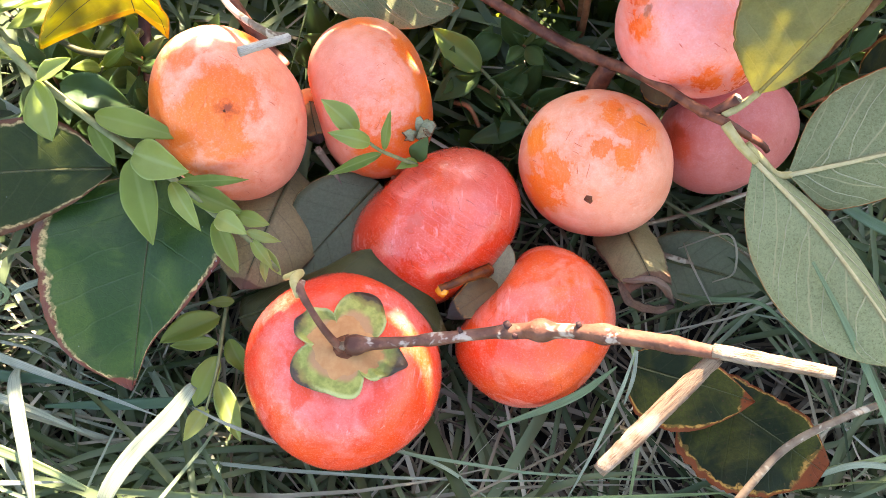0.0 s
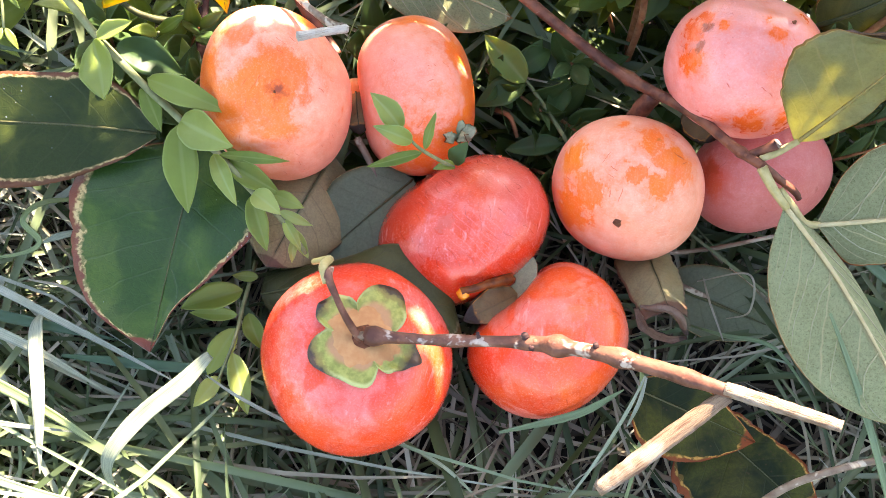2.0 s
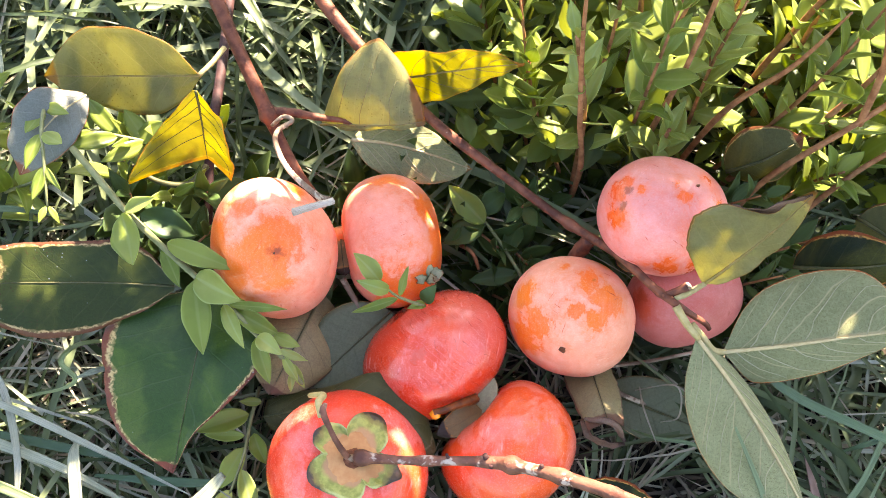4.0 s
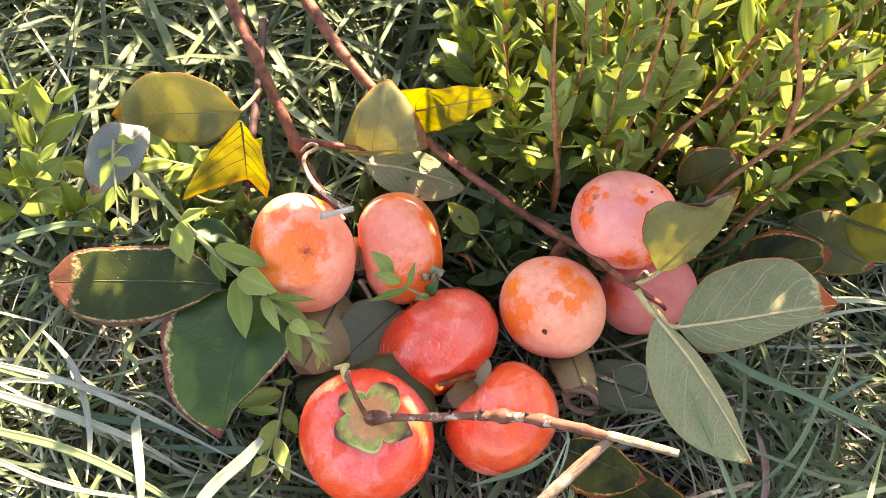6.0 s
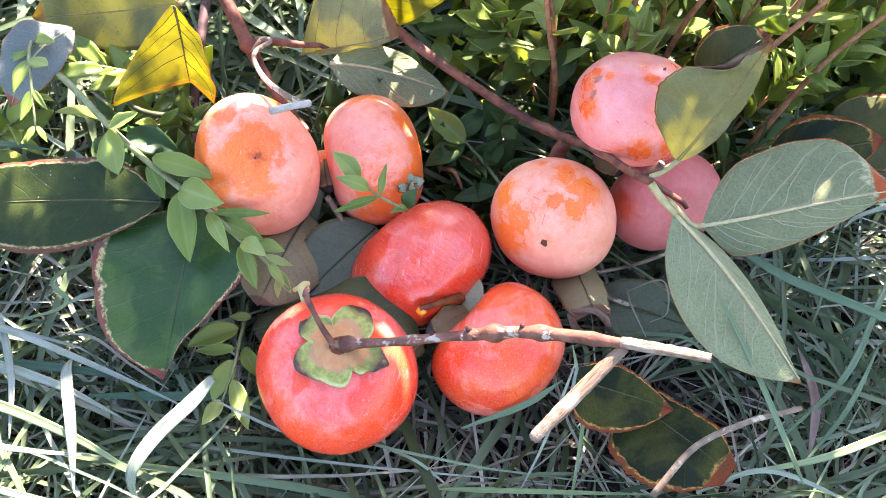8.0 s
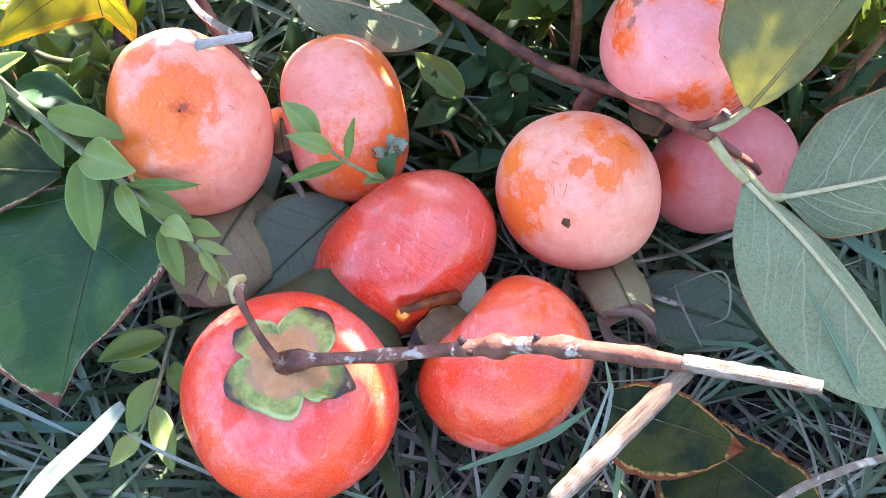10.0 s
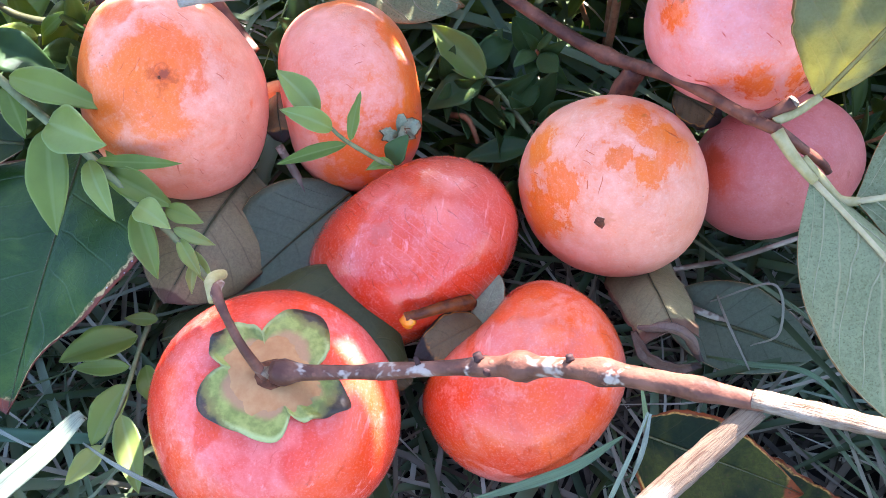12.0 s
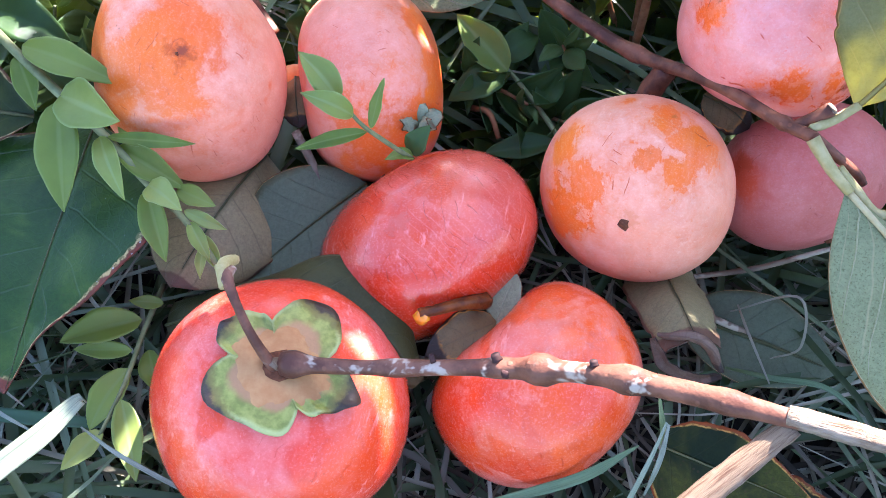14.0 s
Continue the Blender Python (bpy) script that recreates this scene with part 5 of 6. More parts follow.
for base, tip, wide in (((-0.1148, 0.1162, 0.0620), (-0.1089, 0.1157, 0.0660), 0.0035), ((-0.0916, 0.1207, 0.0700), (-0.0858, 0.1213, 0.0720), 0.0050), ((-0.1132, 0.1187, 0.0640), (-0.1122, 0.1154, 0.0630), 0.0030)):
    scrap = thing("dry_scrap", base, "tiny brown scrap of dry leaf on a green leaf", "debris", "dry scraps")
    leaf_blade("blade", scrap, M["leaf_lip"], None, base, tip, wide, rib=0, arch=0.001, cup=-0.5, wave=0.0005, nu=8, nv=4, thick=0.0005, seed=38)


# ---- small-leaved shrub ----
def small_leaf_mesh(name, length, width, fold, bend, material, peak=0.48):
    v, f, u, _ = leaf_data((0, 0, 0), (length, 0, 0), width, normal=(0, 0, 1), arch=bend, cup=fold, peak=peak, sharp=1.8, nu=10, nv=4, thick=0.0003)
    me = bpy.data.meshes.new(name)
    me.from_pydata([tuple(p) for p in v], [], f)
    lay = me.uv_layers.new(name="UVMap")
    idx = np.empty(len(me.loops), dtype=np.int32)
    me.loops.foreach_get("vertex_index", idx)
    lay.data.foreach_set("uv", np.asarray(u, dtype=np.float32)[idx].ravel())
    me.polygons.foreach_set("use_smooth", np.ones(len(me.polygons), dtype=bool))
    me.materials.append(material)
    me.update()
    return me


LEAVES = {}
for tone in ("shrub_leaf", "shrub_dark", "shrub_pale"):
    LEAVES[tone] = [small_leaf_mesh("leaf", 0.026, 0.0105, 0.22, 0.0015, M[tone]), small_leaf_mesh("leaf", 0.026, 0.0125, 0.10, -0.0010, M[tone], 0.52), small_leaf_mesh("leaf", 0.026, 0.0090, 0.40, 0.0022, M[tone])]


def sprig(label, points, tone, leaves=16, size=1.0, stem=0.0011, material=None, start=0.1, spread=52, seed=1, group="shrub sprigs", drop=0.0, name="shrub_sprig", flat=None):
    """A stem with opposite pairs of small leaves, each turned a quarter from the last; smaller towards the tip."""
    rng = np.random.default_rng(seed)
    t = thing(name, points[0], label, "shrub", group)
    tube("stem", points, [stem, stem * 0.85, stem * 0.5], material or M["green_stem"], t, "", sides=6, step=0.006, rough=0.05, seed=seed)
    c = spline(points, 60)
    tan = np.gradient(c, axis=0)
    pairs = max(1, leaves // 2)
    for i in range(pairs):
        f = start + (1 - start) * i / max(1, pairs - 1)
        k = min(59, int(f * 59))
        d = Vector(tan[k]).normalized()
        e = Vector(flat).cross(d).normalized() if flat else d.orthogonal().normalized()
        turn = (rng.uniform(-25, 25)) if flat else 90 * (i % 2) + rng.uniform(-30, 30)
        for s in (0, 180):
            if rng.random() < drop:
                continue
            o = Matrix.Rotation(radians(turn + s + rng.uniform(-12, 12)), 3, d) @ e
            ang = radians(spread * (1 - 0.4 * f) + rng.uniform(-14, 14))
            x = (d * math.cos(ang) + o * math.sin(ang)).normalized()
            z = (Vector((0, -0.25, 1)) if flat else d) - x * x.dot(Vector((0, -0.25, 1)) if flat else d)
            z = z + Vector(rng.uniform(-0.35, 0.35, 3))
            z = (z - x * z.dot(x)).normalized()
            y = z.cross(x)
            sc = size * rng.uniform(0.75, 1.12) * (1 - 0.45 * max(0, f - 0.55) / 0.45)
            ob = new("leaf", LEAVES[tone][rng.integers(3)])
            m = Matrix((x, y, z)).transposed().to_4x4()
            m.translation = Vector(c[k]) + o * stem * 0.6 - Vector(points[0])
            ob.matrix_basis = m @ Matrix.Diagonal((sc, sc * rng.uniform(0.85, 1.15), sc, 1))
            ob.parent = t
    return t


UP = (0, -0.3, 0.95)


def placed_sprig(label, points, leaves, stem=0.0011, material=None, seed=1):
    """A sprig whose leaves are laid one by one: base, tip, width, tone."""
    rng = np.random.default_rng(seed)
    t = thing("shrub_sprig", points[0], label, "shrub", "laid sprigs")
    tube("stem", points, [stem, stem * 0.9, stem * 0.55], material or M["green_stem"], t, "", sides=7, step=0.003, rough=0.05, seed=seed)
    for base, tip, width, tone in leaves:
        leaf_blade("leaf", t, M["shrub_" + tone], None, base, tip, width * 1.06, rib=0, normal=tuple(np.array(UP) + rng.uniform(-0.25, 0.25, 3)), arch=rng.uniform(-0.0008, 0.0034), cup=rng.uniform(0.20, 0.60), twist=rng.uniform(-45, 45), peak=0.48, sharp=1.9, wave=0.0002, nu=16, nv=8, thick=0.0003, seed=seed)
    return t


LEAVES_A = [
    ((-0.1494, 0.1704, 0.1010), (-0.1363, 0.1767, 0.1060), 0.0073, "pale"),
    ((-0.1510, 0.1698, 0.1000), (-0.1400, 0.1448, 0.1020), 0.0152, "leaf"),
    ((-0.1457, 0.1738, 0.0920), (-0.1213, 0.1702, 0.0820), 0.0143, "dark"),
    ((-0.1307, 0.1610, 0.0920), (-0.0969, 0.1513, 0.0920), 0.0105, "leaf"),
    ((-0.1324, 0.1587, 0.0900), (-0.1223, 0.1422, 0.0860), 0.0076, "leaf"),
    ((-0.1278, 0.1602, 0.0860), (-0.1143, 0.1531, 0.0800), 0.0095, "dark"),
    ((-0.1153, 0.1468, 0.0890), (-0.0914, 0.1352, 0.0970), 0.0145, "pale"),
    ((-0.1161, 0.1454, 0.0880), (-0.1077, 0.1140, 0.0780), 0.0139, "leaf"),
    ((-0.1001, 0.1464, 0.0800), (-0.0872, 0.1423, 0.0750), 0.0087, "leaf"),
    ((-0.0987, 0.1361, 0.0860), (-0.0718, 0.1362, 0.0880), 0.0046, "leaf"),
]
LEAVES_A_TIP = [
    ((-0.1010, 0.1361, 0.0860), (-0.0886, 0.1171, 0.0840), 0.0071, "pale"),
    ((-0.0964, 0.1350, 0.0830), (-0.0753, 0.1275, 0.0760), 0.0094, "leaf"),
    ((-0.0841, 0.1240, 0.0820), (-0.0717, 0.1160, 0.0840), 0.0083, "pale"),
    ((-0.0852, 0.1236, 0.0800), (-0.0771, 0.1056, 0.0700), 0.0085, "leaf"),
    ((-0.0779, 0.1271, 0.0760), (-0.0652, 0.1229, 0.0760), 0.0064, "leaf"),
    ((-0.0744, 0.1206, 0.0750), (-0.0613, 0.1176, 0.0720), 0.0043, "pale"),
    ((-0.0722, 0.1176, 0.0740), (-0.0644, 0.1077, 0.0700), 0.0051, "pale"),
    ((-0.0693, 0.1161, 0.0700), (-0.0616, 0.1061, 0.0660), 0.0047, "pale"),
    ((-0.0678, 0.1140, 0.0680), (-0.0679, 0.1040, 0.0640), 0.0035, "pale"),
]
placed_sprig("light green leafy sprig lying across the dark leaves", [(-0.1795, 0.1983, 0.1040), (-0.1644, 0.1847, 0.1040), (-0.1501, 0.1717, 0.1000), (-0.1346, 0.1608, 0.0910), (-0.1164, 0.1480, 0.0880), (-0.0996, 0.1366, 0.0850), (-0.0846, 0.1248, 0.0800), (-0.0733, 0.1176, 0.0740), (-0.0628, 0.1079, 0.0660)], LEAVES_A + LEAVES_A_TIP, 0.0017, seed=65)
LEAVES_B = [
    ((-0.0309, 0.1501, 0.0980), (-0.0439, 0.1595, 0.1060), 0.0090, "pale"),
    ((-0.0267, 0.1475, 0.0950), (-0.0413, 0.1477, 0.1030), 0.0070, "pale"),
    ((-0.0218, 0.1472, 0.0900), (-0.0192, 0.1583, 0.1000), 0.0037, "leaf"),
    ((-0.0226, 0.1458, 0.0900), (-0.0426, 0.1371, 0.0900), 0.0046, "leaf"),
    ((-0.0109, 0.1524, 0.0700), (-0.0059, 0.1588, 0.0780), 0.0075, "dark"),
    ((-0.0097, 0.1502, 0.0720), (-0.0184, 0.1469, 0.0740), 0.0044, "leaf"),
]
placed_sprig("small shoot with three pale leaves over the pink fruit", [(-0.0102, 0.1497, 0.0720), (-0.0170, 0.1478, 0.0820), (-0.0248, 0.1471, 0.0920), (-0.0313, 0.1510, 0.0980)], LEAVES_B, 0.0008, seed=66)
LEAVES_C = [
    ((0.0165, 0.2080, 0.0460), (-0.0044, 0.2232, 0.0560), 0.0139, "leaf"),
    ((0.0129, 0.2151, 0.0440), (0.0265, 0.2277, 0.0440), 0.0117, "dark"),
    ((0.0166, 0.2084, 0.0440), (-0.0040, 0.1964, 0.0400), 0.0130, "dark"),
    ((0.0300, 0.1936, 0.0440), (0.0357, 0.2148, 0.0420), 0.0100, "dark"),
    ((0.0117, 0.2155, 0.0400), (-0.0036, 0.2263, 0.0380), 0.0103, "dark"),
    ((0.0362, 0.1832, 0.0400), (0.0115, 0.1794, 0.0340), 0.0100, "dark"),
]
placed_sprig("thin grey sprig with narrow leaves behind the fruit", [(0.0373, 0.1798, 0.0480), (0.0274, 0.1953, 0.0460), (0.0165, 0.2095, 0.0450), (0.0078, 0.2159, 0.0450)], LEAVES_C, 0.001, seed=67)
LEAVES_D = [
    ((-0.0889, 0.0959, 0.0450), (-0.1121, 0.0850, 0.0450), 0.0117, "leaf"),
    ((-0.0892, 0.0855, 0.0450), (-0.1095, 0.0849, 0.0400), 0.0058, "leaf"),
    ((-0.0875, 0.0695, 0.0460), (-0.0778, 0.0469, 0.0420), 0.0087, "pale"),
    ((-0.0913, 0.0600, 0.0440), (-0.0973, 0.0462, 0.0500), 0.0073, "pale"),
    ((-0.0840, 0.1025, 0.0440), (-0.0946, 0.1012, 0.0460), 0.0045, "leaf"),
    ((-0.0860, 0.0879, 0.0400), (-0.0784, 0.0745, 0.0360), 0.0082, "leaf"),
    ((-0.0889, 0.0800, 0.0440), (-0.0976, 0.0610, 0.0380), 0.0098, "leaf"),
]
placed_sprig("sprig with narrow pale leaves beside the scarlet fruit", [(-0.0872, 0.1105, 0.0400), (-0.0877, 0.0915, 0.0440), (-0.0880, 0.0751, 0.0460), (-0.0919, 0.0567, 0.0440)], LEAVES_D, 0.0009, seed=68)
sprig("pale sunlit shoot hanging over the olive leaf", [(-0.198, 0.222, 0.104), (-0.192, 0.203, 0.112), (-0.187, 0.186, 0.110), (-0.183, 0.168, 0.104)], "shrub_leaf", 8, 0.72, 0.0010, start=0.1, spread=40, seed=43, flat=UP)
sprig("silvery green shoot behind the sprig", [(-0.150, 0.215, 0.085), (-0.170, 0.214, 0.092), (-0.190, 0.218, 0.090)], "shrub_leaf", 8, 0.85, 0.0010, start=0.1, spread=50, seed=47, flat=UP)
# the shoots of the bush, fanned out behind the heap
rng = np.random.default_rng(5)
BUSH = [((0.066, 0.245, 0.02), (0.045, 0.255, 0.15)), ((0.060, 0.255, 0.02), (0.020, 0.290, 0.13)), ((0.092, 0.268, 0.02), (0.085, 0.262, 0.185)), ((0.088, 0.300, 0.02), (0.070, 0.320, 0.17)),
        ((0.125, 0.268, 0.02), (0.118, 0.275, 0.16)), ((0.144, 0.262, 0.03), (0.175, 0.270, 0.20)), ((0.150, 0.255, 0.03), (0.205, 0.280, 0.17)), ((0.178, 0.233, 0.03), (0.240, 0.262, 0.11)),
        ((0.130, 0.300, 0.02), (0.130, 0.315, 0.18)), ((0.165, 0.295, 0.02), (0.175, 0.320, 0.15)), ((0.200, 0.290, 0.02), (0.235, 0.315, 0.14)), ((0.105, 0.335, 0.02), (0.100, 0.365, 0.16)),
        ((0.060, 0.330, 0.02), (0.040, 0.360, 0.13)), ((0.150, 0.350, 0.02), (0.155, 0.385, 0.16)), ((0.210, 0.345, 0.02), (0.230, 0.380, 0.15)), ((0.250, 0.320, 0.02), (0.290, 0.350, 0.12)),
        ((0.105, 0.285, 0.02), (0.110, 0.285, 0.23)), ((0.070, 0.290, 0.02), (0.055, 0.285, 0.21)), ((0.150, 0.300, 0.02), (0.190, 0.300, 0.24)), ((0.185, 0.300, 0.02), (0.220, 0.290, 0.21)), ((0.230, 0.300, 0.02), (0.275, 0.300, 0.18)), ((0.030, 0.320, 0.02), (0.015, 0.320, 0.17)),
        ((0.020, 0.300, 0.02), (-0.005, 0.330, 0.10)), ((0.040, 0.268, 0.02), (0.030, 0.275, 0.10)), ((0.110, 0.245, 0.02), (0.100, 0.243, 0.10)), ((0.165, 0.235, 0.02), (0.190, 0.235, 0.09))]
for n, (a, b) in enumerate(BUSH):
    a, b = np.array(a), np.array(b)
    mid = (a + b) / 2 + rng.uniform(-0.008, 0.008, 3)
    sprig("upright leafy shoot with a reddish stem" if n % 3 else "upright leafy shoot catching the sun at its tip", [tuple(a), tuple(mid), tuple(b)], "shrub_pale" if n % 4 == 0 else "shrub_leaf", 20, 1.14, 0.0012 if n % 3 else 0.0019, M["red_stem"], 0.22, 55, 60 + n, "bush shoots", 0.08)
LEFT = [((-0.285, 0.215, 0.03), (-0.235, 0.235, 0.110)), ((-0.280, 0.195, 0.03), (-0.240, 0.205, 0.095)), ((-0.260, 0.185, 0.03), (-0.205, 0.190, 0.080)), ((-0.235, 0.225, 0.02), (-0.215, 0.225, 0.085)),
        ((-0.190, 0.215, 0.02), (-0.160, 0.215, 0.085)), ((-0.165, 0.200, 0.02), (-0.140, 0.195, 0.070)), ((-0.155, 0.250, 0.02), (-0.140, 0.225, 0.080)), ((-0.290, 0.245, 0.02), (-0.265, 0.250, 0.10))]
for n, (a, b) in enumerate(LEFT):
    a, b = np.array(a), np.array(b)
    sprig("bright leafy shoot at the edge of the grass", [tuple(a), tuple((a + b) / 2 + rng.uniform(-0.006, 0.006, 3)), tuple(b)], "shrub_leaf", 10, 1.35, 0.0012, M["green_stem"], 0.25, 58, 90 + n, "left shoots", 0.1)
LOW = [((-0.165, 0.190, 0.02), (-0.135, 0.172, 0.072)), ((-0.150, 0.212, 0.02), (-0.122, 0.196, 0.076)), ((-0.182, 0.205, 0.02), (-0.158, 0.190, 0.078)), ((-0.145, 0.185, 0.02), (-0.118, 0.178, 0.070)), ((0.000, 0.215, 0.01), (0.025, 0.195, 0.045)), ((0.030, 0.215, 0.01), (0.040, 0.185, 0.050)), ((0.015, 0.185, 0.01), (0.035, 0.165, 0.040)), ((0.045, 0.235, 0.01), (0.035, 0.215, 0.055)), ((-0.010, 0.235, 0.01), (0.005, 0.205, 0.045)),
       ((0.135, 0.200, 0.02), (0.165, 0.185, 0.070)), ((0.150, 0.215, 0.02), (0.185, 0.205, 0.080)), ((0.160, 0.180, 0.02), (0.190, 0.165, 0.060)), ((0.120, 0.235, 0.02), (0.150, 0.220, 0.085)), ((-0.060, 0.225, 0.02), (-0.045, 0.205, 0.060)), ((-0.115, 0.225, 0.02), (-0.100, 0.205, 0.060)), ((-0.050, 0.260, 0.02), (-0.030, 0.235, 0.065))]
# Low shoots in the darker copy of the leaf, shade put into the colour.
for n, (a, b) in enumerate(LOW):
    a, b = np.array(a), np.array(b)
    sprig("leafy shoot among the fruit, shade put into its dark colour", [tuple(a), tuple((a + b) / 2 + rng.uniform(-0.006, 0.006, 3)), tuple(b)], "shrub_dark", 14, 1.25 if n < 4 else 1.0, 0.0010, M["red_stem"], 0.2, 60, 120 + n, "shaded shoots", 0.1)


def leaf_litter(name, label, count, place, size, material, seed, tilt=0.9):
    """Many small leaves in one mesh: undergrowth and foliage that nobody could count."""
    rng = np.random.default_rng(seed)
    half = [(0.14, 0.15), (0.36, 0.25), (0.62, 0.23), (0.86, 0.11)]
    shape = np.array([(0, 0), *half, (1, 0), *[(s, -w) for s, w in half[::-1]]])
    verts, faces, uvs = [], [], []
    for _ in range(count):
        p = np.array(place(rng))
        L = size * rng.uniform(0.6, 1.15)
        x = rng.normal(size=3) * np.array([1, 1, 0.6])
        x /= np.linalg.norm(x)
        z = np.array([0, -0.2, 1]) + rng.normal(size=3) * tilt
        z -= x * z.dot(x)
        z /= np.linalg.norm(z)
        y = np.cross(z, x)
        b = len(verts)
        for i, (s, w) in enumerate(shape):
            verts.append(p + x * (s - 0.5) * L + y * w * L + z * (abs(w) * 0.16 * L - 0.08 * L * (2 * s - 1) ** 2))
            uvs.append((s, w + 0.5))
        verts.append(p + z * -0.02 * L)
        uvs.append((0.5, 0.5))
        for i in range(10):
            faces.append((b + i, b + (i + 1) % 10, b + 10))
    return tagged(mesh_ob(name, verts, faces, material, None, "", uvs), label, "foliage", "", "stuff")


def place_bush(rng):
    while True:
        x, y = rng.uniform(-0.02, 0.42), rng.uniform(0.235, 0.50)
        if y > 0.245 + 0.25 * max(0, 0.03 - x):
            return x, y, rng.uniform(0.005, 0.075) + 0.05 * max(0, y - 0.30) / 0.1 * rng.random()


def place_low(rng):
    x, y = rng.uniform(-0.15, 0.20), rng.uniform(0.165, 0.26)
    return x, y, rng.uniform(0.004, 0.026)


leaf_litter("undergrowth", "dense undergrowth of small leaves, shade of the depth in their colour", 2300, place_bush, 0.025, M["shrub_mid"], 3)
leaf_litter("undergrowth", "leaves on the ground between the fruit, darkened as shade", 1100, place_low, 0.028, M["shrub_low"], 4, 0.6)

# gaps in the unseen leaves added overhead, through which sun falls in patches on the heap
GAPS = [(0.160, 0.000, 0.030), (0.225, 0.030, 0.030), (0.100, 0.000, 0.020), (0.200, 0.060, 0.010), (0.010, -0.010, 0.018), (-0.105, 0.045, 0.012), (-0.116, 0.028, 0.012), (-0.160, 0.050, 0.020), (-0.090, 0.018, 0.022), (-0.176, 0.200, 0.004), (-0.195, 0.195, 0.003), (-0.163, 0.190, 0.003), (-0.117, 0.163, 0.006), (-0.114, 0.150, 0.006), (-0.098, 0.149, 0.005), (-0.014, 0.066, 0.004), (-0.069, 0.079, 0.005), (0.0115, 0.0225, 0.008), (0.027, 0.0085, 0.008), (-0.131, 0.150, 0.006), (-0.156, 0.141, 0.006), (0.030, -0.02, 0.03), (0.07, -0.04, 0.03)]

# leaves on which spots of sun fall, and how wide the spots are
SUNLIT = [((0.118, 0.175, 0.125), 0.002), ((-0.045, 0.238, 0.105), 0.004), ((-0.0980, 0.1800, 0.1010), 0.003), ((-0.0880, 0.1860, 0.1040), 0.002), ((-0.0120, 0.0860, 0.0770), 0.006), ((-0.0060, 0.0760, 0.0720), 0.005), ((-0.066, 0.090, 0.070), 0.004), ((-0.150, 0.238, 0.118), 0.003), ((-0.166, 0.239, 0.112), 0.005), ((-0.183, 0.238, 0.112), 0.002), ((-0.140, 0.238, 0.112), 0.002), ((-0.128, 0.200, 0.115), 0.004), ((-0.114, 0.210, 0.105), 0.005), ((-0.140, 0.190, 0.120), 0.003),
          ((-0.062, 0.248, 0.074), 0.006), ((-0.030, 0.243, 0.100), 0.005), ((-0.050, 0.250, 0.098), 0.002), ((-0.015, 0.256, 0.108), 0.008), ((0.004, 0.254, 0.122), 0.008), ((-0.024, 0.262, 0.098), 0.006),
          ((0.120, 0.178, 0.140), 0.002), ((0.113, 0.176, 0.126), 0.001), ((0.165, 0.132, 0.098), 0.001), ((-0.150, 0.155, 0.090), 0.005), ((-0.185, 0.152, 0.094), 0.006), ((-0.200, 0.150, 0.094), 0.004)]
for (x, y, z), r in SUNLIT:
    GAPS.append((x - to_sun.x / to_sun.z * (z - 0.06), y - to_sun.y / to_sun.z * (z - 0.06), r))


def crown(rx, ry, cx, cy, high, thin):
    """Places for unseen leaves added to block the sun, sheared along the light; gaps let patches of sun through."""
    def place(rng):
        while True:
            x, y, h = rng.uniform(cx - rx, cx + rx), rng.uniform(cy - ry, cy + ry), rng.uniform(*high)
            edge = ((x - cx) / rx) ** 2 + ((y - cy) / ry) ** 2 + 0.35 * noise.noise(Vector((x * 22, y * 22, 3)))
            if edge > 1.0 or noise.noise(Vector((x * 55, y * 55, 7))) > thin:
                continue
            if any((x - a) ** 2 + (y - b) ** 2 < (r + 0.011) ** 2 for a, b, r in GAPS):
                continue
            return x + to_sun.x / to_sun.z * h, y + to_sun.y / to_sun.z * h, 0.06 + h
    return place


# Leaf clouds out of view, added only to shade and dapple what lies below.
leaf_litter("bush_crown", "unseen leaves added to shade the heap", 2100, crown(0.212, 0.095, 0.036, 0.107, (0.24, 0.36), 0.6), 0.030, M["shrub_low"], 12, 0.8)
leaf_litter("bush_crown", "unseen scattered leaves added to shade the grass behind", 950, crown(0.30, 0.17, -0.24, 0.36, (0.24, 0.36), 0.14), 0.030, M["shrub_low"], 14, 0.9)
leaf_litter("bush_crown", "unseen leaves with gaps, added to shade the right side", 520, crown(0.13, 0.11, 0.30, 0.165, (0.24, 0.36), 0.12), 0.030, M["shrub_low"], 15, 0.8)
leaf_litter("bush_crown", "unseen high leaves added to shade the rear bush", 170, crown(0.16, 0.10, 0.26, 0.34, (0.28, 0.40), 0.05), 0.030, M["shrub_low"], 17, 0.8)
leaf_litter("bush_crown", "unseen spray added to shade the dark leaf", 260, crown(0.055, 0.045, -0.150, 0.098, (0.24, 0.34), 0.3), 0.028, M["shrub_low"], 16, 0.8)
leaf_litter("bush_crown", "few unseen leaves added to shade the silvery leaf", 42, crown(0.030, 0.028, -0.208, 0.165, (0.24, 0.34), 0.5), 0.028, M["shrub_low"], 18, 0.8)
leaf_litter("bush_crown", "unseen thin leaves added for dappled shade", 260, crown(0.20, 0.12, -0.06, 0.18, (0.22, 0.34), -0.02), 0.026, M["shrub_low"], 13, 0.9)
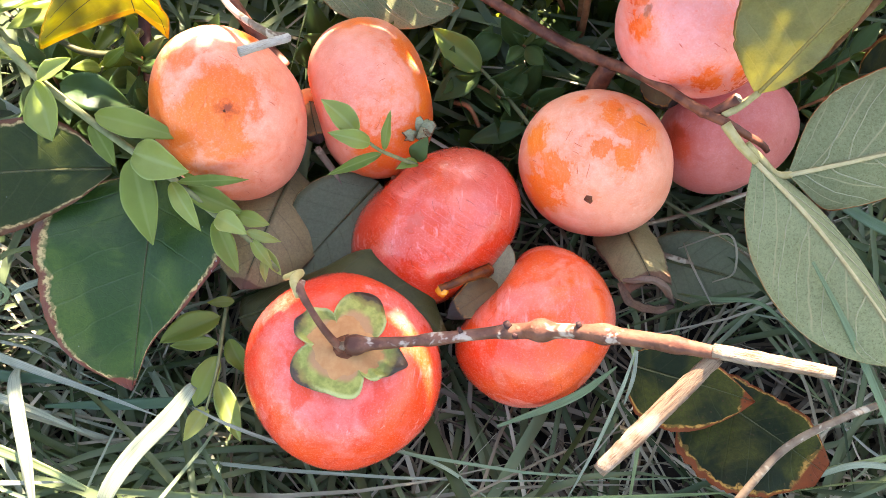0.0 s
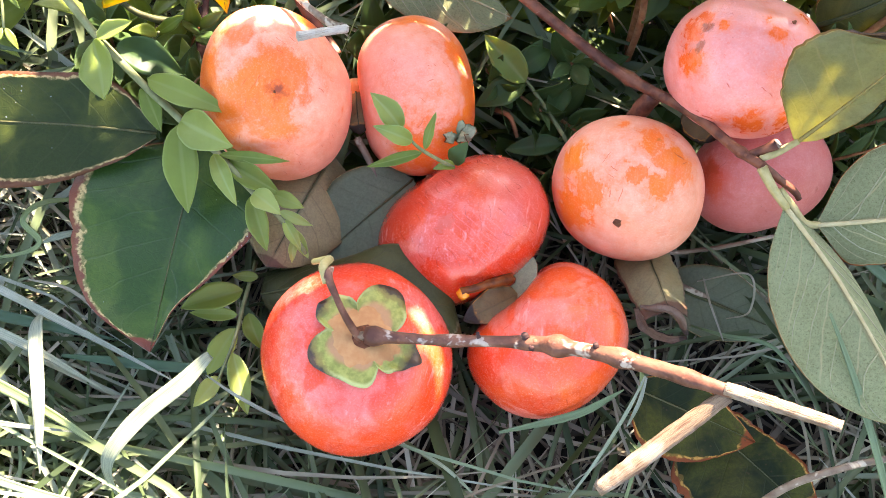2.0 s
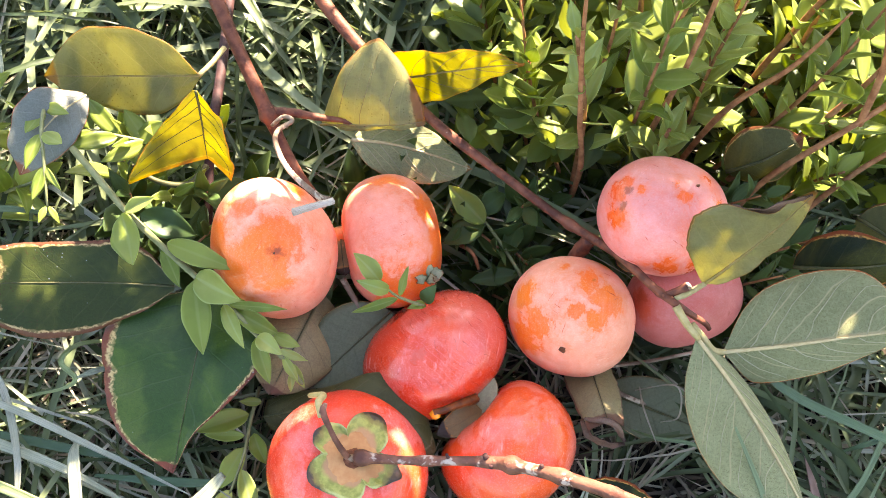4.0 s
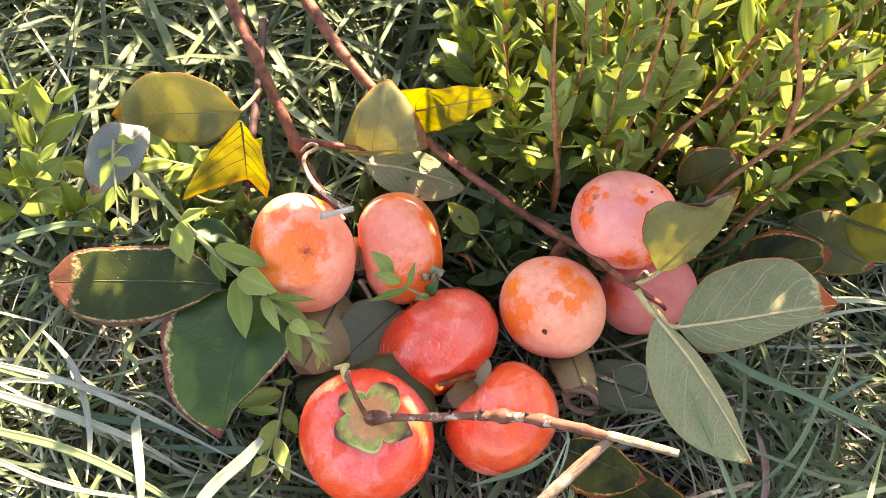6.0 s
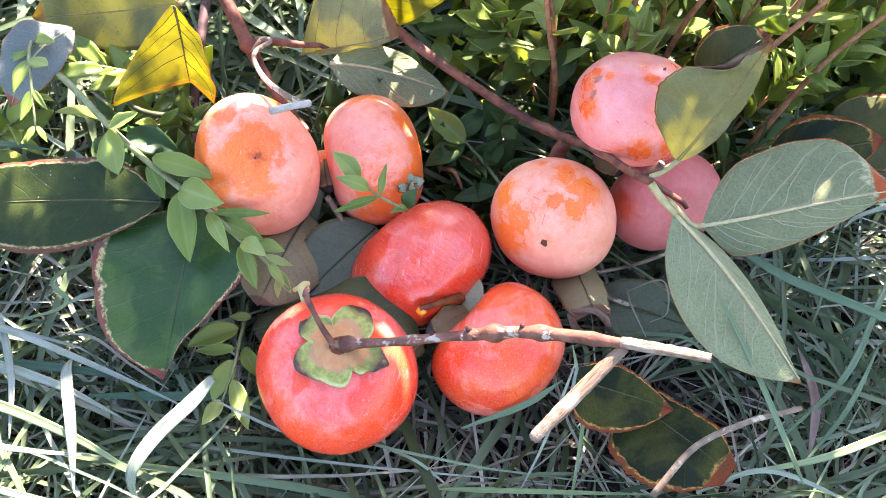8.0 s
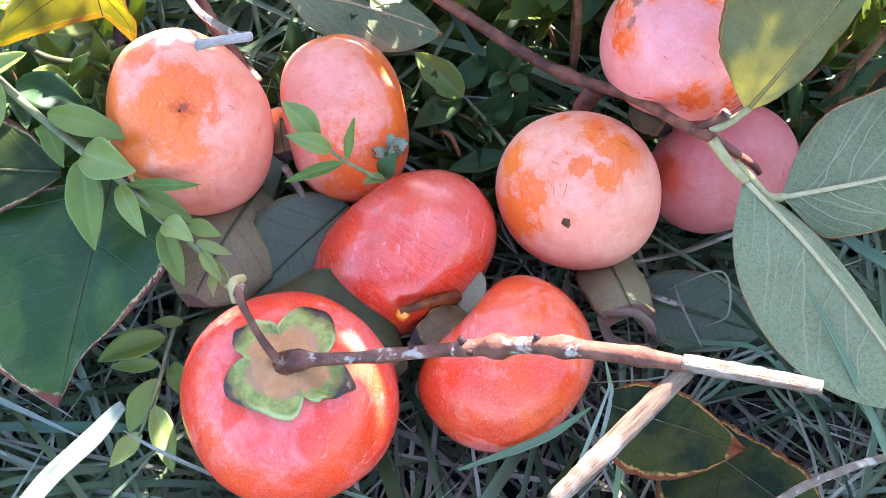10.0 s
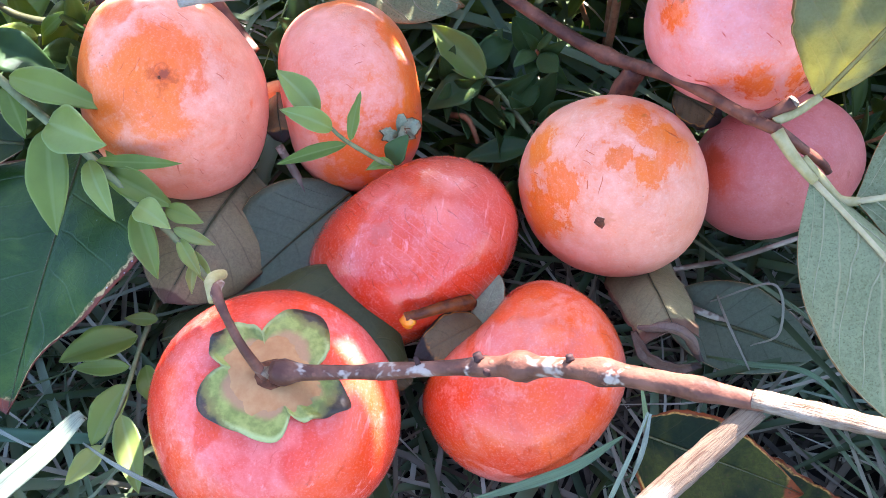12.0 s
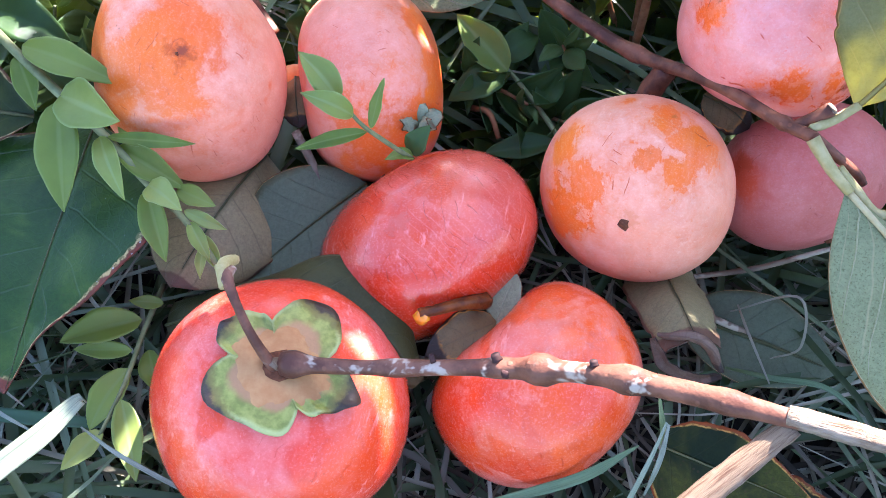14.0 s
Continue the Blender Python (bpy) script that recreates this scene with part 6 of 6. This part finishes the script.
for points in (((0.0655, 0.2390, 0.010), (0.0640, 0.2400, 0.060), (0.0560, 0.2450, 0.100), (0.0460, 0.2500, 0.160), (0.0400, 0.2540, 0.210)), ((0.1020, 0.2560, 0.010), (0.0980, 0.2580, 0.060), (0.1010, 0.2620, 0.120), (0.1010, 0.2680, 0.180), (0.1000, 0.2720, 0.240)),
               ((0.1500, 0.2280, 0.010), (0.1560, 0.2350, 0.070), (0.1840, 0.2450, 0.120), (0.2120, 0.2550, 0.170), (0.2300, 0.2620, 0.200)), ((0.1850, 0.2450, 0.118), (0.1800, 0.2550, 0.155), (0.1650, 0.2650, 0.190), (0.1600, 0.2700, 0.220)),
               ((0.1200, 0.2600, 0.010), (0.1300, 0.2620, 0.090), (0.1480, 0.2620, 0.135), (0.1560, 0.2620, 0.175)), ((0.1700, 0.2200, 0.010), (0.1801, 0.2257, 0.050), (0.1981, 0.2372, 0.090), (0.2195, 0.2447, 0.120), (0.2500, 0.2550, 0.150))):
    tagged(tube("bush_stem", points, [0.0018, 0.0016, 0.0012, 0.0005], M["red_stem"], None, "", sides=8, step=0.006, rough=0.05), "orange-added brown stem carrying the unseen shade leaves", "stem", "bush stems")
# Stems added to carry the unseen leaves that shade the heap.
for n in range(20):
    x, y = (-0.04 + 0.04 * n, 0.445 + 0.03 * math.sin(n * 2.1)) if n < 10 else (-0.40 + 0.06 * (n - 10), 0.68 + 0.08 * math.sin(n * 1.7))
    tagged(tube("bush_stem", [(x, y, 0.0), (x + 0.01, y + 0.01, 0.15), (x - 0.02, y - 0.01, 0.40)], [0.0026, 0.002, 0.0010], M["red_stem"], None, "", sides=7, step=0.02), "added brown stem carrying the unseen shade leaves", "stem", "bush stems")


# ---- ground and grass ----
def ground_height(x, y):
    return 0.006 * noise.noise(Vector((x * 9, y * 9, 0.3))) + 0.003 * noise.noise(Vector((x * 40, y * 40, 1.3)))


steps = np.concatenate([-np.geomspace(30, 0.75, 14), np.linspace(-0.7, 0.9, 110), np.geomspace(0.95, 30, 14)])
gx, gy = steps - 0.05, steps + 0.15
gv = [(x, y, ground_height(x, y)) for y in gy for x in gx]
n_g = len(gx)
gf = [(j * n_g + i, j * n_g + i + 1, (j + 1) * n_g + i + 1, (j + 1) * n_g + i) for j in range(n_g - 1) for i in range(n_g - 1)]
ground = tagged(mesh_ob("ground", gv, gf, M["soil"]), "crumbly soil under the grass, its colour darkened as shade", "ground", "", "structure")

CLEAR = [(x, y, r * 1.02, z - 0.4 * r) for (x, y, z), r, h in FRUITS.values()]
CLEAR += [(-0.115, 0.115, 0.040, 0.030), (-0.115, 0.080, 0.018, 0.036), (-0.170, 0.135, 0.034, 0.045), (-0.135, 0.140, 0.03, 0.040), (0.130, 0.105, 0.030, 0.070), (0.148, 0.082, 0.016, 0.07), (0.165, 0.150, 0.032, 0.070), (0.195, 0.152, 0.02, 0.075),
          (0.095, 0.072, 0.022, 0.020), (0.125, 0.062, 0.026, 0.015), (0.075, 0.115, 0.02, 0.02), (-0.16, 0.235, 0.04, 0.06), (0.0, 0.10, 0.05, 0.02), (0.03, 0.16, 0.03, 0.03), (0.075, 0.065, 0.02, 0.05)]


def grass_field(name, label, count, box, length, width, material, seed, lie, heading=None, z0=0.0, clear=True, segments=6):
    """Blades of grass: arcs that rise from the soil and lie over."""
    rng = np.random.default_rng(seed)
    verts, faces, uvs = [], [], []
    made = tries = 0
    while made < count and tries < count * 4:
        tries += 1
        p = np.array([rng.uniform(box[0], box[1]), rng.uniform(box[2], box[3]), z0 + rng.uniform(0, 0.012)])
        L = rng.uniform(*length)
        a = rng.uniform(0, 2 * math.pi) if heading is None else heading + rng.normal() * 0.7 + (math.pi if rng.random() < 0.5 else 0)
        d = np.array([math.cos(a), math.sin(a), 0])
        rise = rng.uniform(*lie)
        bend = rng.normal() * 0.9
        pts, q, up = [], p.copy(), rise
        for s in range(segments + 1):
            pts.append(q.copy())
            w = a + bend * s / segments * 0.8
            d = np.array([math.cos(w) * math.cos(up), math.sin(w) * math.cos(up), math.sin(up)])
            q = q + d * L / segments
            up -= rise * 2.0 / segments * rng.uniform(0.7, 1.3)
            q[2] = max(q[2], 0.003)
        pts = np.array(pts)
        if clear:
            bad = False
            for x, y, r, z in CLEAR:
                near = (pts[:, 0] - x) ** 2 + (pts[:, 1] - y) ** 2 < r * r
                if (near & (pts[:, 2] > z)).any():
                    bad = True
                    break
            if bad:
                continue
        made += 1
        wd = width * rng.uniform(0.5, 1.25)
        tan = np.gradient(pts, axis=0)
        side = np.cross(tan, np.array([0, 0, 1.0]) + rng.normal(size=3) * 0.45)
        side /= np.linalg.norm(side, axis=1)[:, None]
        nrm = np.cross(side, tan)
        nrm /= np.linalg.norm(nrm, axis=1)[:, None]
        b = len(verts)
        for s in range(segments + 1):
            f = s / segments
            w = wd * 0.5 * (1 - f ** 2.2) * (0.55 + 0.45 * min(1, f * 4)) + 0.00015
            verts += [pts[s] - side[s] * w, pts[s] - nrm[s] * w * 0.45, pts[s] + side[s] * w]
            uvs += [(f, 0), (f, 0.5), (f, 1)]
        for s in range(segments):
            k = b + 3 * s
            faces += [(k, k + 1, k + 4, k + 3), (k + 1, k + 2, k + 5, k + 4)]
    return tagged(mesh_ob(name, verts, faces, material, None, "", uvs), label, "grass", "", "stuff")


grass_field("grass", "matted green grass blades", 3400, (-0.50, 0.45, -0.12, 0.55), (0.06, 0.19), 0.0034, M["grass"], 1, (0.15, 0.70))
grass_field("grass", "coarse green grass lying over", 900, (-0.50, 0.45, -0.12, 0.50), (0.10, 0.24), 0.0044, M["grass"], 2, (0.15, 0.55))
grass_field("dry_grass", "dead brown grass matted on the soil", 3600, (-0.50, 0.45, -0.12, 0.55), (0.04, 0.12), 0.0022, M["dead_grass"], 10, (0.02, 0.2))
grass_field("dry_grass", "dry straw-coloured grass stems", 1700, (-0.50, 0.45, -0.12, 0.24), (0.06, 0.18), 0.0018, M["dry_grass"], 3, (0.05, 0.45))
grass_field("dry_grass", "long bleached grass stems lying on top", 360, (-0.48, -0.10, -0.12, 0.17), (0.12, 0.26), 0.0026, M["bleached"], 6, (0.25, 0.5), heading=-0.5)
grass_field("dry_grass", "bleached grass stems lying on top", 300, (0.08, 0.42, -0.12, 0.30), (0.10, 0.20), 0.0022, M["bleached"], 7, (0.2, 0.45), heading=0.6)
grass_field("grass", "broad green blades standing behind the leaves", 420, (-0.48, 0.02, 0.20, 0.50), (0.10, 0.22), 0.0062, M["grass"], 21, (0.3, 0.9))
grass_field("dry_grass", "a few dry stems behind the leaves", 160, (-0.48, 0.05, 0.22, 0.50), (0.08, 0.20), 0.0018, M["dry_grass"], 22, (0.2, 0.6))
grass_field("grass", "outer meadow grass", 4500, (-1.6, 1.6, 0.5, 2.2), (0.08, 0.2), 0.006, M["grass"], 4, (0.3, 1.0), clear=False, segments=4)
grass_field("grass", "outer meadow grass", 4500, (-1.6, 1.6, -1.6, -0.1), (0.08, 0.2), 0.006, M["grass"], 5, (0.2, 0.8), clear=False, segments=4)
grass_field("grass", "outer meadow grass", 1400, (-1.6, -0.48, -0.1, 0.5), (0.08, 0.2), 0.006, M["grass"], 8, (0.2, 0.8), clear=False, segments=4)
grass_field("grass", "outer meadow grass", 1400, (0.43, 1.6, -0.1, 0.5), (0.08, 0.2), 0.006, M["grass"], 9, (0.2, 0.8), clear=False, segments=4)


def blade(points, width, material, label, tilt=(0, -0.3, 1)):
    """One broad, folded blade of grass."""
    width *= 0.50
    c = spline(points, 26)
    tan = np.gradient(c, axis=0)
    side = np.cross(tan, np.array(tilt, float))
    side /= np.linalg.norm(side, axis=1)[:, None]
    nrm = np.cross(side, tan)
    nrm /= np.linalg.norm(nrm, axis=1)[:, None]
    v, uv = [], []
    for i in range(26):
        f = i / 25
        w = width * 0.5 * min(1, 0.25 + 2.2 * f) * (1 - max(0, (f - 0.5) / 0.5) ** 2.0) + 0.0002
        for j, (s, h) in enumerate(((-1, 0.25), (-0.5, 0.05), (0, -0.12), (0.5, 0.05), (1, 0.25))):
            v.append(c[i] + side[i] * s * w + nrm[i] * h * w)
            uv.append((f, j / 4))
    n = len(v)
    v = v + [p - q * 0.0003 for p, q in zip(v, np.repeat(nrm, 5, axis=0))]
    f = []
    for i in range(25):
        for j in range(4):
            a = i * 5 + j
            f.append((a, a + 1, a + 6, a + 5))
            f.append((a + n, a + 5 + n, a + 6 + n, a + 1 + n))
        f.append((i * 5, i * 5 + 5, i * 5 + 5 + n, i * 5 + n))
        f.append((i * 5 + 4 + n, i * 5 + 9 + n, i * 5 + 9, i * 5 + 4))
    return tagged(mesh_ob("grass_blade", v, f, material, None, "", uv + uv), label, "grass", "broad blades")

# Shaded copy of the grass blade, the shade put into a darker green.
M["blade_shaded"] = plain_material("grass_blade_shade", (0.025, 0.060, 0.034), (0.045, 0.090, 0.048), 50, 0.40, 0.25, "object", (0.06, 0.11, 0.05), 0.15, (0.30, 0.40, 0.08), 0.4)
blade([(0.1268, 0.0998, 0.1000), (0.1414, 0.0735, 0.0900), (0.1602, 0.0416, 0.0700), (0.1722, 0.0319, 0.0500)], 0.0045, M["blade"], "narrow green blade over the leaf")
blade([(0.2616, 0.1658, 0.0800), (0.2231, 0.1551, 0.0900), (0.2000, 0.1475, 0.0900), (0.1936, 0.1433, 0.0850)], 0.0035, M["straw"], "pale curled grass blade")
blade([(-0.2300, 0.0790, 0.0350), (-0.1923, 0.0745, 0.0400), (-0.1623, 0.0711, 0.0450), (-0.1371, 0.0710, 0.0350)], 0.0080, M["blade_shaded"], "broad green blade with shade in its dark colour")
blade([(-0.1580, 0.0618, 0.0350), (-0.1171, 0.0619, 0.0400), (-0.0865, 0.0657, 0.0300)], 0.0080, M["blade_shaded"], "broad green blade with shade in its dark colour")
blade([(0.0693, 0.0749, 0.0750), (0.0642, 0.0615, 0.0700), (0.0573, 0.0441, 0.0500), (0.0474, 0.0252, 0.0300)], 0.002, M["straw"], "thin yellow-green blade of grass")
blade([(0.0699, 0.0744, 0.0750), (0.0686, 0.0656, 0.0700), (0.0669, 0.0582, 0.0600)], 0.0022, M["straw"], "short yellow-green blade of grass")
blade([(0.0989, 0.1099, 0.0300), (0.1098, 0.1045, 0.0400), (0.1302, 0.1021, 0.0400), (0.1502, 0.0857, 0.0300)], 0.003, M["blade"], "thin curved green blade")
blade([(-0.2625, 0.2005, 0.0400), (-0.2281, 0.2394, 0.0930), (-0.2878, 0.3247, 0.0500), (-0.3542, 0.4005, 0.0200)], 0.0028, M["straw"], "thin pale bent stalk")
blade([(-0.2773, 0.2598, 0.0600), (-0.3116, 0.3122, 0.0500), (-0.3570, 0.3678, 0.0300)], 0.0022, M["straw"], "thin pale stalk of dry grass")
blade([(0.2168, 0.0988, 0.0500), (0.1973, 0.0678, 0.0500), (0.1766, 0.0433, 0.0400)], 0.004, M["blade"], "green stalk of coarse grass")
blade([(-0.0143, 0.0445, 0.0300), (0.0013, 0.0375, 0.0350), (0.0167, 0.0273, 0.0300)], 0.0022, M["straw"], "thin dry stalk of grass")
blade([(-0.0494, 0.0420, 0.0500), (-0.0644, 0.0462, 0.0500), (-0.0807, 0.0517, 0.0550), (-0.0953, 0.0589, 0.0500)], 0.002, M["straw"], "thin dry stalk of grass")
blade([(-0.1732, 0.0876, 0.0500), (-0.1552, 0.0854, 0.0500), (-0.1380, 0.0753, 0.0450), (-0.1186, 0.0651, 0.0400)], 0.0022, M["dry_grass"], "dry frayed blade under the leaf")
blade([(0.1020, 0.1309, 0.0350), (0.1016, 0.1174, 0.0450), (0.1079, 0.1006, 0.0450)], 0.0009, M["dry_grass"], "curled dry tendril in the grass")
blade([(0.1008, 0.1302, 0.0300), (0.1164, 0.1290, 0.0500), (0.1204, 0.1166, 0.0400), (0.1137, 0.1149, 0.0300)], 0.0009, M["dry_grass"], "curled dry tendril in the grass")
tagged(tube("twig", [(0.1660, 0.0590, 0.0740), (0.1400, 0.0505, 0.0760), (0.1190, 0.0400, 0.0720), (0.1030, 0.0220, 0.0600)], [0.0012, 0.0014, 0.0015], M["grey_bark"], None, "", sides=8, step=0.003, rough=0.08), "grey dry stem bent over the scorched leaf", "stem")
tagged(tube("twig", [(0.0767, 0.1328, 0.0300), (0.0933, 0.1276, 0.0300), (0.1103, 0.1232, 0.0280), (0.1347, 0.1233, 0.0200)], [0.0010, 0.0012, 0.0010], M["grey_bark"], None, "", sides=8, step=0.003, rough=0.08), "thin brown stem in the grass", "stem")
tagged(tube("twig", [(0.0846, 0.1406, 0.0300), (0.1081, 0.1451, 0.0350), (0.1278, 0.1478, 0.0500)], [0.0009, 0.0010, 0.0008], M["grey_bark"], None, "", sides=8, step=0.003, rough=0.08), "thin pale stem behind the round fruit", "stem")
M["brown_strip"] = plain_material("dead_brown_blade", (0.13, 0.085, 0.065), (0.22, 0.15, 0.12), 80, 0.7, 0.4, spec=0.15)
# Sunlit copy of the grass blade, the sun put into a paler yellow-green.
M["blade_lit"] = plain_material("grass_blade_sun", (0.15, 0.20, 0.065), (0.23, 0.28, 0.10), 50, 0.42, 0.25, "object", (0.30, 0.34, 0.15), 0.28, (0.52, 0.58, 0.10), 0.4, streak=0.5)
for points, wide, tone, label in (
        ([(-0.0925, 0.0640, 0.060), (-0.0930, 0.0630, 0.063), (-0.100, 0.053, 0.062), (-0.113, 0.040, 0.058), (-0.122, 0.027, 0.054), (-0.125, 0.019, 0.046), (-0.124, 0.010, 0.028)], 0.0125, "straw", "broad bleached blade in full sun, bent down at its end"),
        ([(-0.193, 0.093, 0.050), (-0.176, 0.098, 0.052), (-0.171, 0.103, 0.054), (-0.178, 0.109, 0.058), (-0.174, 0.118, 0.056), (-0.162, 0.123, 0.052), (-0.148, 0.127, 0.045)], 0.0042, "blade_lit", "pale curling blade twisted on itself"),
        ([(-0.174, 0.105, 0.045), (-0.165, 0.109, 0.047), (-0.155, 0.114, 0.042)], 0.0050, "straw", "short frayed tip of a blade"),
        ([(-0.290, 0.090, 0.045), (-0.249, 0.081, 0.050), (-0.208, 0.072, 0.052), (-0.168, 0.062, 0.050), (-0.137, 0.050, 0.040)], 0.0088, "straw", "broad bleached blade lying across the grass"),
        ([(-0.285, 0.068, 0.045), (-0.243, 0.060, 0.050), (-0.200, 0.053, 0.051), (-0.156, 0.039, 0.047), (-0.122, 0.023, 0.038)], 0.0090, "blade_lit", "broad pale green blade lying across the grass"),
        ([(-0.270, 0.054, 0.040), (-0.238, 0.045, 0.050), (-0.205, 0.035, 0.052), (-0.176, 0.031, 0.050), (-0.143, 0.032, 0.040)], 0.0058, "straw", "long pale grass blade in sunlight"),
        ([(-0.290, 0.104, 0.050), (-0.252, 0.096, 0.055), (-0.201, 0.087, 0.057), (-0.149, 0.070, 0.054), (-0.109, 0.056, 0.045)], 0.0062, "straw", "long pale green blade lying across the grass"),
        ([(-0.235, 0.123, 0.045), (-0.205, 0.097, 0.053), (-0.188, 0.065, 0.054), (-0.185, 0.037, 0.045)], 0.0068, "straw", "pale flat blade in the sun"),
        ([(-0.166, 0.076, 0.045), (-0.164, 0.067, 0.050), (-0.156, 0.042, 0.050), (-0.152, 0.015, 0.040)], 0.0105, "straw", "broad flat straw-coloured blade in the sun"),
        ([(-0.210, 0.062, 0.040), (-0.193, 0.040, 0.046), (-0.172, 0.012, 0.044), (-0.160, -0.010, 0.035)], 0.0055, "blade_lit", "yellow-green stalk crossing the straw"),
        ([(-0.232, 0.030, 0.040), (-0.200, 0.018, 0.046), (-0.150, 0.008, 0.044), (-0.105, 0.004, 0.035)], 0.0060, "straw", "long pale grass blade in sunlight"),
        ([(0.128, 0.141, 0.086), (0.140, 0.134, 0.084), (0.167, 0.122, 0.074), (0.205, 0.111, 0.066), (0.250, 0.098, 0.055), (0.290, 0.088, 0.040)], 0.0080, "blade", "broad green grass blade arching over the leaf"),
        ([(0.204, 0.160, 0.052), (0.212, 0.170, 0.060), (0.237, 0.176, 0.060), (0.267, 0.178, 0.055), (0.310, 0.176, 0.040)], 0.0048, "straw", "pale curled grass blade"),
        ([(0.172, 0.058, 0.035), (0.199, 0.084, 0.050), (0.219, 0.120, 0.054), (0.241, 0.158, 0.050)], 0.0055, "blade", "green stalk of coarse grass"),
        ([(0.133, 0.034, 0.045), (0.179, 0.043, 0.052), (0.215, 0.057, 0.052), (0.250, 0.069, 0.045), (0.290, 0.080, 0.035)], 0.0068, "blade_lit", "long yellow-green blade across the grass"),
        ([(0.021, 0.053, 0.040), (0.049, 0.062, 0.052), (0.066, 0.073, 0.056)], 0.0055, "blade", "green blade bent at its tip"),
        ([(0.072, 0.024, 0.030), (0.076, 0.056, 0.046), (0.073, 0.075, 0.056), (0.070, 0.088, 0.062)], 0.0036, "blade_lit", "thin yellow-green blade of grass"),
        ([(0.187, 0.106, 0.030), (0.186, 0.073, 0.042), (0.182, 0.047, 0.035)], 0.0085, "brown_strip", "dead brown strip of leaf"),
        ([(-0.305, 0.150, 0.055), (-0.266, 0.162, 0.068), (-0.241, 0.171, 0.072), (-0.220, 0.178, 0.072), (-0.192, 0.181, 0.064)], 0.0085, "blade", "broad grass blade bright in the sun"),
        ([(0.2519, 0.0945, 0.050), (0.2318, 0.0553, 0.060), (0.2276, 0.0269, 0.040)], 0.0050, "blade_lit", "grass blade with sun in its yellow-green colour"),
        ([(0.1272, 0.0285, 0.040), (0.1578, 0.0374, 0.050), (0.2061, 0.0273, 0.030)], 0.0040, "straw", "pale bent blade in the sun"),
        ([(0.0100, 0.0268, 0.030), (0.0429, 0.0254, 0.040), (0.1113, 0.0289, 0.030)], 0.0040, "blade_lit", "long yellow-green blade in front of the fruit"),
        ([(0.2028, 0.1079, 0.030), (0.2218, 0.1157, 0.050), (0.2573, 0.1376, 0.050)], 0.0055, "blade_shaded", "broad green blade with shade in its dark colour")):
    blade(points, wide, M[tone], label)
